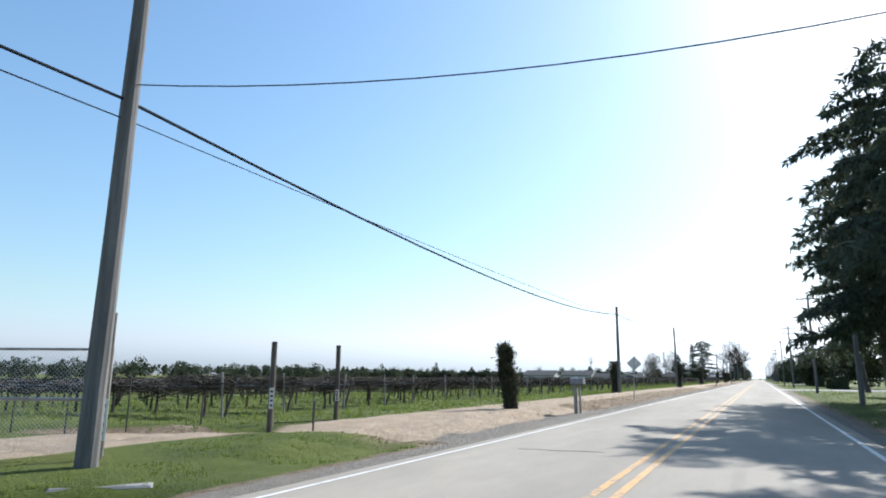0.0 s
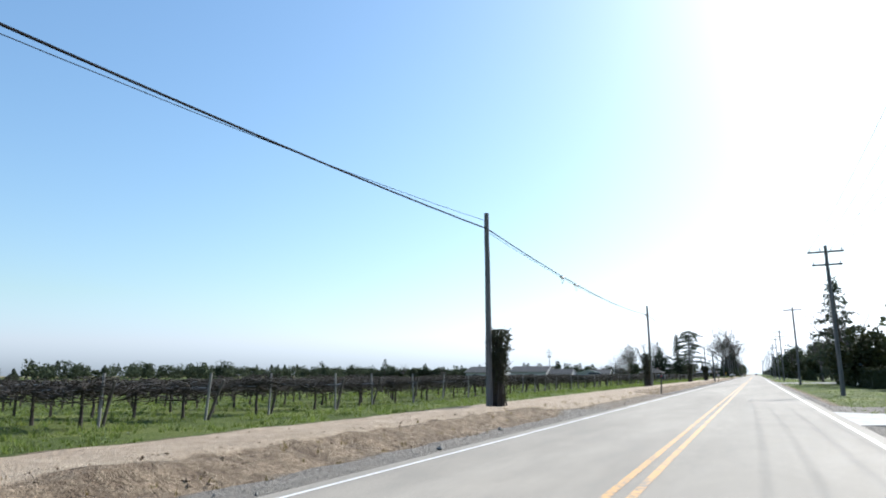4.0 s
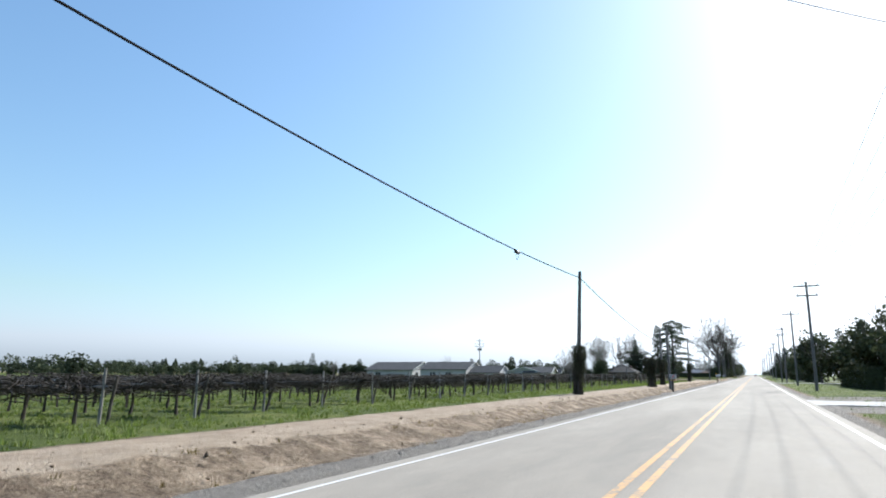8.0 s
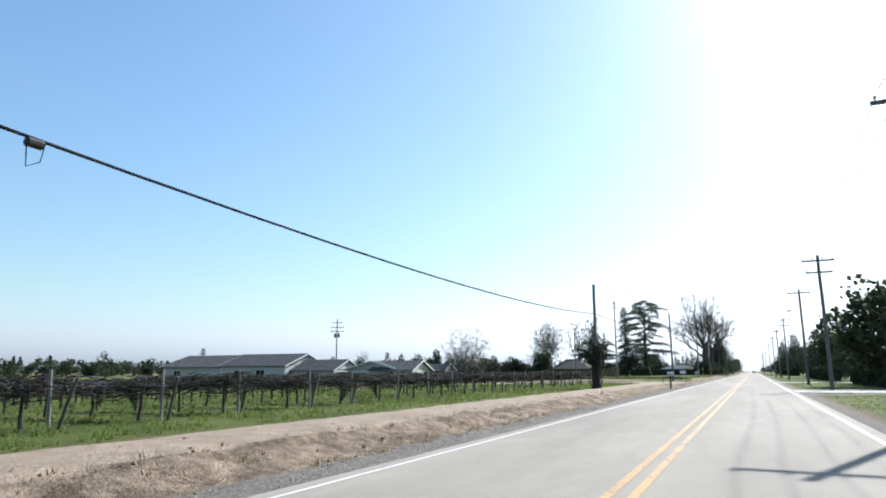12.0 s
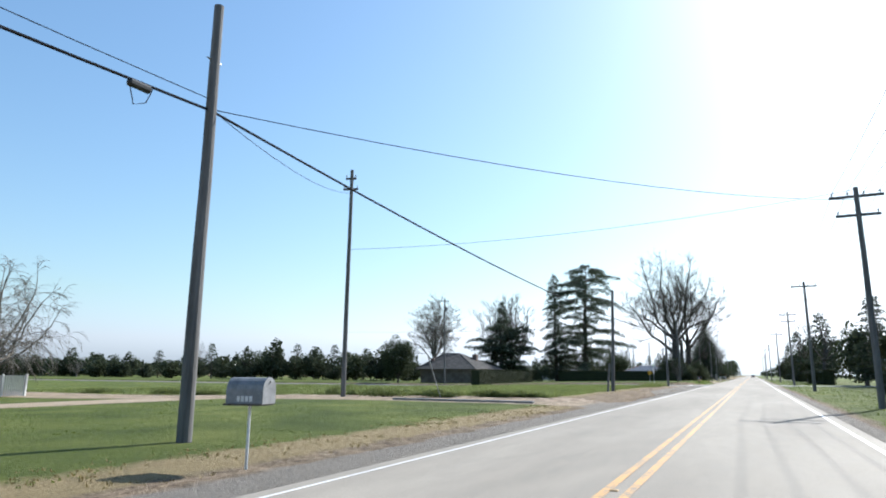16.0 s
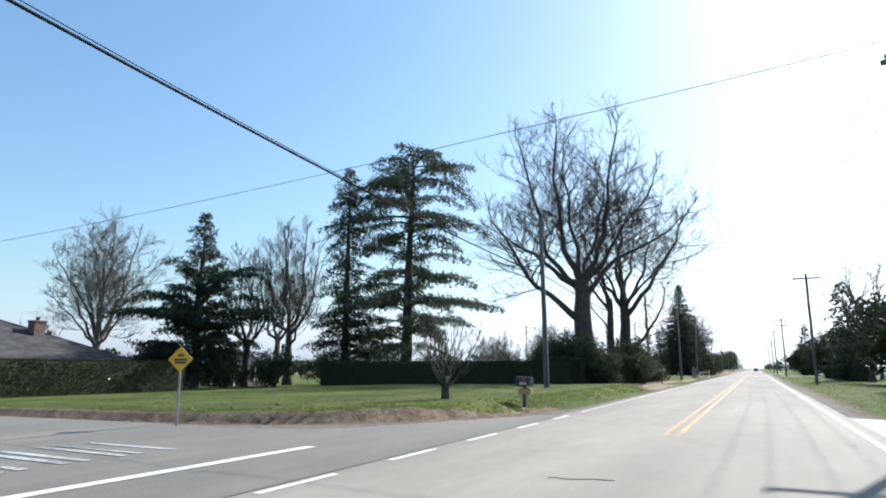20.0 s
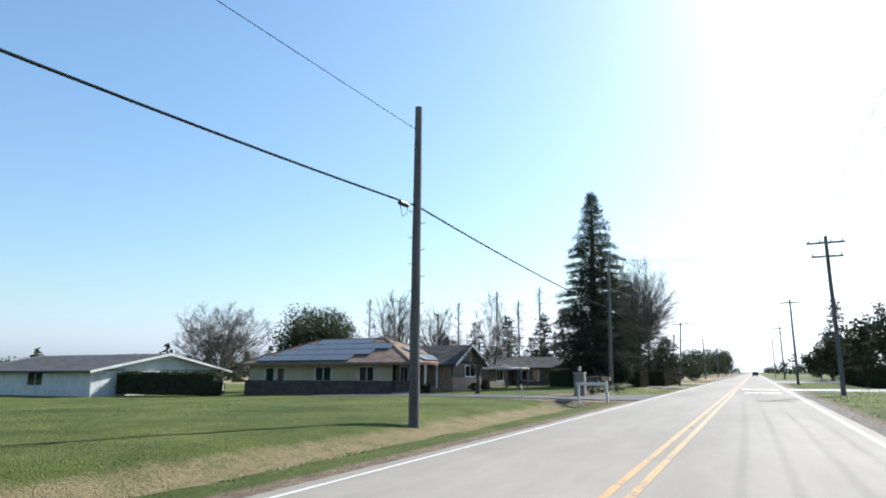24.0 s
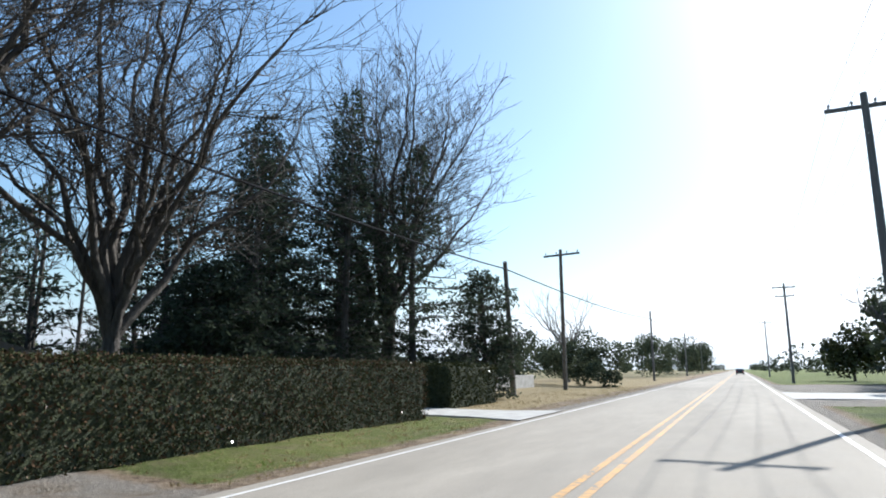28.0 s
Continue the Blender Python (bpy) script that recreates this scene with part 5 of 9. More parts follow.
def bough_tree(name, x, y, seed, height, radius, label, mat="cedar", boughs=60, bare=0.12, profile=((0, 1), (1.0, 0.1)), droop=0.25, spray=0.30, dens=1.0, trunk_r=0.45, rise=0.1, lean=(0.0, 0.0), ragged=0.25, z=None, hang=0.7, fluff=0.05):
    """A conifer with separate spreading boughs, side branchlets and hanging sprays of needles."""
    rr = random.Random(seed)
    rng = np.random.default_rng(seed)
    g = ground_z(x, y) if z is None else z
    th = thing(name, label, "tree", x, y, g)
    wood = twigs = Shape()
    ax = lambda h: Vector((lean[0] * h / height + 0.12 * math.sin(h * 0.4 + seed), lean[1] * h / height + 0.1 * math.cos(h * 0.5), h))
    wood.tube([ax(height * v) for v in (-0.01, 0.02, 0.2, 0.4, 0.6, 0.8, 0.985)], [trunk_r * v for v in (1.4, 1.1, 0.92, 0.74, 0.52, 0.3, 0.05)], 10)
    cen, dirs = [], []
    for i in range(boughs):
        k = (i + rr.random()) / boughs
        zc = height * (bare + (1 - bare) * k * 0.985)
        L = radius * float(np.interp(k, *profile)) * rr.uniform(1 - ragged, 1 + ragged * 0.5)
        a = i * 2.399 + rr.uniform(-0.4, 0.4)
        h = Vector((math.cos(a), math.sin(a), 0))
        up_ = rise * L * rr.uniform(0.0, 2.2)
        p0 = ax(zc)
        p1 = p0 + h * L * 0.5 + Vector((0, 0, up_))
        p2 = p0 + h * L + Vector((0, 0, up_ * 0.6 - droop * L * rr.uniform(0.4, 1.2)))
        n = 6
        off = Vector((0, 0, 0))
        pts = []
        for j in range(n + 1):
            t = j / n
            if j:
                off += Vector((rr.uniform(-1, 1), rr.uniform(-1, 1), rr.uniform(-0.5, 0.5))) * L * 0.02
            pts.append(p0 * (1 - t) ** 2 + p1 * (2 * t * (1 - t)) + p2 * t * t + off)
        r0 = 0.018 + 0.014 * L
        twigs.tube(pts, [r0 * (1 - 0.8 * j / n) for j in range(n + 1)], 4, caps=False)
        m = max(5, int(L / 0.26))
        for b in range(m):
            t = 0.16 + 0.84 * (b + rr.random() * 0.8) / m
            j = min(n - 1, int(t * n))
            q = pts[j].lerp(pts[j + 1], (t * n) % 1)
            tg = (pts[j + 1] - pts[j]).normalized()
            sd = Vector((-tg.y, tg.x, 0)).normalized() * (1 if b % 2 else -1)
            bl = (0.30 + 0.34 * L * (1.08 - t) * min(1, t * 2.6)) * rr.uniform(0.6, 1.2)
            d = (tg * 0.75 + sd * rr.uniform(0.6, 1.0) + Vector((0, 0, rr.uniform(-0.25, 0.12)))).normalized()
            e = q + d * bl + Vector((0, 0, -droop * bl * 0.4))
            if bl > 0.35:
                twigs.tube([q, e], [0.012, 0.005], 3, caps=False)
            c = max(3, int(bl * 15 * dens))
            s = rng.random(c)[:, None]
            cen.append(np.array(q) + (np.array(e) - np.array(q)) * s + rng.normal(size=(c, 3)) * np.array((0.08, 0.08, fluff)))
            dirs.append(np.tile(np.array(d), (c, 1)))
    part("trunk", twigs, M["bark"], th)
    c, d = np.concatenate(cen), np.concatenate(dirs)
    v = d * 0.5 + rng.normal(size=c.shape) * 0.45
    v[:, 2] -= hang * rng.random(len(c))
    v /= np.linalg.norm(v, axis=1)[:, None]
    w = np.cross(v, rng.normal(size=c.shape))
    w /= np.linalg.norm(w, axis=1)[:, None] + 1e-9
    ln = (spray * rng.uniform(0.6, 1.3, len(c)))[:, None]
    wd = (spray * 0.15 * rng.uniform(0.7, 1.4, len(c)))[:, None]
    part("crown", quick_mesh("crown", np.stack([c, c + v * ln * 0.45 + w * wd, c + v * ln, c + v * ln * 0.45 - w * wd], 1), 4, M[mat]), None, th)
    return th


def blob_points(rng, n, rx, ry, rz, cz, lumps=18, shell=0.75):
    """Points in an uneven rounded crown made of many lumps."""
    d = rng.normal(size=(lumps, 3))
    d /= np.linalg.norm(d, axis=1)[:, None]
    d *= (0.45 + 0.4 * rng.random(lumps))[:, None]
    size = 0.28 + 0.25 * rng.random(lumps)
    i = rng.integers(0, lumps, n)
    q = rng.normal(size=(n, 3))
    q /= np.linalg.norm(q, axis=1)[:, None]
    q *= (shell + (1 - shell) * rng.random(n))[:, None] * size[i][:, None]
    p = d[i] + q
    return p * np.array((rx, ry, rz)) + np.array((0, 0, cz))


def leafy_tree(name, x, y, seed, height, width, label, mat="shrub", n=9000, leaf=0.2, trunk=0.25, low=0.3, z=None, lumps=26):
    rng = np.random.default_rng(seed)
    g = ground_z(x, y) if z is None else z
    th = thing(name, label, "tree", x, y, g)
    s = Shape()
    s.tube([(0, 0, -0.2), (0.05, 0, height * low), (0, 0.1, height * 0.6)], [trunk, trunk * 0.7, trunk * 0.3], 8)
    for k in range(6):
        a = k * 1.05
        s.tube([(0, 0, height * low), (math.cos(a) * width * 0.18, math.sin(a) * width * 0.18, height * 0.55), (math.cos(a) * width * 0.33, math.sin(a) * width * 0.33, height * 0.72)], [trunk * 0.4, trunk * 0.25, 0.03], 5)
    part("trunk", s, M["bark"], th)
    rz = height * (1 - low) / 2
    p = blob_points(rng, n, width / 2, width / 2, rz * 1.05, height * low + rz, lumps, 0.6)
    part("crown", quick_mesh("crown", leaves(p, leaf, rng, 0.2, 1.3), 4, M[mat]), None, th)
    return th


def bush(name, x, y, seed, w, d, h, label, mat="shrub", n=2500, leaf=0.09, lumps=14, cat="bush"):
    rng = np.random.default_rng(seed)
    g = ground_z(x, y)
    th = thing(name, label, cat, x, y, g)
    s = Shape()
    for k in range(7):
        a = k * 0.9 + seed
        s.tube([(0.05 * math.cos(a), 0.05 * math.sin(a), -0.1), (w * 0.2 * math.cos(a), d * 0.2 * math.sin(a), h * 0.45), (w * 0.33 * math.cos(a), d * 0.33 * math.sin(a), h * 0.8)], [0.035, 0.022, 0.008], 4)
    part("wood", s, M["bark"], th)
    p = blob_points(rng, n, w / 2, d / 2, h * 0.55, h * 0.5, lumps, 0.55)
    p = p[p[:, 2] > 0.0]
    part("foliage", quick_mesh("foliage", leaves(p, leaf, rng, 0.1, 1.4), 4, M[mat]), None, th)
    return th


def hedge(x0, x1, y0, y1, h, seed, label, mat="hedge", leaf=0.06, dens=330, z=0.0, tint=None, ang=0.0, name="hedge"):
    """A clipped hedge: a dense inner body, coloured dark for the shade among leaves, under a skin of leaves."""
    rng = np.random.default_rng(seed)
    cx, cy = (x0 + x1) / 2, (y0 + y1) / 2
    th = thing(name, label, "hedge", cx, cy, z)
    th.rotation_euler = (0, 0, ang)
    w, d = (x1 - x0) / 2, (y1 - y0) / 2
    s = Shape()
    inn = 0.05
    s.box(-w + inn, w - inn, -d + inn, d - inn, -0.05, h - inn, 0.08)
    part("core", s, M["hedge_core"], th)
    out = []
    for (ax, fixed, span_a, area) in (("x", -w, d, 2 * d * h), ("x", w, d, 2 * d * h), ("y", -d, w, 2 * w * h), ("y", d, w, 2 * w * h), ("z", h, None, 4 * w * d)):
        n = int(area * dens)
        if ax == "z":
            p = np.stack([rng.uniform(-w, w, n), rng.uniform(-d, d, n), np.full(n, h)], 1)
            p[:, 2] += rng.normal(size=n) * 0.045
        else:
            a = rng.uniform(-span_a, span_a, n)
            zz = rng.uniform(0.02, h, n)
            off = fixed * np.ones(n) + rng.normal(size=n) * 0.06 - math.copysign(1, fixed) * 0.08 * (rng.random(n) ** 2) - math.copysign(1, fixed) * 0.10 * np.clip(0.35 - zz, 0, 1)
            p = np.stack([off, a, zz], 1) if ax == "x" else np.stack([a, off, zz], 1)
        wob = np.array([noise.noise((q[0] * 1.5 + seed, q[1] * 1.5, q[2] * 2)) for q in p[::12]])
        wob = np.repeat(wob, 12)[: len(p)]
        p[:, 0] += wob * 0.07
        p[:, 2] += wob * 0.04
        out.append(p)
    c = np.concatenate(out)
    if tint:
        k = rng.random(len(c)) < tint
        part("young_foliage", quick_mesh("young_foliage", leaves(c[k], leaf, rng, 0, 1.4), 4, M["hedge_red"]), None, th, "reddish young leaves")
        c = c[~k]
    part("foliage", quick_mesh("foliage", leaves(c, leaf, rng, 0, 1.4), 4, M[mat]), None, th)
    return th


def ivy_column(x, y, seed, h, r, label, lean=(0.0, 0.0), n=7400, wig=0.12, prof=(0.50, 0.50, 0.58, 0.80, 1.06, 1.14, 0.62), crest=1.0):
    """A post overgrown with ivy."""
    rng = np.random.default_rng(seed)
    g = ground_z(x, y)
    th = thing("ivy_column", label, "ivy", x, y, g, "ivy along the utility poles")
    rr = random.Random(seed)
    s = Shape()
    s.tube([(0, 0, -0.1), (lean[0] * 0.5, lean[1] * 0.5, h * 0.5), (lean[0], lean[1], h * 0.93)], [r * 0.55, r * 0.5, r * 0.4], 9)
    for k in range(8):
        a = k * 0.8
        s.tube([(math.cos(a) * r * 0.62, math.sin(a) * r * 0.62, -0.1), (math.cos(a + 0.4) * r * 0.6, math.sin(a + 0.4) * r * 0.6, h * 0.4), (lean[0] + math.cos(a + 0.9) * r * 0.6, lean[1] + math.sin(a + 0.9) * r * 0.6, h * 0.85)], [0.035, 0.03, 0.015], 5)
    part("vine_stem", s, M["vine_wood"], th)
    tw = Shape()
    tips = []
    for k in range(150):
        a, q = rr.uniform(0, 6.283), rr.random() ** 0.8
        r0 = r * float(np.interp(q, [0, 0.2, 0.5, 0.8, 1.0], [0.6, 0.6, 0.8, 1.05, 0.9]))
        o = Vector((lean[0] * q, lean[1] * q, q * h))
        d = Vector((math.cos(a), math.sin(a), rr.uniform(-0.2, 0.9)))
        e = o + Vector((math.cos(a), math.sin(a), 0)) * r0 * 0.7
        L = (0.12 + wig * 1.6 * rr.random()) * (crest if q > 0.9 else 1.0)
        m = e + d * L * 0.6
        f = m + (d + Vector((rr.uniform(-0.5, 0.5), rr.uniform(-0.5, 0.5), rr.uniform(-0.3, 0.6)))) * L * 0.5
        tw.tube([e, m, f], [0.008, 0.006, 0.003], 3, caps=False)
        tips += [tuple(e.lerp(f, v)) for v in (0.45, 0.6, 0.75, 0.9, 1.0)]
    for k in range(7):      # splayed stems at the foot
        a = k * 0.9 + seed
        tw.tube([(math.cos(a) * r * 0.85, math.sin(a) * r * 0.85, -0.05), (math.cos(a) * r * 0.6, math.sin(a) * r * 0.6, h * 0.16), (math.cos(a) * r * 0.5, math.sin(a) * r * 0.5, h * 0.4)], [0.03, 0.026, 0.02], 5)
    part("shoots", tw, M["vine_wood"], th)
    t = rng.random(n)
    prof = np.interp(t, [0, 0.06, 0.2, 0.45, 0.7, 0.9, 1.0], prof)
    a = rng.random(n) * 2 * math.pi
    lump = np.array([noise.noise((math.cos(b) * 1.7 + seed, math.sin(b) * 1.7, q * h * 1.4)) for b, q in zip(a, t)])
    rad = r * prof * (0.86 + 0.42 * lump) * np.sqrt(0.55 + 0.45 * rng.random(n))
    p = np.stack([np.cos(a) * rad + lean[0] * t, np.sin(a) * rad + lean[1] * t, t * h], 1)
    # loose shoots standing off the mass
    m = int(n * 0.10)
    i = rng.integers(0, n, m)
    q = p[i].copy()
    q[:, :2] += np.stack([np.cos(a[i]), np.sin(a[i])], 1) * (0.05 + wig * rng.random(m))[:, None]
    q[:, 2] += rng.normal(size=m) * 0.08
    part("foliage", quick_mesh("foliage", leaves(np.concatenate([p, q, np.array(tips) + rng.normal(size=(len(tips), 3)) * 0.02]), 0.052, rng, 0.0, 1.3), 4, M["ivy"]), None, th)
    return th


# ------------------------------------------------------------------ the vineyard
ROW_STEP, VINE_STEP, X_END = 3.3, 2.13, -13.6


def vine_shapes(seed):
    """One vine: bent trunk, arms along the wires, a tangle of pruned canes."""
    rng = random.Random(seed)
    trunk, canes = Shape(), Shape()
    lx, ly = rng.uniform(-0.06, 0.06), rng.uniform(-0.08, 0.08)
    hd = 0.95 + rng.uniform(-0.05, 0.05)
    trunk.tube([(0, 0, -0.08), (lx * 0.4, ly * 1.2, 0.35), (lx, ly * 0.5, 0.72), (lx * 0.6, ly, hd)], [0.062, 0.045, 0.040, 0.050], 6)
    for k in range(20):
        sx = rng.choice((-1, 1))
        x0 = rng.uniform(-0.3, 0.3)
        z0 = hd + rng.uniform(-0.08, 0.1)
        L = rng.uniform(0.4, 0.9)
        yo = rng.uniform(-0.7, 0.7)
        pts = [(x0 * 0.4, ly + yo * 0.2, z0 - 0.06)]
        for i in range(1, 4):
            pts.append((x0 + sx * L * i / 3 + rng.uniform(-0.06, 0.06), ly + yo * i / 2.2 + rng.uniform(-0.06, 0.06), z0 + rng.uniform(-0.1, 0.16)))
        canes.tube(pts, [0.021, 0.016, 0.012, 0.008], 3, caps=False)
    for k in range(112):      # crossing canes, above and below the wires
        x0, y0, z0 = rng.uniform(-0.78, 0.78), rng.uniform(-0.66, 0.66), hd + rng.uniform(-0.33, 0.24)
        canes.tube([(x0 - rng.uniform(0.2, 0.5), y0 + rng.uniform(-0.3, 0.3), z0 + rng.uniform(-0.14, 0.14)), (x0 + rng.uniform(0.2, 0.5), y0 + rng.uniform(-0.3, 0.3), z0 + rng.uniform(-0.14, 0.16))], [0.016, 0.010], 3, caps=False)
    for k in range(9):
        x0, y0 = rng.uniform(-1.05, 1.05), rng.uniform(-0.8, 0.8)
        z0 = hd + rng.uniform(-0.02, 0.1)
        canes.tube([(x0, y0, z0), (x0 + rng.uniform(-0.12, 0.12), y0 + rng.uniform(-0.1, 0.1), z0 + rng.uniform(0.08, 0.26)), (x0 + rng.uniform(-0.2, 0.2), y0 + rng.uniform(-0.15, 0.15), z0 + rng.uniform(0.08, 0.26))], [0.014, 0.010, 0.005], 3, caps=False)
    for k in range(10):      # hanging ends
        x0, y0 = rng.uniform(-1.0, 1.0), rng.uniform(-0.7, 0.7)
        canes.tube([(x0, y0, hd + 0.05), (x0 + rng.uniform(-0.1, 0.1), y0, hd - rng.uniform(0.05, 0.22))], [0.012, 0.006], 3, caps=False)
    for yy in (-0.32, 0.0, 0.32):      # old wood lying on the wires
        pts = [(-1.07 + 2.14 * i / 4, yy + rng.uniform(-0.07, 0.07), hd + rng.uniform(-0.03, 0.07)) for i in range(5)]
        canes.tube(pts, [0.018, 0.022, 0.026, 0.022, 0.018], 4, caps=False)
    return trunk, canes


vines = [vine_shapes(100 + k) for k in range(10)]
vine_mesh = [(t.mesh("trunk", M["vine_wood"]), c.mesh("cane_tangle", M["vine_wood"])) for t, c in vines]


def vine_low(seed):
    """A plain vine for the deep rows."""
    rng = random.Random(seed)
    trunk, canes = Shape(), Shape()
    trunk.tube([(0, 0, -0.05), (rng.uniform(-0.05, 0.05), rng.uniform(-0.06, 0.06), 0.5), (0, 0, 1.0)], [0.06, 0.045, 0.05], 3, caps=False)
    for k in range(17):
        x0, y0, z0 = rng.uniform(-0.42, 0.42), rng.uniform(-0.6, 0.6), 0.94 + rng.uniform(-0.32, 0.25)
        canes.tube([(x0 - 0.42, y0 + rng.uniform(-0.2, 0.2), z0 + rng.uniform(-0.08, 0.12)), (x0 + 0.42, y0 + rng.uniform(-0.2, 0.2), z0 + rng.uniform(-0.08, 0.14))], [0.052, 0.04], 3, caps=False)
    for k in range(3):
        x0, y0 = rng.uniform(-1, 1), rng.uniform(-0.7, 0.7)
        canes.tube([(x0, y0, 0.93), (x0 + rng.uniform(-0.15, 0.15), y0, 0.93 + rng.uniform(0.1, 0.3))], [0.016, 0.008], 3, caps=False)
    return trunk, canes


vine_np = []
for t, c in vines + [vine_low(140 + k) for k in range(10)]:
    tri = []
    for sh in (t, c):
        for f in sh.f:
            for i in range(1, len(f) - 1):
                tri += [sh.v[f[0]], sh.v[f[i]], sh.v[f[i + 1]]]
    vine_np.append(np.array(tri))
rv = np.random.default_rng(7)
far_rows = []
rows_y = [15.5 + ROW_STEP * k for k in range(86)]
post_s = Shape()
post_s.tube([(0, 0, -0.2), (0.0, 0.0, 0.6), (0.0, 0.0, 1.42)], [0.042, 0.040, 0.038], 8)
post_me = post_s.mesh("end_post", M["pale_wood"])
brace_s = Shape()
brace_s.tube([(0, 0, -0.2), (0.22, 0, 0.6), (0.44, 0.0, 1.24)], [0.046, 0.044, 0.04], 8)
brace_me = brace_s.mesh("anchor_post", M["post_wood"])
wires = Shape()
for ri, y in enumerate(rows_y):
    depth = 24.0 if y > 262 else 82.0
    n = int(depth / VINE_STEP)
    xe = X_END + rv.uniform(-0.3, 0.3)
    for k in range(n):
        x = X_END - 0.9 - VINE_STEP * k + rv.uniform(-0.06, 0.06)
        yy = y + rv.uniform(-0.05, 0.05)
        vi = int(rv.integers(0, 10))
        flip = 1 if rv.random() < 0.5 else -1
        g = ground_z(x, yy)
        if k < 3:
            th = thing("grapevine", "leafless pruned grapevine on a wire trellis", "grapevine", x, yy, g, "vines in the vineyard")
            th.scale = (flip, 1, float(rv.uniform(0.94, 1.06)))
            part("trunk", vine_mesh[vi][0], None, th)
            part("cane_tangle", vine_mesh[vi][1], None, th)
        else:
            if rv.random() < 0.03:
                continue
            v = vine_np[vi + 10].copy()
            v[:, 0] *= flip
            v[:, 2] *= rv.uniform(0.93, 1.06)
            far_rows.append(v + np.array((x, yy, g)))
    for me, nm, dx, lab in ((post_me, "end_post", -0.15, "weathered wooden trellis post at a row's end"), (brace_me, "anchor_post", 0.1, "slanting wooden anchor post at a row's end")):
        ob = new(nm, me)
        ob.location = (xe + dx - (0.5 if nm == "anchor_post" else 0), y + rv.uniform(-0.05, 0.05) + (0.35 if nm == "anchor_post" else 0), ground_z(xe, y))
        ob.rotation_euler = (rv.uniform(-0.05, 0.05), rv.uniform(-0.06, 0.06), rv.uniform(-0.3, 0.3))
        tagged(ob, lab, "post", "posts at the rows' ends")
    for z, dy in ((0.95, 0.0), (0.98, 0.33), (0.98, -0.33)):
        wires.tube([(xe, y + dy * 0.3, z), (xe - 1.0, y + dy, z), (xe - depth * 0.5, y + dy, z - 0.35 * smooth_to(depth * 0.5, 14, 46)), (xe - depth, y + dy, z - 0.5)], 0.004, 3, caps=False)
tagged(part("vineyard_rows", quick_mesh("vineyard_rows", np.concatenate(far_rows), 3, M["vine_wood"])), "rows of leafless pruned grapevines", "vineyard", kind="stuff")
tagged(part("trellis_wires", wires, M["steel"]), "thin trellis wires along the vine rows", "wire", kind="stuff")

# ------------------------------------------------------------------ ivy by the west poles
ivy_column(-7.85, 26.2, 11, 2.72, 0.36, "stump smothered in dark ivy beside the track", (-0.12, -0.42), 11500, wig=0.10, prof=(0.62, 0.66, 0.95, 1.10, 0.92, 1.02, 0.25), crest=0.6)
ivy_column(-9.68, 57.75, 12, 2.72, 0.46, "dark ivy smothering a stump behind a utility pole", (-0.05, 0.2))
ivy_column(-8.45, 96.2, 13, 3.25, 0.42, "dark ivy climbing a utility pole", (0.1, 0.0))
ivy_column(-9.2, 143.6, 14, 3.5, 0.46, "stump smothered in dark ivy beside a pole", (0.0, 0.1), 6000)
ivy_column(-8.5, 186.3, 15, 3.0, 0.42, "dark ivy climbing a utility pole", (0.12, 0.1))
ivy_column(-7.75, 213.1, 16, 2.9, 0.56, "broad clump of ivy on a stump by a pole", (-0.12, 0.1), 14500, wig=0.15)
ivy_column(-8.6, 228.0, 17, 3.0, 0.42, "dark ivy climbing a utility pole", (0.05, 0.0))
ivy_column(-9.45, 273.4, 18, 3.3, 0.44, "dark ivy climbing a utility pole", (0.1, 0.1), 13000, wig=0.22)

# ------------------------------------------------------------------ trees round the side street
bough_tree("cedar_tree", -30.9, 446.5, 31, 25.6, 9.3, "tall dark cedar with open drooping boughs", "cedar", 96, 0.13, ((0, 0.1, 0.25, 0.4, 0.55, 0.7, 0.82, 0.9, 0.96, 1.0), (0.6, 0.95, 0.85, 0.62, 0.66, 0.76, 0.84, 0.70, 0.48, 0.25)), 0.22, 0.34, 1.5, 0.62, 0.16, ragged=0.8, hang=1.5, lean=(0.9, 0.0), fluff=0.22)
bough_tree("redwood_tree", -36.5, 443.8, 32, 23.8, 3.6, "tall thin ragged redwood", "conifer", 170, 0.03, ((0, 0.2, 0.36, 0.5, 0.7, 0.9, 1.0), (1.2, 1.1, 0.85, 0.72, 0.66, 0.4, 0.1)), 0.25, 0.30, 1.6, 0.42, 0.1, ragged=0.6, fluff=0.16)
bough_tree("fir_tree", -44.2, 431.2, 33, 16.4, 6.8, "broad dark fir with upswept boughs and a thin spire", "conifer", 130, 0.03, ((0, 0.1, 0.3, 0.48, 0.56, 0.64, 0.85, 1.0), (0.85, 0.95, 0.95, 0.8, 0.52, 0.30, 0.17, 0.03)), 0.02, 0.32, 1.6, 0.38, 0.42, ragged=0.55, fluff=0.14)
limbed_tree("bare_tree", -60.5, 433.0, 34, "tall leafless tree behind a dark roof", 6.0, 0.45, dome_limbs(34, 14, 4.6, 6.2, 17.8, 0.2), "bark_pale", subs=1.15, twig_r=0.014, levels=4)
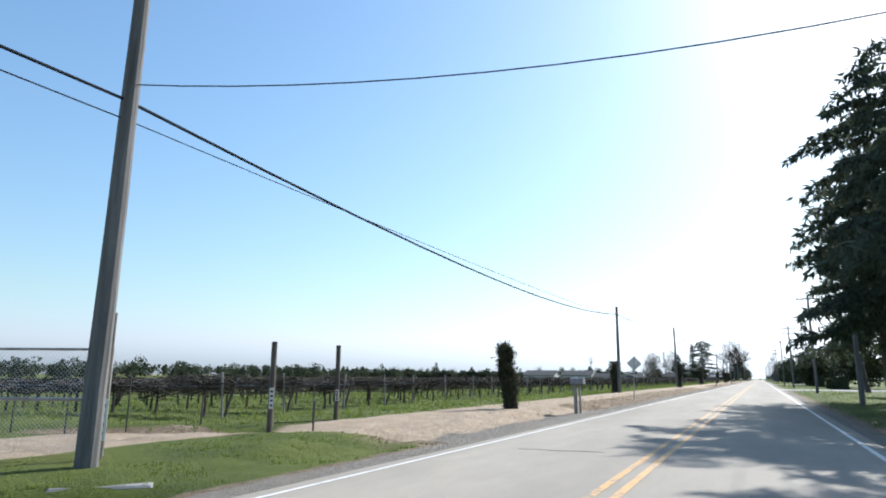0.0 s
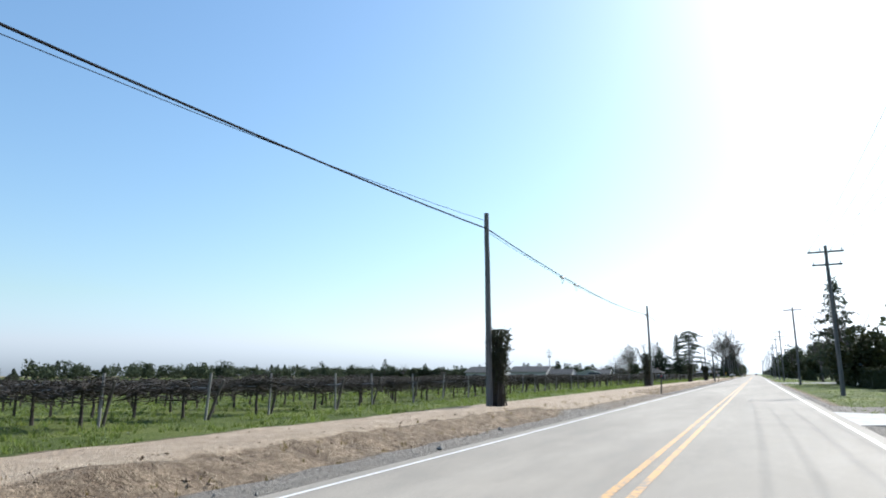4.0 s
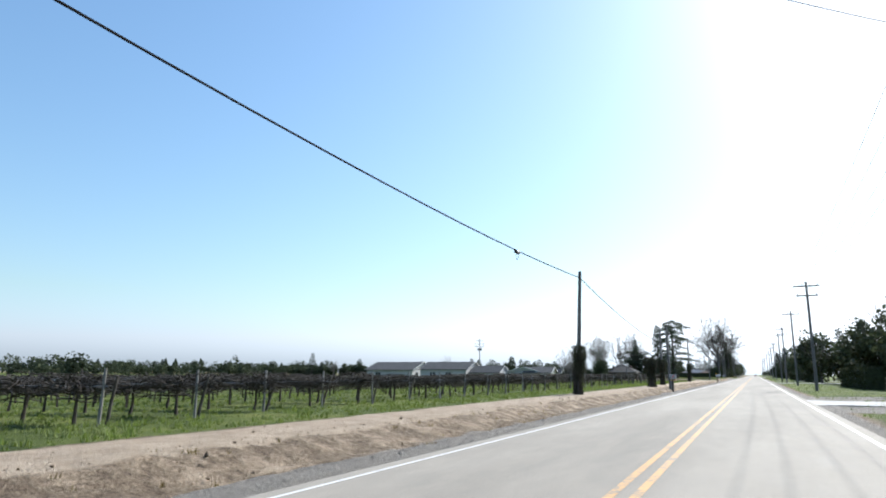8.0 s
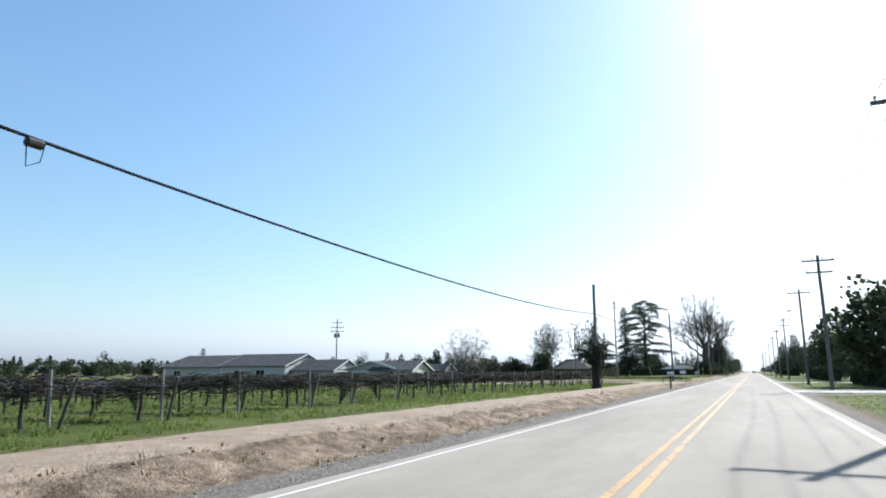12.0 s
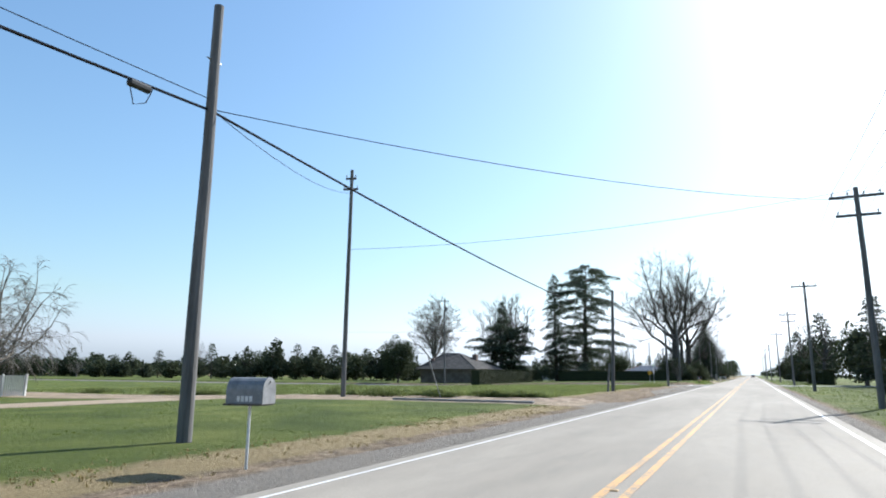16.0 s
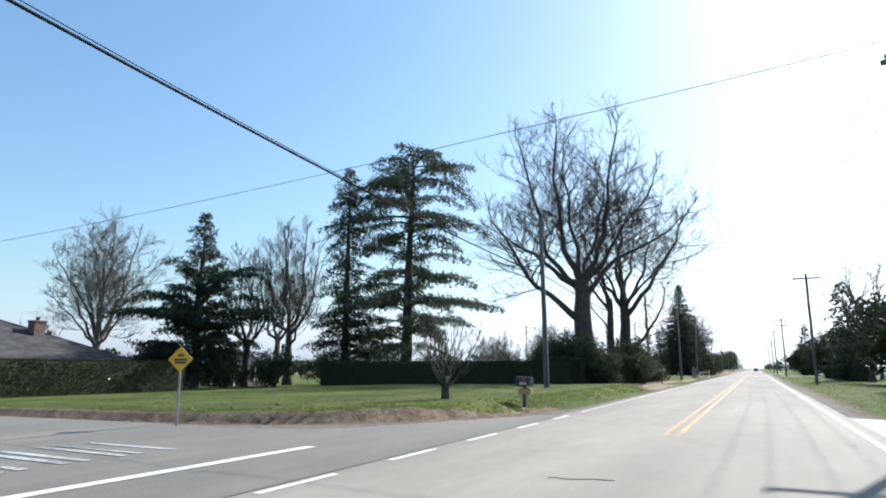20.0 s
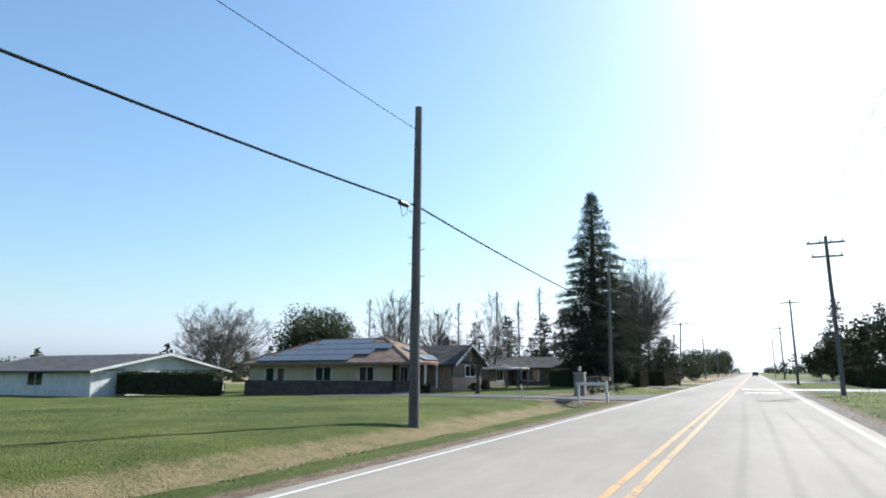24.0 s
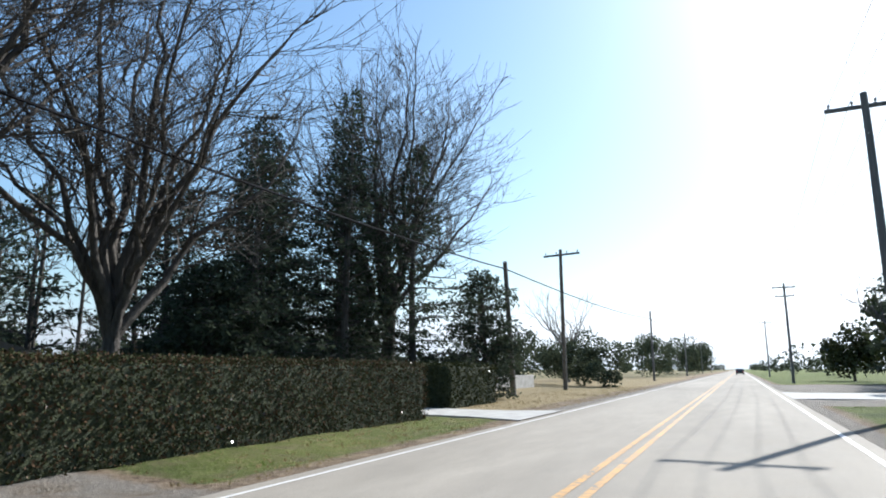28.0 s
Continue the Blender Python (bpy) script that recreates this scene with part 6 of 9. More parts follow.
limbed_tree("bare_tree", -44.0, 437.5, 35, "leafless pollarded tree with upright limbs", 4.8, 0.40, [(4.2, 10, 2.6, 11.0, 0.2, 0.8), (4.6, 120, 2.0, 12.4, 0.22, 0.8), (4.4, 190, 2.8, 11.4, 0.2, 0.85), (4.6, 260, 1.6, 12.6, 0.2, 0.8), (3.4, 330, 3.2, 9.0, 0.16, 0.8)], up=0.3, sub_len=0.8, twig_r=0.013, subs=1.2, levels=4)
limbed_tree("bare_tree", -48.2, 449.0, 36, "leafless pollarded tree with upright limbs", 6.6, 0.48, [(6.0, 0, 3.6, 15.0, 0.24, 0.85), (6.4, 75, 2.2, 18.0, 0.26, 0.8), (6.2, 150, 2.0, 17.6, 0.24, 0.75), (6.2, 200, 3.4, 15.0, 0.22, 0.85), (6.4, 290, 1.6, 17.8, 0.26, 0.8), (4.5, 330, 3.8, 11.5, 0.18, 0.85)], up=0.3, sub_len=0.8, twig_r=0.013, subs=1.2, levels=4)
limbed_tree("bare_tree", -55.0, 455.0, 37, "leafless pollarded tree with upright limbs", 6.0, 0.44, [(5.6, 20, 3.2, 15.5, 0.22, 0.85), (5.8, 110, 1.8, 17.0, 0.24, 0.8), (5.6, 180, 3.4, 15.0, 0.22, 0.85), (5.8, 260, 1.8, 16.6, 0.22, 0.8), (4.6, 310, 3.0, 12.0, 0.16, 0.8)], up=0.3, sub_len=0.8, twig_r=0.013, subs=1.2, levels=4)
limbed_tree("great_bare_tree", -12.1, 446.2, 41, "huge leafless tree with spreading limbs", 9.4, 0.92, [(5.6, 181, 8.6, 15.5, 0.36, 0.62), (8.2, 172, 8.8, 15.0, 0.30, 0.45), (9.0, 186, 4.8, 22.5, 0.34, 0.95), (9.6, 205, 2.0, 24.0, 0.38, 0.8), (9.4, 8, 3.6, 23.0, 0.36, 0.8), (7.4, 350, 8.0, 12.8, 0.34, 0.3), (9.0, 12, 6.6, 18.4, 0.28, 0.6), (9.2, 78, 5.2, 20.5, 0.28, 0.7), (9.2, 268, 4.6, 20.0, 0.26, 0.7), (8.6, 128, 6.0, 17.0, 0.24, 0.6)], subs=1.25, twig_r=0.010, flare=1.35, levels=4, inner=0.38)
limbed_tree("great_bare_tree", -10.9, 460.6, 43, "large leafless tree with crooked limbs", 8.6, 0.66, [(7.0, 2, 7.4, 18.0, 0.30, 0.6), (8.0, 178, 5.0, 18.2, 0.28, 0.65), (8.4, 100, 1.4, 23.0, 0.36, 0.6), (8.2, 20, 5.4, 14.6, 0.22, 0.5), (3.2, 355, 4.2, 8.8, 0.27, 0.7), (8.4, 268, 3.6, 19.5, 0.26, 0.7), (8.2, 80, 4.6, 20.0, 0.26, 0.7), (7.6, 320, 6.0, 16.5, 0.22, 0.5), (7.4, 222, 4.6, 15.5, 0.20, 0.5)], subs=1.3, twig_r=0.010, levels=4, inner=0.38)
limbed_tree("great_bare_tree", -12.2, 458.6, 42, "leafless tree leaning beside a larger one", 8.9, 0.42, [(7.4, 180, 3.2, 15.5, 0.18, 0.6), (8.4, 140, 2.4, 17.5, 0.20, 0.6), (7.8, 240, 3.4, 14.0, 0.16, 0.55), (5.4, 200, 3.0, 9.5, 0.12, 0.5)], subs=1.3, twig_r=0.012, lean=(0.1, 0.2))
limbed_tree("bare_shrub", -14.2, 450.6, 47, "thin leafless shrub between evergreens", 0.8, 0.10, dome_limbs(47, 9, 0.7, 2.6, 5.2, 0.05, 0.5, 0.4), subs=1.2, twig_r=0.009, category="bush")
leafy_tree("round_tree", -53.9, 405.6, 44, 7.6, 6.4, "round dark evergreen tree beside a house", "shrub", 16000, 0.16, 0.25, 0.04, lumps=50)
limbed_tree("willow_tree", -47.5, 335.0, 45, "leafless weeping willow with hanging twigs", 2.6, 0.42, dome_limbs(45, 15, 2.3, 5.6, 10.0, 0.14, 0.8, 0.35), "bark_pale", subs=1.3, up=0.05, droop=0.4, twig_r=0.013)
limbed_tree("small_fruit_tree", -8.45, 409.5, 46, "small pruned leafless tree with upright whips", 0.55, 0.13, dome_limbs(46, 12, 0.42, 1.5, 2.95, 0.036, 0.75, 0.62), "bark", levels=3, subs=1.5, sub_len=0.5, twig_r=0.006, up=0.35, flare=1.3)
for k, (x, y, w, h) in enumerate(((-36.5, 433.0, 4.4, 3.0), (-40.6, 431.4, 4.8, 3.6), (-47.0, 431.6, 4.6, 3.4), (-51.5, 448.0, 6.0, 4.0), (-45.0, 452.5, 6.5, 3.8), (-39.0, 455.0, 6.5, 4.2), (-33.0, 459.0, 6.5, 3.8), (-58.0, 446.0, 6.0, 4.4))):
    bush("understory_shrub", x, y, 140 + k, w, w * 0.8, h, "large dark evergreen shrub under the trees", "shrub", 4200, 0.13, 24)
# ------------------------------------------------------------------ trees by the brick house and the hedges
bough_tree("sequoia_tree", -11.3, 525.8, 51, 18.4, 4.0, "tall dense dark sequoia with a pointed top", "conifer", 210, 0.07, ((0, 0.25, 0.5, 0.72, 0.9, 1.0), (1.0, 1.0, 0.82, 0.5, 0.22, 0.05)), 0.10, 0.15, 6.2, 0.5, 0.16, ragged=0.3, hang=0.5, fluff=0.12)
limbed_tree("bare_tree", -9.5, 535.4, 52, "leafless tree with upright spreading branches behind a hedge's end", 3.9, 0.22, dome_limbs(52, 15, 3.7, 5.0, 11.6, 0.11, 0.42, 0.38), subs=1.9, twig_r=0.008, inner=0.25)
limbed_tree("bare_tree", -10.5, 540.3, 54, "leafless tree with low forking branches behind a hedge", 2.7, 0.21, dome_limbs(54, 16, 2.5, 5.6, 11.8, 0.12, 0.42, 0.36), subs=1.9, twig_r=0.008, inner=0.25)
limbed_tree("great_bare_tree", -13.2, 557.2, 53, "large leafless tree rising behind dark evergreens", 4.2, 0.36, dome_limbs(53, 20, 4.0, 6.6, 17.4, 0.15, 0.42, 0.36), subs=1.7, twig_r=0.010)
for k, (x, y, h, r) in enumerate(((-10.75, 555.05, 11.5, 2.3), (-12.3, 552.1, 13.3, 2.4), (-14.6, 549.4, 11.6, 2.3), (-16.8, 552.8, 12.2, 2.4), (-18.6, 548.8, 10.4, 2.2), (-15.2, 556.2, 12.0, 2.3), (-12.9, 547.6, 8.8, 2.1), (-21.6, 552.6, 10.2, 2.3), (-13.7, 553.6, 12.4, 2.3), (-16.0, 550.4, 11.6, 2.3), (-18.4, 555.8, 12.0, 2.3))):
    bough_tree("cypress_tree", x, y, 60 + k, h, r, "dark upright evergreen in a dense group behind a hedge", "conifer", 104, 0.02, ((0, 0.2, 0.5, 0.8, 1.0), (1.0, 1.05, 0.88, 0.5, 0.06)), 0.06, 0.24, 1.2, 0.18, 0.2, ragged=0.7, hang=0.3, fluff=0.10)
for k, (x, y, h, w) in enumerate(((-9.4, 559.6, 6.0, 4.4), (-13.4, 546.0, 4.6, 4.0))):
    bough_tree("evergreen_tree", x, y, 70 + k, h, w * 0.48, "broad dark evergreen behind a hedge", "conifer", 90, 0.02, ((0, 0.2, 0.6, 0.9, 1.0), (0.95, 1.05, 0.9, 0.5, 0.2)), 0.05, 0.25, 2.0, 0.16, 0.3, ragged=0.45, hang=0.3, fluff=0.10)
for k, (x, y, h) in enumerate(((-22.5, 546.0, 8.6), (-25.5, 541.5, 8.0), (-28.0, 548.0, 9.0), (-24.0, 552.0, 9.4), (-31.0, 544.0, 8.2))):
    bough_tree("thin_conifer", x, y, 75 + k, h, 1.9, "thin half-bare conifer behind a hedge", "conifer", 60, 0.08, ((0, 0.3, 0.7, 1.0), (0.9, 1.0, 0.7, 0.08)), 0.0, 0.34, 0.55, 0.14, 0.3, ragged=0.5, hang=0.1)
for k in range(11):      # a thin row behind the roofs
    rk = random.Random(80 + k)
    hk = 10.2 + (k * 37 % 5) * 0.8
    limbed_tree("slender_tree", -64 + 4.4 * k + (k % 3), 549 + 2.0 * (k % 4), 80 + k, "thin upright half-bare tree in a row behind roofs", hk, 0.11, [(hk * (0.2 + 0.76 * j / 19), j * 137.5, rk.uniform(0.5, 1.15) * (1.25 - j / 19), hk * (0.2 + 0.76 * j / 19) + rk.uniform(0.1, 0.9), 0.03, 0.5) for j in range(20)], "bark", levels=2, subs=0.6, sub_len=0.6, twig_r=0.016, flare=1.2)
limbed_tree("bare_tree", -47.0, 551.0, 91, "leafless tree behind a low roof", 3.0, 0.3, dome_limbs(91, 12, 2.8, 5.2, 14.2, 0.15, 0.5, 0.3), "bark", subs=1.5, twig_r=0.013)
limbed_tree("bare_tree", -41.5, 553.0, 96, "leafless tree behind a low roof", 3.0, 0.3, dome_limbs(96, 10, 2.8, 4.6, 11.8, 0.15, 0.5, 0.3), "bark", subs=1.5, twig_r=0.013)
limbed_tree("bare_tree", -23.5, 531.0, 92, "young leafless tree with upright branches", 1.8, 0.14, dome_limbs(92, 9, 1.6, 2.6, 9.3, 0.07, 0.6, 0.3), "bark_pale", subs=1.0, up=0.3, twig_r=0.012)
limbed_tree("bare_tree", -48.0, 516.5, 93, "leafless spreading tree behind a house", 2.0, 0.28, dome_limbs(93, 16, 1.8, 5.6, 8.2, 0.12, 0.55, 0.25), "bark_pale", subs=1.7, twig_r=0.011, levels=4)
leafy_tree("round_tree", -37.4, 518.4, 94, 8.2, 8.6, "rounded dense evergreen tree behind a house", "shrub", 21000, 0.145, 0.3, 0.16, lumps=60)
bare_tree("small_fruit_tree", -14.6, 505.2, 95, 3.6, "small dark leafless tree before a porch", "bark", width=3.2, trunk_r=0.13, fork=1.2, leaders=5, spread=1.3, levels=4, min_r=0.008)
# trees on the east side, whose shade lies over the road
for k, (x, y, h, r) in enumerate(((8.3, 34.0, 17.5, 6.0), (8.8, 46.5, 16.5, 5.6), (9.6, 22.5, 15.5, 5.2))):
    bough_tree("cedar_tree", x, y, 120 + k, h, r, "dark cedar with drooping boughs over the verge", "cedar", 60, 0.2, ((0, 0.15, 0.4, 0.6, 0.8, 0.93, 1.0), (0.75, 1.05, 0.95, 0.85, 0.6, 0.35, 0.12)), 0.3, 0.44, 1.6, 0.4, 0.08, ragged=0.4, hang=0.9)


# ------------------------------------------------------------------ houses
def slab_quad(s, a, b, c, d, t):
    """A sheet of thickness t below four corners."""
    q = [Vector(p) for p in (a, b, c, d)]
    low = [p - Vector((0, 0, t)) for p in q]
    s.add(q + low, [(0, 1, 2, 3), (7, 6, 5, 4), (0, 4, 5, 1), (1, 5, 6, 2), (2, 6, 7, 3), (3, 7, 4, 0)])


def wall_run(th, name, p, q, z0, z1, holes, mat, thick=0.18, trim="white_paint"):
    """A wall from p to q (seen from its right hand side), with windows and doors set into its openings.
    holes: (start, end, sill, head, kind) in metres along the wall."""
    p, q = Vector((*p, 0)), Vector((*q, 0))
    L = (q - p).length
    d = (q - p).normalized()
    n = Vector((d.y, -d.x, 0))
    m = Matrix(((d.x, -n.x, 0, p.x), (d.y, -n.y, 0, p.y), (0, 0, 1, 0), (0, 0, 0, 1)))
    s = Shape()
    xe = sorted({0.0, L} | {h[0] for h in holes} | {h[1] for h in holes})
    zc = sorted({z0, z1} | {max(z0, h[2]) for h in holes} | {min(z1, h[3]) for h in holes})
    solid = {}
    for i in range(len(xe) - 1):
        for j in range(len(zc) - 1):
            cx, cz = (xe[i] + xe[i + 1]) / 2, (zc[j] + zc[j + 1]) / 2
            solid[i, j] = not any(h[0] < cx < h[1] and h[2] < cz < h[3] for h in holes)
    idx = {}

    def vid(i, j, k):
        if (i, j, k) not in idx:
            idx[i, j, k] = len(idx)
            s.v.append((xe[i], (0, thick)[k], zc[j]))
        return idx[i, j, k]

    for (i, j), ok in solid.items():
        if not ok:
            continue
        s.f.append((vid(i, j, 0), vid(i + 1, j, 0), vid(i + 1, j + 1, 0), vid(i, j + 1, 0)))
        s.f.append((vid(i, j + 1, 1), vid(i + 1, j + 1, 1), vid(i + 1, j, 1), vid(i, j, 1)))
        for (di, dj), (p0, p1) in (((-1, 0), ((0, 1), (0, 0))), ((1, 0), ((1, 0), (1, 1))), ((0, -1), ((0, 0), (1, 0))), ((0, 1), ((1, 1), (0, 1)))):
            if not solid.get((i + di, j + dj), False):
                a_, b_ = (i + p0[0], j + p0[1]), (i + p1[0], j + p1[1])
                s.f.append((vid(*b_, 0), vid(*a_, 0), vid(*a_, 1), vid(*b_, 1)))
    s.moved(m)
    wob = part(name, s, M[mat], th)
    me = wob.data
    uv = me.uv_layers.new(name="UVMap")
    co = np.array([v.co[:] for v in me.vertices])
    li = np.empty(len(me.loops), dtype=np.int32)
    me.loops.foreach_get("vertex_index", li)
    c = co[li]
    u = c @ np.array(d[:])
    uv.data.foreach_set("uv", np.stack([u, c[:, 2]], 1).ravel())
    for a, b, lo, hi, kind in holes:
        f = Shape()
        w = 0.06
        f.box(a - w, a + 0.02, -0.025, 0.06, lo - w, hi + w)
        f.box(b - 0.02, b + w, -0.025, 0.06, lo - w, hi + w)
        f.box(a + 0.02, b - 0.02, -0.025, 0.06, hi - 0.02, hi + w)
        if kind != "door":
            f.box(a + 0.02, b - 0.02, -0.025, 0.06, lo - w, lo + 0.02)
        win = part("door" if kind == "door" else "window", f.moved(m), M[trim], th)
        g = Shape()
        if kind == "door":
            g.box(a + 0.02, b - 0.02, 0.05, 0.09, lo, hi - 0.02)
            part("door_leaf", g.moved(m), M["wall_dark"], win)
            k = Shape()
            k.tube([(b - 0.12, 0.05, lo + 1.0), (b - 0.12, -0.01, lo + 1.0)], [0.02, 0.03], 8)
            part("door_knob", k.moved(m), M["steel"], win)
        else:
            n_p = 2 if b - a > 0.9 else 1
            for i in range(n_p):
                x0, x1 = a + 0.02 + (b - a - 0.04) * i / n_p, a + 0.02 + (b - a - 0.04) * (i + 1) / n_p
                g = Shape()
                g.box(x0 + 0.03, x1 - 0.03, 0.045, 0.055, lo + 0.04, hi - 0.04)
                part("pane", g.moved(m), M["glass"], win)
                g = Shape()
                for bx in ((x0, x0 + 0.03), (x1 - 0.03, x1)):
                    g.box(*bx, 0.03, 0.07, lo + 0.02, hi - 0.02)
                g.box(x0 + 0.03, x1 - 0.03, 0.03, 0.07, lo + 0.02, lo + 0.04)
                g.box(x0 + 0.03, x1 - 0.03, 0.03, 0.07, hi - 0.04, hi - 0.02)
                part("sash", g.moved(m), M[trim], win)
    return wob


def gable_roof(th, x0, x1, y0, y1, ze, zr, along, mat, over=0.5, trim="white_paint", ends=(True, True), wall=None, wall_in=0.5):
    """Two sloping sheets, fascia boards, and the gable walls under them."""
    s = Shape()
    t = 0.14
    if along == "x":
        cy, hw = (y0 + y1) / 2, (y1 - y0) / 2
        drop = (zr - ze) / hw * over
        for sg in (-1, 1):
            a, b = (x0 - over, cy, zr), (x1 + over, cy, zr)
            c, d = (x1 + over, cy + sg * (hw + over), ze - drop), (x0 - over, cy + sg * (hw + over), ze - drop)
            slab_quad(s, *((a, b, c, d) if sg < 0 else (b, a, d, c)), t)
        boards = []
        for xx in (x0 - over - 0.03, x1 + over + 0.0):
            for sg in (-1, 1):
                boards.append(Shape().add([(xx, cy, zr + 0.015), (xx, cy + sg * (hw + over), ze - drop + 0.015), (xx, cy + sg * (hw + over), ze - drop - 0.18), (xx, cy, zr - 0.18),
                        (xx + 0.03, cy, zr + 0.015), (xx + 0.03, cy + sg * (hw + over), ze - drop + 0.015), (xx + 0.03, cy + sg * (hw + over), ze - drop - 0.18), (xx + 0.03, cy, zr - 0.18)],
                       [(0, 1, 2, 3), (7, 6, 5, 4), (0, 4, 5, 1), (1, 5, 6, 2), (2, 6, 7, 3), (3, 7, 4, 0)]))
        g = [Shape().prism([(y0, ze - 0.02), (y1, ze - 0.02), (cy, zr - 0.1)], xx, xx + 0.16, "x") for xx, e in ((x0, ends[0]), (x1 - 0.16, ends[1])) if e]
    else:
        cx, hw = (x0 + x1) / 2, (x1 - x0) / 2
        drop = (zr - ze) / hw * over
        for sg in (-1, 1):
            a, b = (cx, y0 - over, zr), (cx, y1 + over, zr)
            c, d = (cx + sg * (hw + over), y1 + over, ze - drop), (cx + sg * (hw + over), y0 - over, ze - drop)
            slab_quad(s, *((a, b, c, d) if sg > 0 else (b, a, d, c)), t)
        boards = []
        for yy in (y0 - over - 0.03, y1 + over):
            for sg in (-1, 1):
                boards.append(Shape().add([(cx, yy, zr + 0.015), (cx + sg * (hw + over), yy, ze - drop + 0.015), (cx + sg * (hw + over), yy, ze - drop - 0.18), (cx, yy, zr - 0.18),
                        (cx, yy + 0.03, zr + 0.015), (cx + sg * (hw + over), yy + 0.03, ze - drop + 0.015), (cx + sg * (hw + over), yy + 0.03, ze - drop - 0.18), (cx, yy + 0.03, zr - 0.18)],
                       [(0, 1, 2, 3), (7, 6, 5, 4), (0, 4, 5, 1), (1, 5, 6, 2), (2, 6, 7, 3), (3, 7, 4, 0)]))
        g = [Shape().prism([(x0, ze - 0.02), (x1, ze - 0.02), (cx, zr - 0.1)], yy, yy + 0.16, "y") for yy, e in ((y0, ends[0]), (y1 - 0.16, ends[1])) if e]
    roof = part("roof", s, M[mat], th)
    for bd in boards:
        part("fascia_board", bd, M[trim], roof)
    for q in g:
        part("gable_wall", q, M[wall or "siding"], th)
    return roof


def hip_roof(th, x0, x1, y0, y1, ze, zr, ridge, mat, over=0.5, trim="white_paint"):
    """A hip roof with a ridge between two points."""
    s = Shape()
    X0, X1, Y0, Y1 = x0 - over, x1 + over, y0 - over, y1 + over
    (rx0, ry0), (rx1, ry1) = ridge
    A, B, C, D = (X0, Y0, ze), (X1, Y0, ze), (X1, Y1, ze), (X0, Y1, ze)
    R0, R1 = (rx0, ry0, zr), (rx1, ry1, zr)
    if abs(rx1 - rx0) > abs(ry1 - ry0):
        faces = [(A, B, R1, R0), (C, D, R0, R1), (B, C, R1), (D, A, R0)]
    else:
        faces = [(B, C, R1, R0), (D, A, R0, R1), (A, B, R0), (C, D, R1)]
    for f in faces:
        n = len(f)
        s.add(list(f), [tuple(range(n))])
    s.add([A, B, C, D], [(3, 2, 1, 0)])
    roof = part("roof", s, M[mat], th)
    f2 = Shape()
    for a, b in ((A, B), (B, C), (C, D), (D, A)):
        a, b = Vector(a), Vector(b)
        d = (b - a).normalized()
        n = Vector((d.y, -d.x, 0)) * 0.03
        f2.add([a + Vector((0, 0, 0.02)), b + Vector((0, 0, 0.02)), b - Vector((0, 0, 0.16)), a - Vector((0, 0, 0.16)), a + n + Vector((0, 0, 0.02)), b + n + Vector((0, 0, 0.02)), b + n - Vector((0, 0, 0.16)), a + n - Vector((0, 0, 0.16))],
               [(3, 2, 1, 0), (4, 5, 6, 7), (0, 1, 5, 4), (2, 3, 7, 6), (1, 2, 6, 5), (3, 0, 4, 7)])
    part("fascia", f2, M[trim], roof)
    # hip and ridge caps
    for a, b in ((A, R0), (B, R0 if (rx0, ry0) == (rx1, ry1) else (R1 if abs(rx1 - rx0) > abs(ry1 - ry0) else R0)), (C, R1), (D, R0 if abs(rx1 - rx0) > abs(ry1 - ry0) else R1), (R0, R1)):
        if (Vector(a) - Vector(b)).length > 0.1:
            c = Shape()
            c.tube([a, b], 0.07, 5)
            part("ridge_cap", c, M[mat], roof)
    return roof


def chimney(th, x, y, z0, z1, w=0.8, d=0.6, mat="brick_far"):
    s = Shape()
    s.box(x - w / 2, x + w / 2, y - d / 2, y + d / 2, z0, z1 - 0.14)
    s.box(x - w / 2 - 0.05, x + w / 2 + 0.05, y - d / 2 - 0.05, y + d / 2 + 0.05, z1 - 0.14, z1, 0.02)
    c = part("chimney", s, M[mat], th)
    s = Shape()
    s.tube([(x, y, z1), (x, y, z1 + 0.22), (x, y, z1 + 0.22), (x, y, z1 + 0.26)], [0.12, 0.12, 0.2, 0.16], 8)
    part("chimney_cap", s, M["steel_dark"], c)


def porch_post(th, x, y, z0, z1, mat="white_paint", w=0.12):
    s = Shape()
    s.box(x - w / 2, x + w / 2, y - w / 2, y + w / 2, z0, z1, 0.01)
    s.box(x - w / 2 - 0.03, x + w / 2 + 0.03, y - w / 2 - 0.03, y + w / 2 + 0.03, z0, z0 + 0.12)
    s.box(x - w / 2 - 0.03, x + w / 2 + 0.03, y - w / 2 - 0.03, y + w / 2 + 0.03, z1 - 0.1, z1)
    part("porch_post", s, M[mat], th)


# grey ranch house behind the vineyard
GZ = -0.5
h1 = thing("house", "long grey ranch house with white trim and several gables", "house", 0, 0, 0)
wall_run(h1, "wall", (-48.6, 317.4), (-48.6, 334.0), GZ, 1.95, [(5.8, 6.8, GZ, 1.55, "door"), (7.4, 9.2, 0.4, 1.55, "win")], "siding")
wall_run(h1, "wall", (-58.0, 317.4), (-48.78, 317.4), GZ, 1.95, [(2.0, 3.6, 0.4, 1.5, "win")], "siding")
wall_run(h1, "wall", (-48.6, 334.0), (-58.0, 334.0), GZ, 1.95, [], "siding")
gable_roof(h1, -58.2, -48.4, 317.4, 334.0, 2.05, 3.35, "y", "roof_grey", 0.5, wall="siding")
wall_run(h1, "wall", (-46.4, 329.3), (-46.4, 333.4), GZ, 1.95, [(1.4, 2.7, 0.35, 1.6, "win")], "siding")
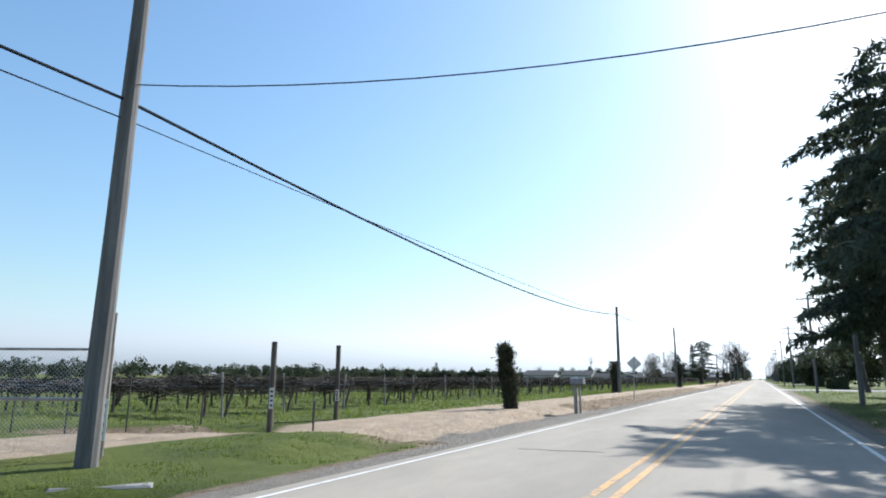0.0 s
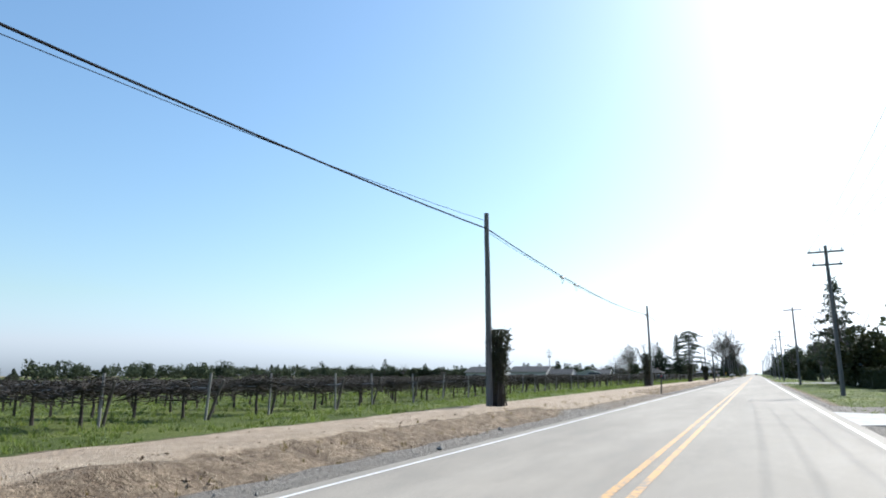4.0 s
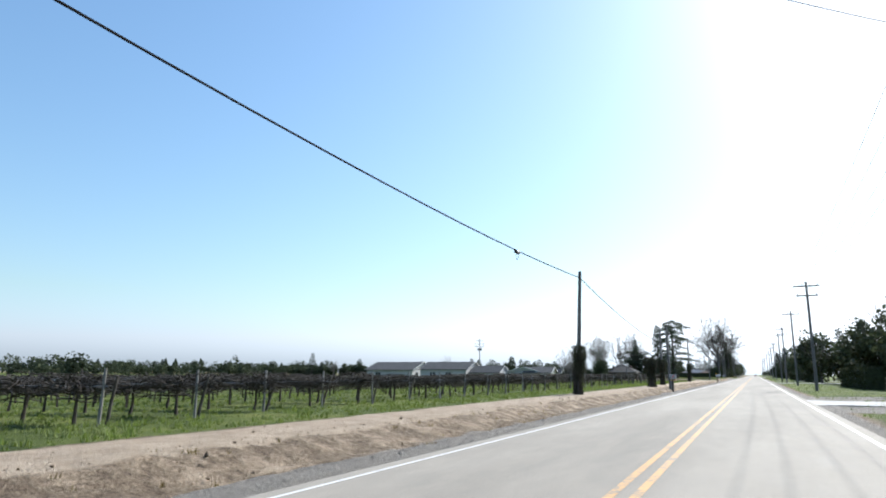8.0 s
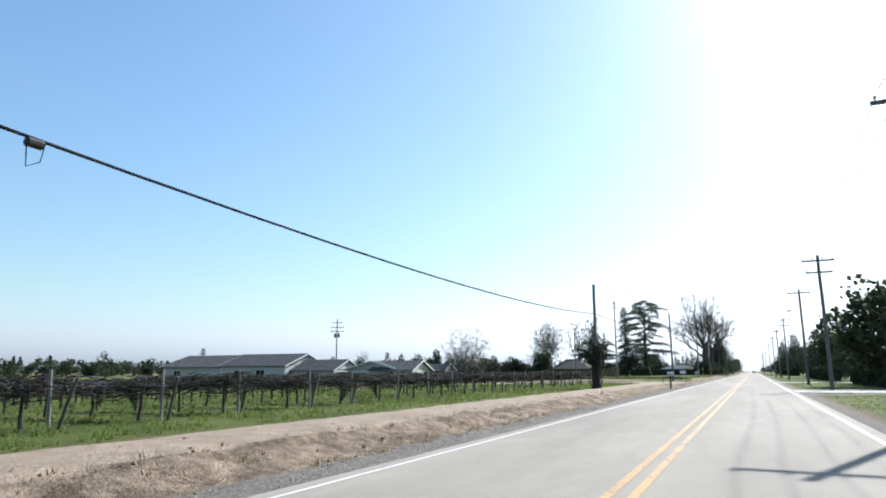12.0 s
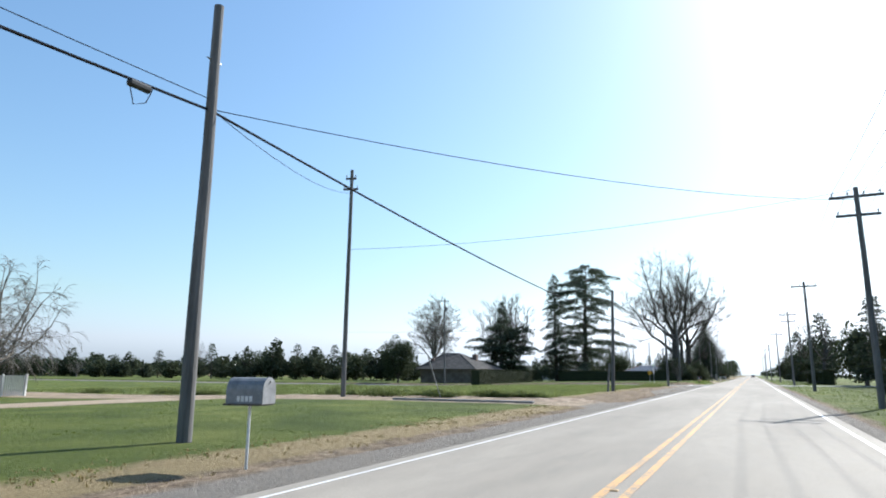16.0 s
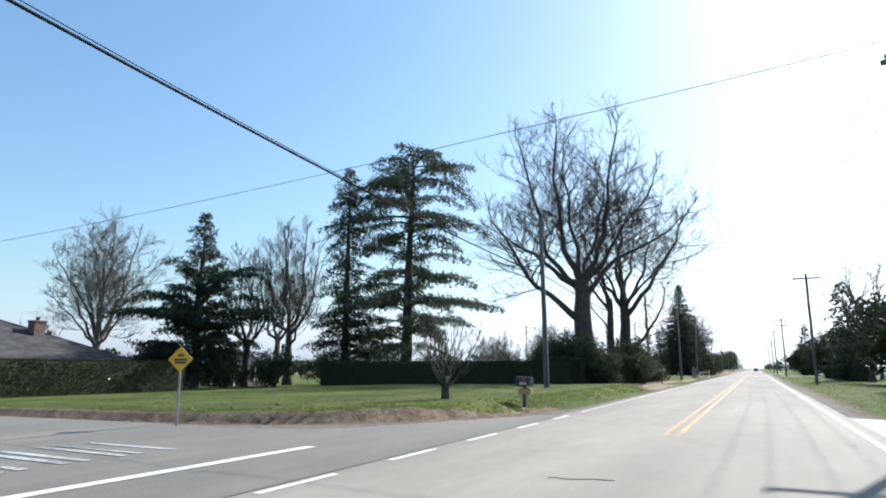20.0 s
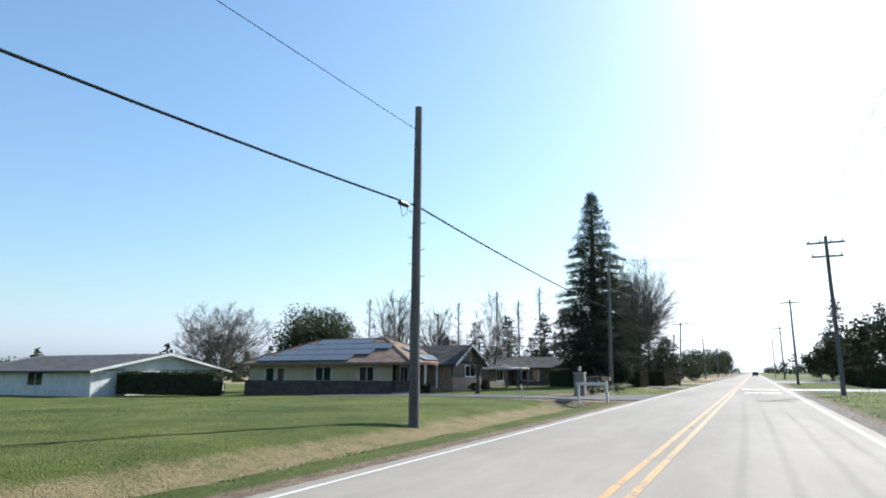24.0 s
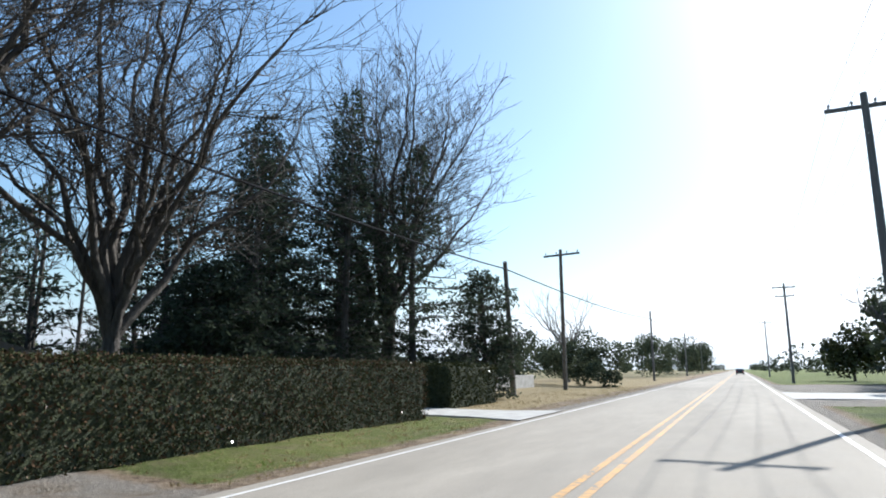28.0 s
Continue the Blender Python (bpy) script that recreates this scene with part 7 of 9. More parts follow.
wall_run(h1, "wall", (-48.58, 329.3), (-46.58, 329.3), GZ, 1.95, [], "siding")
wall_run(h1, "wall", (-46.58, 333.4), (-48.58, 333.4), GZ, 1.95, [], "siding")
gable_roof(h1, -52.5, -46.4, 329.3, 333.4, 2.05, 3.05, "x", "roof_grey", 0.45, ends=(False, True), wall="siding")
wall_run(h1, "wall", (-45.8, 316.8), (-45.8, 322.8), GZ, 1.95, [(0.7, 2.0, 0.3, 1.6, "win"), (3.8, 5.2, 0.3, 1.6, "win")], "siding")
wall_run(h1, "wall", (-53.0, 316.8), (-45.98, 316.8), GZ, 1.95, [(2.4, 4.0, 0.4, 1.5, "win")], "siding")
wall_run(h1, "wall", (-53.0, 320.0), (-53.0, 316.98), GZ, 1.95, [], "siding")
wall_run(h1, "wall", (-45.98, 322.8), (-48.58, 322.8), GZ, 1.95, [], "siding")
gable_roof(h1, -53.0, -45.8, 316.8, 322.8, 2.05, 3.42, "x", "roof_grey", 0.5, ends=(True, True), wall="siding")
s = Shape()
slab_quad(s, (-48.4, 322.9, 2.0), (-45.9, 322.9, 1.85), (-45.9, 329.2, 1.85), (-48.4, 329.2, 2.0), 0.12)
part("porch_roof", s, M["roof_grey"], h1)
for yy in (323.4, 325.3, 327.2, 329.0):
    porch_post(h1, -46.2, yy, GZ, 1.75)
s = Shape()
s.box(-48.4, -45.9, 322.9, 329.2, GZ - 0.1, GZ + 0.05)
part("porch_floor", s, M["concrete"], h1)
h1.scale, h1.rotation_euler = (1.0, 1.243, 1.0), (0, 0, 0.072)
h1.location = Vector((-48.08, 318.04, -0.22)) - Matrix.Rotation(0.072, 3, "Z") @ Vector((-45.8, 1.243 * 319.8, 0))
h1b = thing("house", "grey outbuilding with a wide gable roof", "house", 0, 0, 0)
wall_run(h1b, "wall", (-58.3, 302.5), (-58.3, 310.5), GZ, 1.9, [(1.2, 4.0, GZ, 1.6, "door"), (5.2, 6.6, 0.4, 1.6, "win")], "siding")
wall_run(h1b, "wall", (-70.0, 302.5), (-58.48, 302.5), GZ, 1.9, [(4, 6, 0.4, 1.5, "win")], "siding")
wall_run(h1b, "wall", (-58.48, 310.5), (-70.0, 310.5), GZ, 1.9, [], "siding")
gable_roof(h1b, -70.0, -58.3, 302.5, 310.5, 2.0, 3.7, "x", "roof_grey", 0.5, wall="siding")
h1b.scale = (0.74, 1.0, 1.0)
h1b.location = (-61.6 + 0.74 * 57.8, 10.5, -0.2)
h1c = thing("house", "tall grey barn with a broad shingle roof", "house", 0, 0, 0)
wall_run(h1c, "wall", (-71.5, 312.0), (-71.5, 323.5), GZ, 2.5, [], "siding")
wall_run(h1c, "wall", (-86.0, 312.0), (-71.68, 312.0), GZ, 2.5, [(3, 5, 0.5, 1.7, "win"), (8, 10, 0.5, 1.7, "win")], "siding")
wall_run(h1c, "wall", (-71.68, 323.5), (-86.0, 323.5), GZ, 2.5, [], "siding")
gable_roof(h1c, -86.0, -71.5, 312.0, 323.5, 2.6, 4.65, "x", "roof_grey", 0.5, wall="siding")
s = Shape()
s.tube([(-66, 308, 3.0), (-66, 308, 3.9)], 0.06, 8)
part("vent_pipe", s, M["steel"], h1b)

# dark hip-roofed house behind a tall hedge
h2 = thing("house", "low dark house with a broad hip roof and brick chimney", "house", 0, 0, 0)
G2 = -0.52
for p, q, hs in (((-41.0, 408.7), (-41.0, 420.5), [(2, 3.6, 0.4, 1.6, "win"), (5, 6, G2, 1.6, "door"), (8, 10, 0.4, 1.6, "win")]), ((-51.1, 408.7), (-41.18, 408.7), []),
                 ((-41.18, 420.5), (-51.1, 420.5), []), ((-51.1, 420.3), (-51.1, 408.9), [])):
    wall_run(h2, "wall", p, q, G2, 2.0, hs, "wall_dark")
hip_roof(h2, -51.1, -41.0, 408.7, 420.5, 2.1, 4.9, ((-48.8, 413.6), (-46.2, 414.6)), "roof_dark", 0.7, "wall_dark")
chimney(h2, -43.9, 416.4, 2.9, 4.75, 0.8, 0.8)
chimney(h2, -49.9, 411.2, 2.8, 4.0, 0.5, 0.5)
h2b = thing("house", "small dark house with a porch behind a hedge", "house", 0, 0, 0)
for p, q, hs in (((-47.5, 434.5), (-47.5, 444.5), [(1.5, 2.7, 0.4, 1.5, "win"), (6, 7.5, 0.3, 1.6, "win")]), ((-57, 434.5), (-47.68, 434.5), [(3, 4, G2, 1.5, "door")]), ((-47.68, 444.5), (-57, 444.5), [])):
    wall_run(h2b, "wall", p, q, G2, 1.9, hs, "wall_dark")
gable_roof(h2b, -57, -47.5, 434.5, 444.5, 2.0, 3.6, "y", "roof_dark", 0.6, "wall_dark", wall="wall_dark")
for yy in (435, 438, 441, 444):
    porch_post(h2b, -45.9, yy, G2, 1.75)
s = Shape()
slab_quad(s, (-47.4, 434.4, 2.0), (-45.7, 434.4, 1.8), (-45.7, 444.6, 1.8), (-47.4, 444.6, 2.0), 0.1)
part("porch_roof", s, M["roof_dark"], h2b)

# tan and brick ranch house with solar panels
G3 = -0.06
h3 = thing("house", "tan stucco and brick ranch house with solar panels on its roof", "house", 0, 0, 0)
wall_run(h3, "wall", (-33.5, 504.9), (-20.6, 504.9), G3 - 0.3, 1.95, [(1.6, 2.4, 0.2, 1.7, "win"), (2.7, 3.4, 0.2, 1.7, "door"), (6.2, 7.6, 0.75, 1.75, "win"), (10.0, 11.2, 0.75, 1.75, "win")], "stucco")
wall_run(h3, "wall", (-20.6, 504.9), (-20.6, 508.6), G3, 1.95, [(0.7, 1.9, 0.6, 1.75, "win"), (2.3, 3.2, G3, 1.85, "door")], "wall_dark")
wall_run(h3, "wall", (-17.95, 508.6), (-17.95, 514.0), G3, 1.0, [], "brick")
wall_run(h3, "wall", (-17.95, 508.6), (-17.95, 514.0), 1.0, 2.02, [(2.2, 4.2, 1.04, 1.86, "win")], "wall_dark", 0.16)
wall_run(h3, "wall", (-20.6, 508.6), (-18.13, 508.6), G3, 2.02, [], "brick")
wall_run(h3, "wall", (-18.13, 514.0), (-33.5, 514.0), G3, 1.95, [(5, 7, 0.6, 1.7, "win")], "stucco")
wall_run(h3, "wall", (-33.5, 513.8), (-33.5, 505.1), G3 - 0.3, 1.95, [], "stucco")
hip_roof(h3, -33.4, -19.4, 504.6, 512.6, 2.02, 3.9, ((-29.5, 508.3), (-23.4, 508.3)), "roof_red", 0.5, "roof_red")
gable_roof(h3, -24.0, -17.95, 508.6, 514.0, 2.14, 3.42, "x", "roof_dark", 0.45, ends=(False, True), wall="wall_dark")
chimney(h3, -20.7, 513.5, 2.4, 3.95, 0.6, 0.6)
for x0, x1, y0, y1 in ((-33.68, -20.55, 504.62, 504.80), (-20.50, -20.32, 504.62, 507.0)):
    s = Shape()
    s.box(x0, x1, y0, y1, G3 - 0.5, 0.72, 0.01)
    s.box(x0 - 0.03, x1 + 0.03, y0 - 0.03, y1 + 0.03, 0.72, 0.78, 0.01)
    part("wainscot", s, M["brick_dark"], h3, "dark brown brick wainscot")
for yy in (504.4, 506.3, 508.1):
    porch_post(h3, -19.0, yy, G3, 1.92)
s = Shape()
s.box(-20.5, -18.9, 504.3, 508.5, G3 - 0.15, G3 + 0.08, 0.02)
part("porch_floor", s, M["concrete"], h3)
s = Shape()
s.box(-18.85, -18.55, 504.3, 508.4, G3 - 0.15, G3 + 0.38, 0.02)
part("planter_wall", s, M["brick_far"], h3, "low brick planter wall")
s = Shape()
s.tube([(-18.93, 504.32, 1.9), (-18.93, 504.32, 0.15), (-18.8, 504.25, 0.0)], 0.04, 6)
part("downspout", s, M["white_paint"], h3)


def panels(th, o, u, v, nu, nv, pw, ph, gap=0.014):
    """Rows of solar panels on a roof face, from a corner along two directions."""
    o, u, v = Vector(o), Vector(u).normalized(), Vector(v).normalized()
    n = u.cross(v).normalized()
    if n.z < 0:
        n = -n
    for i in range(nu):
        for j in range(nv):
            c = o + u * (i * (pw + gap)) + v * (j * (ph + gap)) + n * 0.10
            q = [c, c + u * pw, c + u * pw + v * ph, c + v * ph]
            s = Shape()
            s.add(q + [p - n * 0.04 for p in q], [(0, 1, 2, 3), (7, 6, 5, 4), (0, 4, 5, 1), (1, 5, 6, 2), (2, 6, 7, 3), (3, 7, 4, 0)])
            pn = part("solar_panel", s, M["solar"], th)
            f = Shape()
            e = 0.03
            for a, b in zip(q, q[1:] + q[:1]):
                f.tube([a + n * 0.001, b + n * 0.001], 0.008, 4)
            part("panel_frame", f, M["steel_dark"], pn)


sl = (3.9 - 2.02) / (508.3 - 504.1)
vv = Vector((0, 1, sl)).normalized()
o0 = Vector((-32.4, 504.35, 2.02 + 0.25 * sl))
panels(h3, o0, (1, 0, 0), vv, 5, 1, 1.65, 1.0)
panels(h3, o0 + Vector((1.2, 0, 0)) + vv * 1.03, (1, 0, 0), vv, 5, 1, 1.65, 1.0)
panels(h3, o0 + Vector((2.3, 0, 0)) + vv * 2.06, (1, 0, 0), vv, 5, 1, 1.65, 1.0)
panels(h3, o0 + Vector((3.4, 0, 0)) + vv * 3.09, (1, 0, 0), vv, 3, 1, 1.65, 1.0)
ve = Vector((-1, 0, (3.9 - 2.02) / (23.4 - 18.9))).normalized()
panels(h3, Vector((-19.2, 506.6, 2.02 + 0.3 * 0.42)), (0, 1, 0), ve, 2, 1, 1.65, 1.0)
panels(h3, Vector((-20.5, 507.2, 2.02 + 1.6 * 0.42)), (0, 1, 0), ve, 1, 1, 1.65, 1.0)

h0 = thing("house", "pale low house with a grey roof behind an added dark hedge", "house", 0, 0, 0)
for p, q, hs in (((-45.0, 500.0), (-45.0, 514.0), [(3, 4.5, 0.3, 1.5, "win")]), ((-62, 500.0), (-45.18, 500.0), [(3, 5, 0.3, 1.5, "win"), (9, 11, 0.3, 1.5, "win")]), ((-45.18, 514.0), (-62, 514.0), [])):
    wall_run(h0, "wall", p, q, -0.55, 1.5, hs, "white_paint")
gable_roof(h0, -62, -45.0, 500.0, 514.0, 1.6, 3.0, "x", "roof_grey", 0.5, wall="white_paint")

h4 = thing("house", "dark low house with a gabled shingle roof behind an iron fence", "house", 0, 0, 0)
for p, q, hs in (((-22.6, 527.4), (-22.6, 534.2), [(2, 4, 0.5, 1.6, "win")]), ((-31.5, 527.4), (-22.78, 527.4), [(2, 3.4, 0.5, 1.5, "win"), (6, 7, -0.2, 1.6, "door")]), ((-22.6, 534.4), (-18.2, 534.4), [(1, 3, 0.5, 1.6, "win")]),
                 ((-18.2, 534.4), (-18.2, 543.0), []), ((-18.38, 543.0), (-31.5, 543.0), []), ((-31.5, 542.8), (-31.5, 527.6), [])):
    wall_run(h4, "wall", p, q, -0.3, 1.86, hs, "wall_dark")
gable_roof(h4, -31.5, -22.6, 527.4, 543.0, 1.95, 3.3, "y", "roof_dark", 0.55, "wall_dark", wall="wall_dark")
gable_roof(h4, -25.0, -18.2, 534.4, 543.0, 2.0, 3.1, "x", "roof_dark", 0.5, "wall_dark", ends=(False, True), wall="wall_dark")
# open patio shelter with a flat white roof
pat = thing("patio_shelter", "low open patio shelter with a pale flat roof", "shelter", 0, 0, 0)
s = Shape()
s.box(-22.5, -16.8, 516.8, 522.6, 1.62, 1.78, 0.02)
part("shelter_roof", s, M["white_paint"], pat)
for x, y in ((-16.95, 516.95), (-16.95, 519.7), (-16.95, 522.4), (-22.3, 516.95), (-22.3, 522.4)):
    porch_post(pat, x, y, -0.15, 1.62, "wall_dark", 0.14)

# ------------------------------------------------------------------ hedges and shrubs
hedge(-36.0, -34.6, 396.0, 421.5, 2.25, 201, "tall dark clipped hedge before a house", "hedge", 0.06, 330, -0.4)
hedge(-34.2, -10.6, 438.0, 439.8, 2.05, 202, "long dark clipped hedge along a lawn", "hedge", 0.060, 300, -0.12, ang=radians(9))
hedge(-13.9, -6.5, 442.3, 444.1, 2.3, 210, "dense dark untrimmed hedge beneath great bare trees", "hedge", 0.07, 300, -0.05, ang=radians(60))
hedge(-9.0, -7.2, 523.4, 527.4, 1.56, 203, "dense clipped hedge with reddish young leaves", "hedge", 0.040, 1000, -0.02, 0.42)
hedge(-16.0, -9.05, 525.9, 527.4, 1.5, 204, "clipped hedge along a driveway", "hedge", 0.07, 200, -0.02, 0.1)
hedge(-8.4, -6.4, 533.0, 547.4, 1.54, 205, "long clipped hedge with reddish young leaves", "hedge", 0.038, 1000, -0.03, 0.4)
hedge(-16.0, -8.5, 533.2, 534.5, 1.5, 206, "clipped hedge along a driveway", "hedge", 0.07, 200, -0.02, 0.1)
hedge(-9.4, -7.6, 551.8, 556.6, 1.55, 207, "clipped green hedge beyond a driveway", "hedge", 0.07, 260, -0.02)
# added dark hedge, stands for the shaded south wall of the low house
hedge(-60.0, -34.5, 502.2, 503.4, 1.62, 209, "tall dark clipped hedge standing in for a low house's shaded wall", "hedge", 0.11, 90, -0.3)
for k, (x, y, w, d, h) in enumerate(((-12.4, 442.8, 6.6, 4.4, 4.5), (-10.2, 441.9, 4.8, 3.6, 2.7), (-9.6, 445.4, 4.4, 3.8, 2.8), (-10.6, 448.0, 3.8, 3.4, 2.4), (-8.2, 457.4, 4.8, 4.4, 2.4), (-14.6, 446.6, 3.6, 3.6, 3.0), (-13.8, 453.6, 3.6, 3.6, 2.3), (-8.6, 462.4, 3.0, 3.4, 1.7), (-9.0, 453.4, 2.6, 2.4, 1.2), (-7.9, 446.7, 3.4, 3.2, 2.35), (-9.6, 442.2, 3.6, 3.0, 2.3))):
    bush("evergreen_shrub", x, y, 220 + k, w, d, h, "large dark evergreen shrub with small glossy leaves", "shrub", 26000 if k == 0 else 11500, 0.074, 30 if k == 0 else 26)
bush("low_evergreen", -8.7, 522.0, 247, 3.0, 3.6, 2.7, "dark sprawling evergreen against a hedge's end", "conifer", 12000, 0.07, 22)
bush("magnolia_bush", -8.7, 449.4, 240, 4.0, 3.4, 3.8, "tall glossy broad-leaved shrub", "shrub", 5200, 0.13, 22)
for k, (x, y, w, d, h) in enumerate(((-18.0, 341.2, 3.4, 1.6, 0.62), (-14.8, 341.6, 2.2, 1.2, 0.55), (-12.2, 343.2, 2.3, 1.0, 0.45), (-10.2, 344.0, 1.8, 0.9, 0.4), (-16.4, 343.8, 2.4, 1.2, 0.5), (-20.8, 343.6, 2.8, 1.3, 0.5), (-23.5, 345, 3.0, 1.5, 0.6), (-27, 351, 3, 1.6, 0.7), (-31.5, 345.6, 3.2, 1.4, 0.55), (-36.0, 344.6, 2.6, 1.3, 0.5), (-41.5, 346.0, 3.4, 1.5, 0.6), (-49.0, 345.2, 3.0, 1.6, 0.55))):
    bush("weedy_clump", x, y, 260 + k, w * 1.3, d * 1.2, h * 0.85, "low green clump of weeds", "crop", 4200, 0.06, 40, "plant")
for k, (x, y, w, h) in enumerate(((-18.3, 505.2, 0.9, 0.7), (-17.0, 510.2, 0.8, 0.6), (-17.2, 512.8, 0.9, 0.7))):
    bush("garden_shrub", x, y, 270 + k, w, w, h, "small rounded garden shrub by a wall", "shrub", 700, 0.07, 8)


# ------------------------------------------------------------------ mailboxes, signs and posts
def bars(th, pts, w, h, n_rows, n_cols, mat="black", rot=None):
    """Unreadable writing: short plain bars."""
    rg = random.Random(len(th.name) + n_rows)
    for i in range(n_rows):
        for j in range(n_cols):
            s = Shape()
            a = -w / 2 + w * j / n_cols
            b = a + w / n_cols * 0.72
            z = h / 2 - h * (i + 0.8) / n_rows
            s.box(a, b, -0.003, 0.0, z, z + h / n_rows * 0.55)
            if rot:
                s.moved(rot)
            part("letter_bar", s, M[mat], th)


def mailbox(x, y, zb, label, box_mat, post="wood", rz=90.0, size=(0.2, 0.5, 0.24), post_w=0.09, tilt=0.0, numbered=0, news=None, flag=True):
    """A rural mailbox on a post; its door looks at the road."""
    g = ground_z(x, y)
    th = thing("mailbox", label, "mailbox", x, y, g)
    th.rotation_euler = (0, radians(tilt), radians(rz - 90))
    s = Shape()
    if post == "wood":
        s.box(-post_w / 2, post_w / 2, -post_w / 2, post_w / 2, -0.2, zb - g, 0.008)
        part("post", s, M["post_wood"], th)
    elif post == "steel":
        s.tube([(0, 0, -0.2), (0, 0, zb - g)], 0.022, 7)
        part("post", s, M["white_paint"], th)
    else:
        s.box(-0.16, -0.02, -0.08, 0.08, -0.2, zb - g, 0.01)
        part("post", s, M["pale_wood"], th)
        s = Shape()
        s.box(0.06, 0.12, -0.06, 0.06, -0.2, zb - g, 0.008)
        part("post", s, M["pale_wood"], th)
    w, L, h = size
    z0 = zb - g
    # arched body lying along local x, door at +x
    sec = [(-w / 2, 0.0), (w / 2, 0.0), (w / 2, h * 0.55)] + [(w / 2 * math.cos(a), h * 0.55 + h * 0.45 * math.sin(a)) for a in (0.4, 0.8, 1.2, 1.57, 1.94, 2.34, 2.74)] + [(-w / 2, h * 0.55)]
    b = Shape()
    b.prism(sec, -L / 2, L / 2 - 0.02, "x")
    b.v = [(p[0], p[1], p[2] + z0 + 0.03) for p in b.v]
    part("body", b, M[box_mat], th)
    d = Shape()
    d.prism([(a * 1.06, c * 1.03) for a, c in sec], L / 2 - 0.018, L / 2 + 0.008, "x")
    d.v = [(p[0], p[1], p[2] + z0 + 0.025) for p in d.v]
    door = part("door", d, M[box_mat], th)
    k = Shape()
    k.tube([(L / 2 + 0.008, 0, z0 + h * 0.9), (L / 2 + 0.035, 0, z0 + h * 0.92)], 0.014, 6)
    part("pull", k, M["steel"], door)
    t = Shape()
    t.box(-L / 2 - 0.03, L / 2 - 0.03, -w / 2 - 0.02, w / 2 + 0.02, z0, z0 + 0.028)
    part("board", t, M["post_wood"], th)
    if flag:
        f = Shape()
        f.box(0.02, 0.05, -w / 2 - 0.012, -w / 2 - 0.004, z0 + 0.10, z0 + 0.26)
        f.box(0.05, 0.12, -w / 2 - 0.012, -w / 2 - 0.004, z0 + 0.20, z0 + 0.26)
        part("flag", f, M["red"], th)
    if numbered:
        for j in range(numbered):
            q = Shape()
            a = -0.12 + 0.07 * j
            q.box(a, a + 0.045, -w / 2 - 0.006, -w / 2 - 0.001, z0 + 0.06, z0 + 0.14)
            part("number_bar", q, M["white_paint"] if "black" in box_mat or "grey" in box_mat else M["black"], th)
    if news:
        q = Shape()
        q.box(-0.2, 0.28, -0.09, 0.09, z0 - 0.27, z0 - 0.08, 0.01)
        part("newspaper_box", q, M[news], th, "tan newspaper box")
    return th


mailbox(-5.05, 26.6, 1.05, "grey mailbox on a pair of weathered posts", "mail_grey", "pair", 90, (0.34, 0.55, 0.26), flag=False)
mailbox(-5.3, 123.7, 1.0, "black mailbox on a weathered wooden post", "mail_black", "wood", 80, (0.28, 0.55, 0.30), 0.10, 4)
mailbox(-5.07, 206.1, 0.92, "grey mailbox with number bars on a wooden post", "mail_grey", "wood", 90, (0.22, 0.5, 0.26), 0.10, 0, 4)
mailbox(-5.10, 206.95, 1.02, "grey mailbox above a tan newspaper box", "mail_grey", "wood", 90, (0.26, 0.55, 0.30), 0.10, 0, 0, "mail_tan")
mailbox(-5.3, 284.6, 0.92, "pale mailbox on a thick wooden post", "mail_pale", "wood", 95, (0.32, 0.55, 0.34), 0.16, 2, flag=False)
mailbox(-5.6, 299.9, 1.04, "pale mailbox on a thin steel post", "mail_white", "steel", 95, (0.30, 0.6, 0.30), flag=False)
mailbox(-5.27, 315.6, 0.86, "large grey mailbox with number bars on a thin post", "mail_grey", "steel", 100, (0.34, 0.62, 0.38), 0.05, 0, 4, flag=False)
mailbox(-5.5, 409.7, 0.76, "black mailbox with white number bars above a tan newspaper box", "mail_black", "wood", 80, (0.26, 0.55, 0.30), 0.12, 0, 4, "mail_tan")
mailbox(-5.9, 448.9, 1.05, "pale grey mailbox on a wooden post", "mail_grey", "wood", 95, (0.24, 0.5, 0.24), 0.08)
mailbox(-5.1, 533.6, 1.05, "dark mailbox on a dark wooden post before a hedge", "mail_black", "wood", 90, (0.22, 0.5, 0.25), 0.14)

# white stand with two posts, a board and a mailbox by the driveway
st = thing("mailbox_stand", "white two-post stand with a tan mailbox beside the driveway", "mailbox", 0, 0, 0)
for x in (-6.34, -4.96):
    s = Shape()
    s.box(x - 0.055, x + 0.055, 498.21, 498.33, -0.15, 0.95 if x > -5.5 else 0.72, 0.01)
    part("post", s, M["white_paint"], st)
s = Shape()
s.box(-6.44, -5.03, 498.18, 498.36, 0.72, 0.87, 0.01)
part("board", s, M["white_paint"], st)
s = Shape()
s.prism([(-0.10, 0), (0.10, 0), (0.10, 0.12), (0.055, 0.20), (-0.055, 0.20), (-0.10, 0.12)], -0.2, 0.2, "x")
s.v = [(p[0] - 4.97, p[1] + 498.27, p[2] + 0.95) for p in s.v]
part("mailbox_body", s, M["mail_tan"], st, "tan mailbox")
s = Shape()
s.tube([(-9.6, 499.2, -0.1), (-9.6, 499.2, 0.75)], 0.03, 6)
tagged(part("stake", s, M["white_paint"]), "thin white stake at a driveway's edge", "stake")


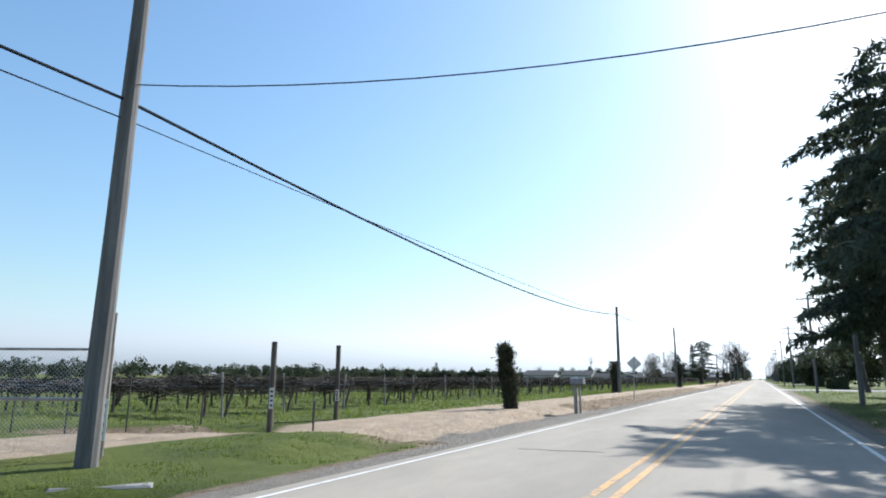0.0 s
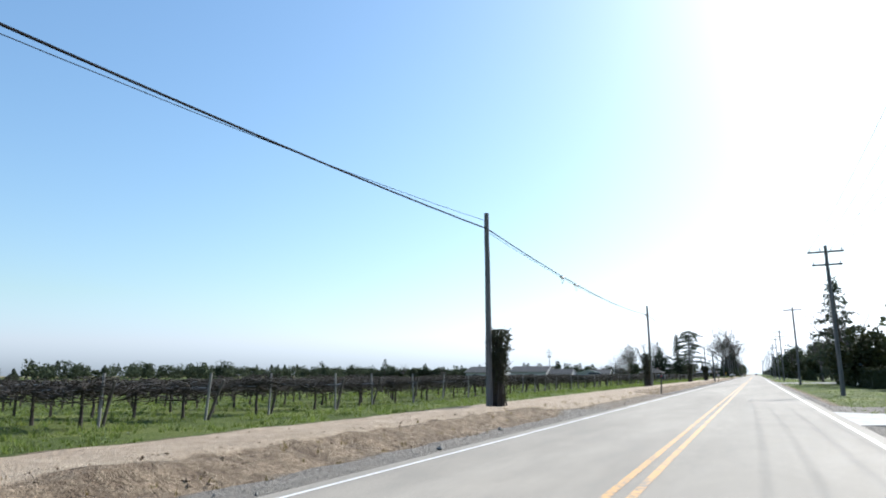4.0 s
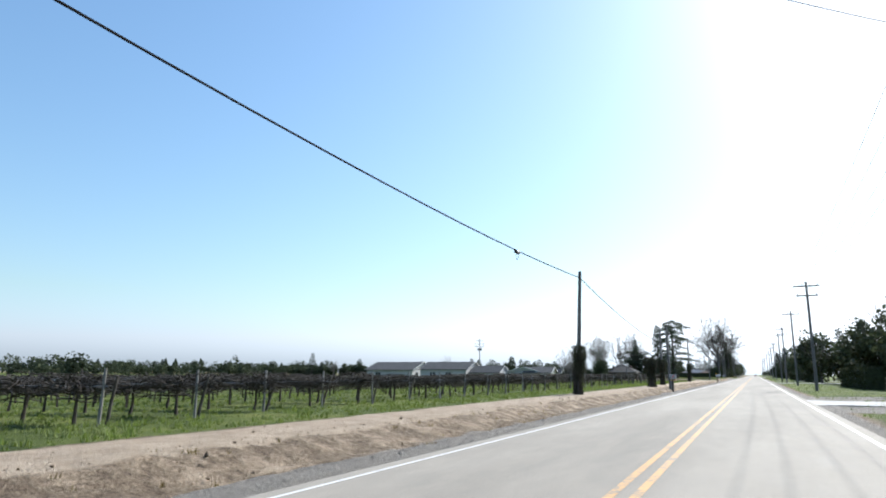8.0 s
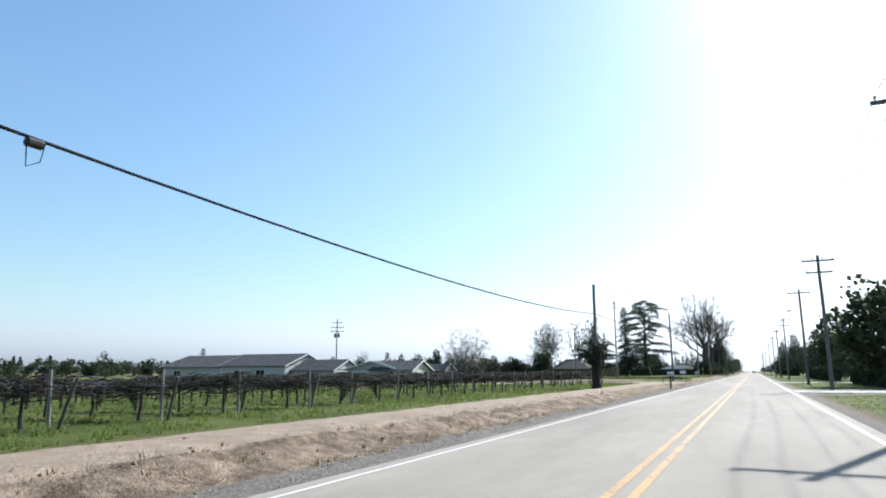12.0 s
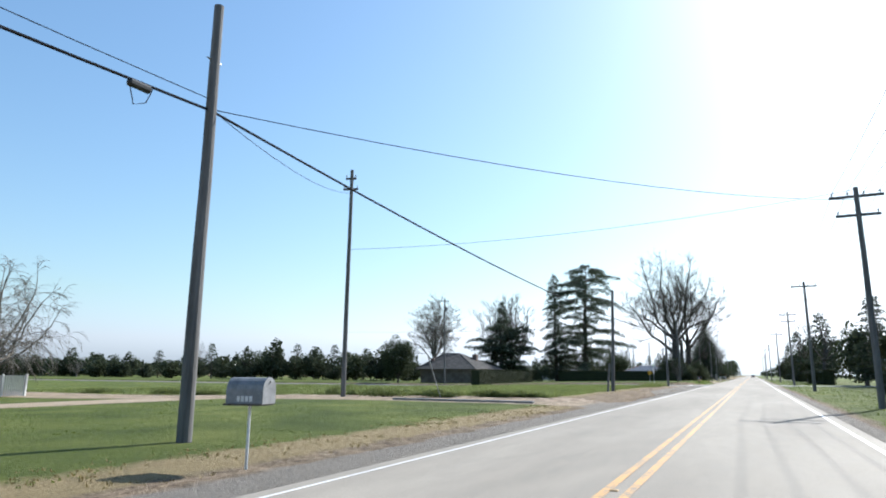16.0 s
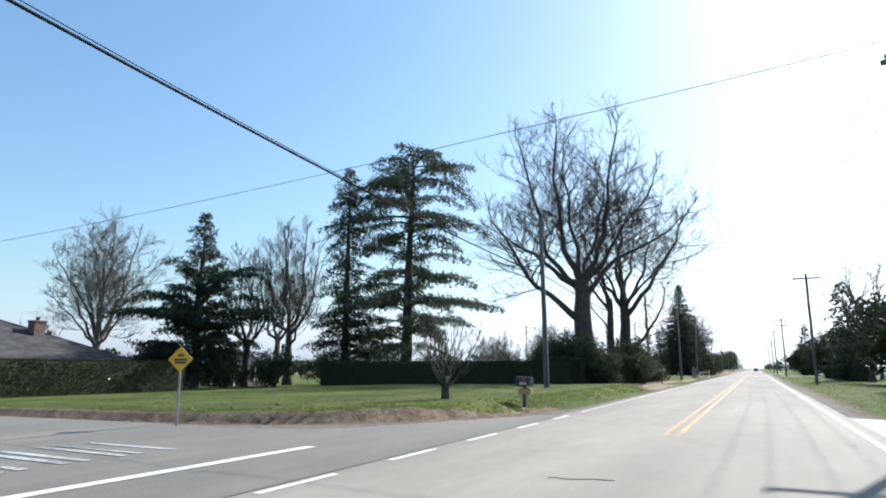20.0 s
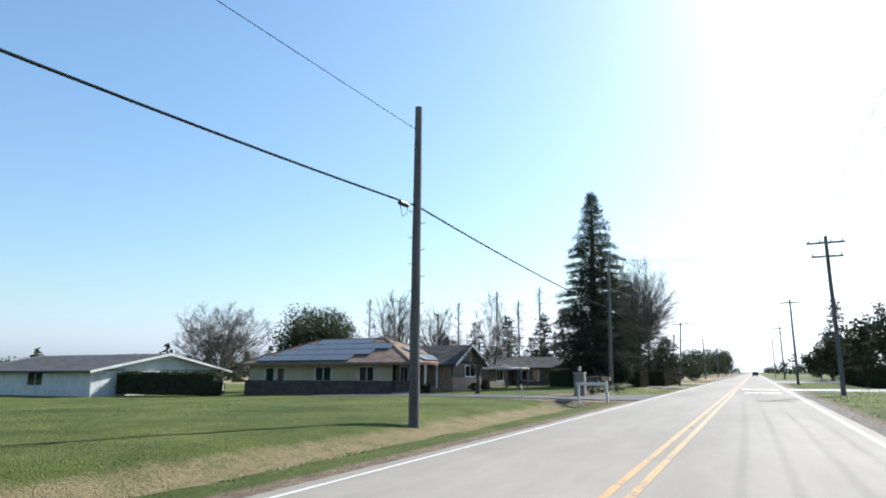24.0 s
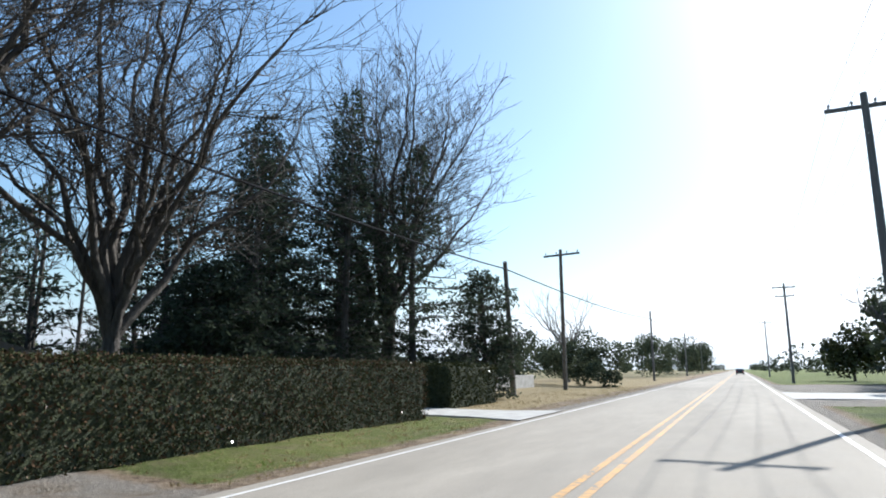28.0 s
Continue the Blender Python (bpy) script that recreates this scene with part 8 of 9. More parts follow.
for x, y, h in ((-5.85, 505.7, 0.42), (-6.12, 507.5, 0.42)):
    s = Shape()
    s.tube([(x, y, -0.1), (x + 0.01, y, h)], [0.022, 0.02], 6)
    tagged(part("stake", s, M["pale_wood"]), "short pale wooden stake on the verge", "stake")
mk = thing("ribbon_marker", "thin stake with a red top and a white ribbon", "marker", -8.45, 512.5, 0.05)
s = Shape()
s.tube([(0, 0, -0.15), (0, 0, 0.9)], 0.014, 6)
part("stake", s, M["pale_wood"], mk)
s = Shape()
s.box(-0.05, 0.05, -0.012, 0.012, 0.72, 0.9, 0.004)
part("red_top", s, M["red"], mk)
s = Shape()
s.tube([(0.02, 0, 0.72), (0.05, 0, 0.5), (0.0, 0.02, 0.25)], [0.035, 0.03, 0.012], 5)
part("ribbon", s, M["white_paint"], mk)


def strap_clump(x, y, seed, w, h):
    """A tuft of arching strap leaves."""
    rg = random.Random(seed)
    s = Shape()
    for k in range(300):
        a, q = rg.uniform(0, 6.283), rg.uniform(0.1, 1.0)
        L, hh = w * 0.5 * q, h * (1.15 - 0.6 * q) * rg.uniform(0.8, 1.15)
        dx, dy, nx, ny = math.cos(a), math.sin(a), -math.sin(a) * 0.013, math.cos(a) * 0.013
        pts = [(0.04 * dx, 0.04 * dy, 0), (L * 0.45 * dx, L * 0.45 * dy, hh * 0.8), (L * 0.8 * dx, L * 0.8 * dy, hh), (L * dx * 1.1, L * dy * 1.1, hh * 0.8)]
        v, f = [], []
        for i, p in enumerate(pts[:-1]):
            t = 1 - 0.2 * i
            v += [(p[0] - nx * t, p[1] - ny * t, p[2]), (p[0] + nx * t, p[1] + ny * t, p[2])]
        v.append(pts[-1])
        s.add(v, [(0, 1, 3, 2), (2, 3, 5, 4), (4, 5, 6)])
    th = thing("strappy_clump", "pale green tuft of arching strap leaves on the verge", "plant", x, y, ground_z(x, y))
    part("foliage", s, M["strap_leaf"], th)


for k, (x, y, w, h) in enumerate(((-7.45, 506.1, 0.72, 0.34), (-7.4, 507.4, 0.7, 0.36), (-7.35, 508.5, 0.66, 0.34), (-7.25, 509.65, 0.95, 0.42), (-7.05, 511.8, 1.05, 0.46), (-7.2, 513.9, 1.05, 0.46), (-7.3, 515.3, 0.8, 0.38), (-7.55, 517.0, 0.95, 0.45), (-7.75, 518.5, 0.9, 0.42), (-7.95, 521.4, 0.9, 0.42))):
    strap_clump(x, y, 250 + k, w * 1.35, h * 0.95)


def sign_on_post(name, label, x, y, z_plate, outline, face_mat, back_mat, rz, h_post, wooden=False):
    g = ground_z(x, y)
    th = thing(name, label, "road sign", x, y, g)
    th.rotation_euler = (0, 0, radians(rz))
    s = Shape()
    if wooden:
        s.box(-0.05, 0.05, -0.05, 0.05, -0.2, h_post, 0.008)
    else:
        s.box(-0.03, 0.03, -0.015, 0.015, -0.2, h_post, 0.005)
    part("post", s, M["steel"] if not wooden else M["post_wood"], th)
    s = Shape()
    s.prism(outline, -0.036, -0.033, "y")
    s.v = [(a, b, c + z_plate) for a, b, c in s.v]
    face = part("face", s, M[face_mat], th)
    s = Shape()
    s.prism(outline, -0.0325, -0.030 + 0.004, "y")
    s.v = [(a, b, c + z_plate) for a, b, c in s.v]
    part("plate", s, M[back_mat], th, "bare metal back of the plate")
    for dz in (-0.2, 0.2):
        s = Shape()
        s.tube([(0, -0.02, z_plate + dz), (0, 0.028, z_plate + dz)], 0.012, 6)
        part("bolt", s, M["steel"], th)
    return th, face


dia = [(0, -0.50), (0.50, 0), (0, 0.50), (-0.50, 0)]
octo = [(0.38 * math.cos(radians(22.5 + 45 * k)) / math.cos(radians(22.5)), 0.38 * math.sin(radians(22.5 + 45 * k)) / math.cos(radians(22.5))) for k in range(8)]
th, face = sign_on_post("warning_sign", "diamond road sign seen from its bare metal back", -5.98, 45.1, 2.30 - ground_z(-5.98, 45.1), dia, "sign_yellow", "sign_back", 186, 2.93)
th.rotation_euler = (0, radians(-2.8), radians(186))
th, face = sign_on_post("stop_sign", "octagonal stop sign seen from its pale metal back", -9.4, 391.2, 1.85, octo, "sign_red", "sign_back", -95, 2.35)
cu = lettering("word", "STOP", -0.26, 0.26, -0.11, 0.11, M["white_paint"], "")
cu.data.transform(pose(0, -0.037, 1.85, 90, 0, 0))
cu.parent = th
for kk in ("label", "category", "kind"):
    if kk in cu:
        del cu[kk]
s = Shape()
s.box(-0.35, 0.35, -0.006, 0.006, 2.36, 2.52)
plate = part("street_name_plate", s, M["sign_green"], th, "green street name plate")
dsm = [(0, -0.32), (0.32, 0), (0, 0.32), (-0.32, 0)]
th, face = sign_on_post("warning_sign", "yellow diamond warning sign on a steel post", -11.1, 399.9, 1.64, dsm, "sign_yellow", "sign_back", 20, 1.7)
for z, w in ((1.74, 0.16), (1.63, 0.34), (1.56, 0.28)):
    s = Shape()
    s.box(-w / 2, w / 2, -0.041, -0.0365, z - 0.025, z + 0.025)
    part("letter_bar", s, M["black"], th)

# posts near the start: cable marker posts, a stub beside the pole, stakes
def marker_post(name, x, y, h, r, label, plate=None):
    g = ground_z(x, y)
    th = thing(name, label, "post", x, y, g)
    s = Shape()
    s.tube([(0, 0, -0.2), (0.01, 0, h * 0.5), (0, 0.01, h)], [r, r * 0.97, r * 0.95], 10)
    part("shaft", s, M["post_wood"], th)
    if plate:
        z, w, hh = plate
        m = pose(0, 0, z, 0, 0, 45)
        s = Shape()
        s.box(-w / 2, w / 2, -r - 0.02, -r - 0.012, -hh / 2, hh / 2)
        pl = part("marker_plate", s.moved(m), M["white_paint"], th, "white marker plate")
        for i in range(4):
            s = Shape()
            s.box(-w * 0.28, w * 0.28, -r - 0.024, -r - 0.0205, hh * (0.32 - 0.22 * i) - 0.03, hh * (0.32 - 0.22 * i) + 0.03)
            part("letter_bar", s.moved(m), M["black"], pl)
    return th


marker_post("marker_post", -10.05, 13.63, 2.35, 0.08, "dark wooden post with a white marker plate", (0.85, 0.12, 0.55))
marker_post("stake", -9.62, 14.9, 1.1, 0.018, "thin rusty stake between two marker posts")
span("fallen_wire", (-9.9, 16.3, 0.04), (-10.0, 13.75, 0.1), 0.02, 0.012, "slack wire lying between two marker posts", "wires on the ground")
s = Shape()
s.box(-0.62, 0.62, -0.14, 0.14, -0.14, -0.02, 0.03)
th = thing("concrete_slab", "weathered concrete slab sunk in the grass over a ditch pipe", "slab", -5.9, 5.75, ground_z(-5.9, 6.1))
th.rotation_euler = (0, 0, radians(45))
part("top", s, M["concrete_old"], th)
for x, y, a, label in ((-6.9, 527.45, 8, "weathered concrete slab over a ditch pipe by a driveway"), (-7.0, 498.95, 12, "weathered concrete slab over a ditch pipe beside a mailbox stand")):
    s = Shape()
    s.box(-0.7, 0.7, -0.09, 0.09, -0.32, 0.02, 0.02)
    th = thing("concrete_slab", label, "slab", x, y, -0.03)
    th.rotation_euler = (0, 0, radians(a))
    part("top", s, M["stone"], th)
marker_post("marker_post", -9.9, 16.4, 2.25, 0.075, "dark wooden post with a torn white marker plate", (0.75, 0.10, 0.32))
marker_post("stub_post", -7.95, 7.15, 2.36, 0.06, "dark steel post strapped beside a utility pole", (0.62, 0.17, 0.66))
for x, y, h in ((-8.9, 14.0, 0.68), (-12.1, 13.2, 0.8)):
    s = Shape()
    s.tube([(x, y, -0.15), (x + 0.02, y, h)], [0.028, 0.022], 6)
    tagged(part("stake", s, M["post_wood"]), "thin wooden stake in the dirt", "stake")
# chain-link fence beside the pole
cf = thing("chain_link_fence", "grey chain-link fence with a top rail", "fence", 0, 0, 0)
fa, fb = Vector((-8.2, 7.4, 0)), Vector((-15.5, 3.9, 0))
fd = (fb - fa).normalized()
FL = (fb - fa).length
for k in range(4):
    p = fa + fd * (FL * k / 3)
    s = Shape()
    s.tube([(p.x, p.y, -0.2), (p.x, p.y, 1.8)], 0.028, 8)
    part("fence_post", s, M["steel"], cf)
for z, r in ((1.76, 0.024), (0.92, 0.03)):
    s = Shape()
    s.tube([fa + Vector((0, 0, z)), fb + Vector((0, 0, z - 0.02))], r, 7)
    part("rail", s, M["steel"], cf)
s = Shape()
n_d = int(FL / 0.075)
for k in range(-24, n_d):
    for sg in (1, -1):
        a0, z0 = k * 0.075, 0.05
        b0, z1 = a0 + 1.7, 1.75
        if sg < 0:
            z0, z1 = z1, z0
        ca, cb = max(0, -a0 / 1.7), min(1, (FL - a0) / 1.7)
        if cb <= ca:
            continue
        pa = fa + fd * (a0 + 1.7 * ca) + Vector((0, 0, z0 + (z1 - z0) * ca))
        pb = fa + fd * (a0 + 1.7 * cb) + Vector((0, 0, z0 + (z1 - z0) * cb))
        s.tube([pa, pb], 0.0022, 3, caps=False)
part("wire_mesh", s, M["steel"], cf)
for x, y in ((-14.7, 9.7), (-13.4, 10.2), (-12.9, 11.5)):
    s = Shape()
    s.tube([(x, y, -0.1), (x, y, 1.42)], [0.02, 0.016], 6)
    tagged(part("steel_stake", s, M["steel_dark"]), "thin dark steel fence stake", "stake", "stakes by the vineyard")
# stub of a pole, leaning steel marker, pair of stakes
s = Shape()
s.tube([(-8.2, 356.7, -0.2), (-8.12, 356.75, 1.0), (-8.0, 356.8, 2.15)], [0.085, 0.08, 0.075], 10)
tagged(part("pole_stub", s, M["pole_wood"]), "cut-off wooden pole stub at the field's edge", "post")
s = Shape()
s.tube([(-14.4, 341.1, -0.1), (-14.9, 340.4, 2.3)], 0.034, 8)
tagged(part("leaning_marker", s, M["steel"]), "thin leaning grey steel marker pole", "post")
for dx in (-0.12, 0.12):
    s = Shape()
    s.tube([(-8.75 + dx, 307.8, -0.1), (-8.72 - dx * 0.3, 307.8, 1.0)], [0.025, 0.02], 6)
    tagged(part("stake", s, M["post_wood"]), "leaning wooden stake on the berm", "stake")
# culvert slab and pipe
s = Shape()
s.box(-15.2, -7.7, 337.0, 337.35, -0.16, 0.10, 0.02)
tagged(part("culvert_slab", s, M["concrete_old"]), "low concrete slab over a ditch", "slab")
s = Shape()
outer = [(-6.02 - 0.03 * k, 388.05 + 0.08 * k, -0.34) for k in range(14)]
s.tube(outer, [0.20 if k % 2 else 0.18 for k in range(14)], 14, caps=False)
s.tube(outer[::-1], [0.165] * 14, 14, caps=False)
tagged(part("culvert_pipe", s, M["pale_wood"]), "grey corrugated culvert pipe end in the ditch", "pipe")
# white vinyl fence by the grey house
vf = thing("white_fence", "white vinyl yard fence beside a grey house", "fence", 0, 0, 0)
fa, fb = Vector((-48.9, 333.9, -0.5)), Vector((-46.9, 337.8, -0.5))
for k in range(4):
    p = fa.lerp(fb, k / 3)
    s = Shape()
    s.box(p.x - 0.07, p.x + 0.07, p.y - 0.07, p.y + 0.07, -0.6, 1.1, 0.01)
    part("fence_post", s, M["white_paint"], vf)
for k in range(3):
    for j in range(11):
        a = fa.lerp(fb, (k + (j + 0.6) / 12) / 3)
        b = fa.lerp(fb, (k + (j + 1.3) / 12) / 3)
        s = Shape()
        n = (b - a).normalized().cross(Vector((0, 0, 1))) * 0.012
        s.add([a - n + Vector((0, 0, 0.05)), b - n + Vector((0, 0, 0.05)), b + n + Vector((0, 0, 0.05)), a + n + Vector((0, 0, 0.05)), a - n + Vector((0, 0, 1.5)), b - n + Vector((0, 0, 1.5)), b + n + Vector((0, 0, 1.5)), a + n + Vector((0, 0, 1.5))],
              [(3, 2, 1, 0), (4, 5, 6, 7), (0, 1, 5, 4), (1, 2, 6, 5), (2, 3, 7, 6), (3, 0, 4, 7)])
        part("board", s, M["white_paint"], vf)

# ------------------------------------------------------------------ stone pillar and iron fence
pl = thing("gate_pillar", "square fieldstone gate pillar with a small lantern", "pillar", -7.62, 503.85, -0.05)
s = Shape()
s.box(-0.27, 0.27, -0.27, 0.27, -0.2, 1.34)
part("core", s, M["stone"], pl)
rg = random.Random(9)
for zz in range(12):
    for side in range(4):
        o = 0.0
        while o < 0.56:
            w = rg.uniform(0.12, 0.24)
            e = o + w if o + w < 0.44 else 0.56
            s = Shape()
            s.box(-0.28 + o + 0.006, -0.28 + e - 0.006, -0.30 + rg.uniform(-0.012, 0.012), -0.262, zz * 0.11 + 0.006 - 0.02, zz * 0.11 + 0.104 - 0.02, 0.006)
            part("stone", s.moved(pose(0, 0, 0, 0, 0, 90 * side)), M["fieldstone"], pl)
            o = e
s = Shape()
s.box(-0.33, 0.33, -0.33, 0.33, 1.32, 1.40, 0.015)
part("cap", s, M["concrete"], pl)
s = Shape()
s.box(-0.05, 0.05, -0.05, 0.05, 1.40, 1.46)
s.box(-0.09, 0.09, -0.09, 0.09, 1.46, 1.48)
s.add([(-0.11, -0.11, 1.68), (0.11, -0.11, 1.68), (0.11, 0.11, 1.68), (-0.11, 0.11, 1.68), (0, 0, 1.78)], [(0, 1, 4), (1, 2, 4), (2, 3, 4), (3, 0, 4), (3, 2, 1, 0)])
lan = part("lantern", s, M["steel_dark"], pl)
s = Shape()
s.box(-0.075, 0.075, -0.075, 0.075, 1.48, 1.68)
part("lantern_glass", s, M["lamp_glass"], lan)
ifn = thing("iron_fence", "black iron picket fence before a lawn", "fence", 0, 0, 0)
P0, P1 = Vector((-7.75, 504.2, 0.0)), Vector((-9.75, 522.6, 0.0))
fl = (P1 - P0).length
pk = Shape()
pk.tube([(0, 0, 0.05), (0, 0, 1.02)], 0.008, 4)
pk_me = pk.mesh("picket", M["steel_dark"])
np_ = int(fl / 0.125)
for k in range(np_ + 1):
    p = P0.lerp(P1, k / np_)
    if k % 20 == 0:
        s = Shape()
        s.box(p.x - 0.03, p.x + 0.03, p.y - 0.03, p.y + 0.03, -0.2, 1.12)
        s.tube([(p.x, p.y, 1.12), (p.x, p.y, 1.15), (p.x, p.y, 1.19)], [0.02, 0.035, 0.01], 8)
        part("fence_post", s, M["steel_dark"], ifn)
    else:
        ob = new("picket", pk_me)
        ob.parent = ifn
        ob.location = (p.x, p.y, ground_z(p.x, p.y))
for z in (0.2, 1.06):
    s = Shape()
    s.tube([P0 + Vector((0, 0, z)), P1 + Vector((0, 0, z))], 0.018, 4)
    part("rail", s, M["steel_dark"], ifn)


# ------------------------------------------------------------------ a car far ahead
car = thing("car", "dark car far ahead on the road", "car", 1.8, 705.0, 0.0)
s = Shape()
s.prism([(-2.2, 0.3), (2.2, 0.3), (2.25, 0.7), (1.9, 0.92), (1.0, 1.0), (0.3, 1.42), (-1.2, 1.45), (-2.0, 1.02), (-2.25, 0.85)], -0.88, 0.88, "x")
part("body", s, M["car_paint"], car)
s = Shape()
s.add([(-0.7, -1.98, 1.04), (0.7, -1.98, 1.04), (0.6, -1.3, 1.40), (-0.6, -1.3, 1.40)], [(0, 1, 2, 3)])
s.v = [(a, b - 0.02, c + 0.01) for a, b, c in s.v]
part("rear_window", s, M["glass"], car)
for x in (-0.8, 0.8):
    for y in (-1.35, 1.35):
        s = Shape()
        s.tube([(x - 0.1, y, 0.32), (x + 0.1, y, 0.32)], 0.32, 14)
        w = part("wheel", s, M["rubber"], car)
        s = Shape()
        s.tube([(x - 0.105, y, 0.32), (x + 0.105, y, 0.32)], 0.19, 10)
        part("rim", s, M["steel"], w)
for x in (-0.7, 0.7):
    s = Shape()
    s.box(x - 0.14, x + 0.14, -2.27, -2.2, 0.72, 0.86, 0.01)
    part("tail_light", s, M["red"], car)

# ------------------------------------------------------------------ trees along the east side
proto = [leafy_tree("roadside_tree", 14.0, 64.0, 301, 8.0, 7.0, "dark evergreen tree beyond the east verge", "shrub", 1700, 0.40, 0.2, 0.18),
         bough_tree("roadside_conifer", 16.0, 72.0, 302, 11.0, 2.9, "dark conifer beyond the east verge", "conifer", 50, 0.05, ((0, 0.2, 0.6, 1.0), (0.9, 1.0, 0.6, 0.06)), 0.08, 0.5, 0.9, 0.22, 0.15, ragged=0.4),
         bare_tree("roadside_bare_tree", 12.0, 82.0, 303, 10.0, "leafless tree beyond the east verge", "bark", trunk_r=0.24, fork=2.6, leaders=5, spread=1.1, levels=4),
         leafy_tree("roadside_tree", 15.0, 108.0, 304, 6.0, 6.4, "rounded evergreen tree beyond the east verge", "hedge", 2600, 0.32, 0.2, 0.1)]
rg = random.Random(77)
y = 114.0
k = 0
while y < 620:
    k += 1
    src = proto[k * 7 % 4]
    x = rg.uniform(11.5, 17.0)
    m = pose(x, y, ground_z(x, y), 0, 0, rg.uniform(0, 360))
    sc = rg.uniform(0.75, 1.25)
    ob = copy_thing(src, m)
    ob.scale = (sc, sc, sc * rg.uniform(0.9, 1.1))
    y += rg.uniform(7.0, 13.0)
for k, (y0, y1) in enumerate(((104, 118), (140, 170), (220, 240), (284, 306), (330, 372), (420, 448), (470, 500), (534, 556))):
    hedge(11.0, 12.6, y0, y1, 1.5 + 0.3 * (k % 3), 320 + k, "clipped hedge beyond the east verge", "hedge", 0.14, 60, 0.0)

# ------------------------------------------------------------------ distant woods
def far_tree(rng, x, y, h, w, n, kind, size):
    """Leaf clumps of one distant tree."""
    if kind == "cone":
        t = rng.random(n) ** 1.4
        a = rng.random(n) * 6.283
        r = w / 2 * (1 - t) * np.sqrt(rng.random(n))
        p = np.stack([np.cos(a) * r, np.sin(a) * r, t * h], 1)
    else:
        p = blob_points(rng, n, w / 2, w / 2, h * 0.5, h * 0.5, 12, 0.5)
        p[:, 2] = np.maximum(p[:, 2], 0.05)
    g = -0.5 if x < -46 else 0.0
    return leaves(p + np.array((x, y, g)), size, rng, 0.1, 1.3)


rng = np.random.default_rng(500)
lots = []
for k in range(760):
    x = -rng.uniform(215, 335)
    y = rng.uniform(60, 1150)
    h = rng.uniform(4.4, 8.6) * (1.3 if rng.random() < 0.15 else 1) * (0.66 + 0.44 * (-x - 100) / 230)
    lots.append(far_tree(rng, x, y, h, h * rng.uniform(0.8, 1.5), 250, "cone" if rng.random() < 0.12 else "blob", 0.72))
for k in range(90):      # behind the houses in the last stretch
    x = -rng.uniform(70, 190)
    y = rng.uniform(520, 780)
    h = rng.uniform(4, 9)
    lots.append(far_tree(rng, x, y, h, h * rng.uniform(0.6, 1.2), 110, "cone" if rng.random() < 0.3 else "blob", 0.8))
tagged(part("distant_woods", quick_mesh("distant_woods", np.concatenate(lots), 4, M["far_leaf"])), "long line of distant dark trees behind the fields", "woods", kind="stuff")
lots = []
for k in range(150):      # both sides of the road far ahead
    sg = -1 if rng.random() < 0.55 else 1
    y = rng.uniform(575, 1500) if sg > 0 else rng.uniform(640, 1500)
    x = sg * rng.uniform(13, 60)
    h = rng.uniform(3.5, 9.5)
    lots.append(far_tree(rng, x, y, h, h * rng.uniform(0.7, 1.2), 150, "cone" if rng.random() < 0.3 else "blob", 0.6))
for x, y, h in ((-8.2, 583, 4.0), (-10.5, 586, 3.8), (-14, 590, 4.2), (-19, 597, 5.5), (-11, 640, 7.0), (-16, 612, 6.5), (-22, 622, 7.0), (-13, 660, 8.0), (-11, 690, 9.0), (-12, 715, 10.0), (-10, 740, 9.5), (-11, 770, 11.0), (-14, 800, 12.0), (-17, 583, 3.2), (-24, 606, 6.0)):
    lots.append(far_tree(rng, x, y, h, h * 1.1, 2600, "blob", 0.16 + 0.0012 * (y - 580)))
for k in range(9):
    lots.append(far_tree(rng, -rng.uniform(22, 46), rng.uniform(565, 600), rng.uniform(6, 10), 2.0, 200, "cone", 0.35))
tagged(part("roadside_woods", quick_mesh("roadside_woods", np.concatenate(lots), 4, M["far_leaf"])), "dark trees on both sides of the far road", "woods", kind="stuff")
bare_tree("bare_tree", -20.0, 585.0, 401, 9.0, "leafless tree beside the far road", "bark_pale", trunk_r=0.2, fork=2.0, leaders=5, levels=4)
bare_tree("bare_tree", -15.0, 599.0, 402, 10.0, "leafless tree beside the far road", "bark_pale", trunk_r=0.22, fork=2.4, leaders=5, levels=4)
# trees along the far edge of the green field
belt = [leafy_tree("field_tree", -72.0, 428.0, 510, 6.2, 6.6, "dense dark tree at the field's far edge", "far_leaf", 1600, 0.42, 0.2, 0.02),
        leafy_tree("field_tree", -80.0, 432.0, 511, 5.2, 6.8, "rounded dark tree at the field's far edge", "shrub", 1700, 0.40, 0.2, 0.0),
        leafy_tree("field_tree", -88.0, 427.0, 512, 7.0, 5.6, "tall leafy tree at the field's far edge", "far_leaf", 1600, 0.40, 0.2, 0.03),
        bough_tree("field_conifer", -96.0, 431.0, 513, 8.4, 3.2, "dark conifer at the field's far edge", "conifer", 46, 0.06, ((0, 0.3, 0.7, 1.0), (1.0, 0.8, 0.4, 0.06)), 0.05, 0.42, 0.9, 0.2, 0.2),
        limbed_tree("field_bare_tree", -66.0, 430.0, 514, "pale leafless tree at the field's far edge", 1.8, 0.2, dome_limbs(514, 9, 1.6, 3.2, 6.8, 0.1), "bark_pale", levels=2, subs=1.2, twig_r=0.022)]
rb = random.Random(515)
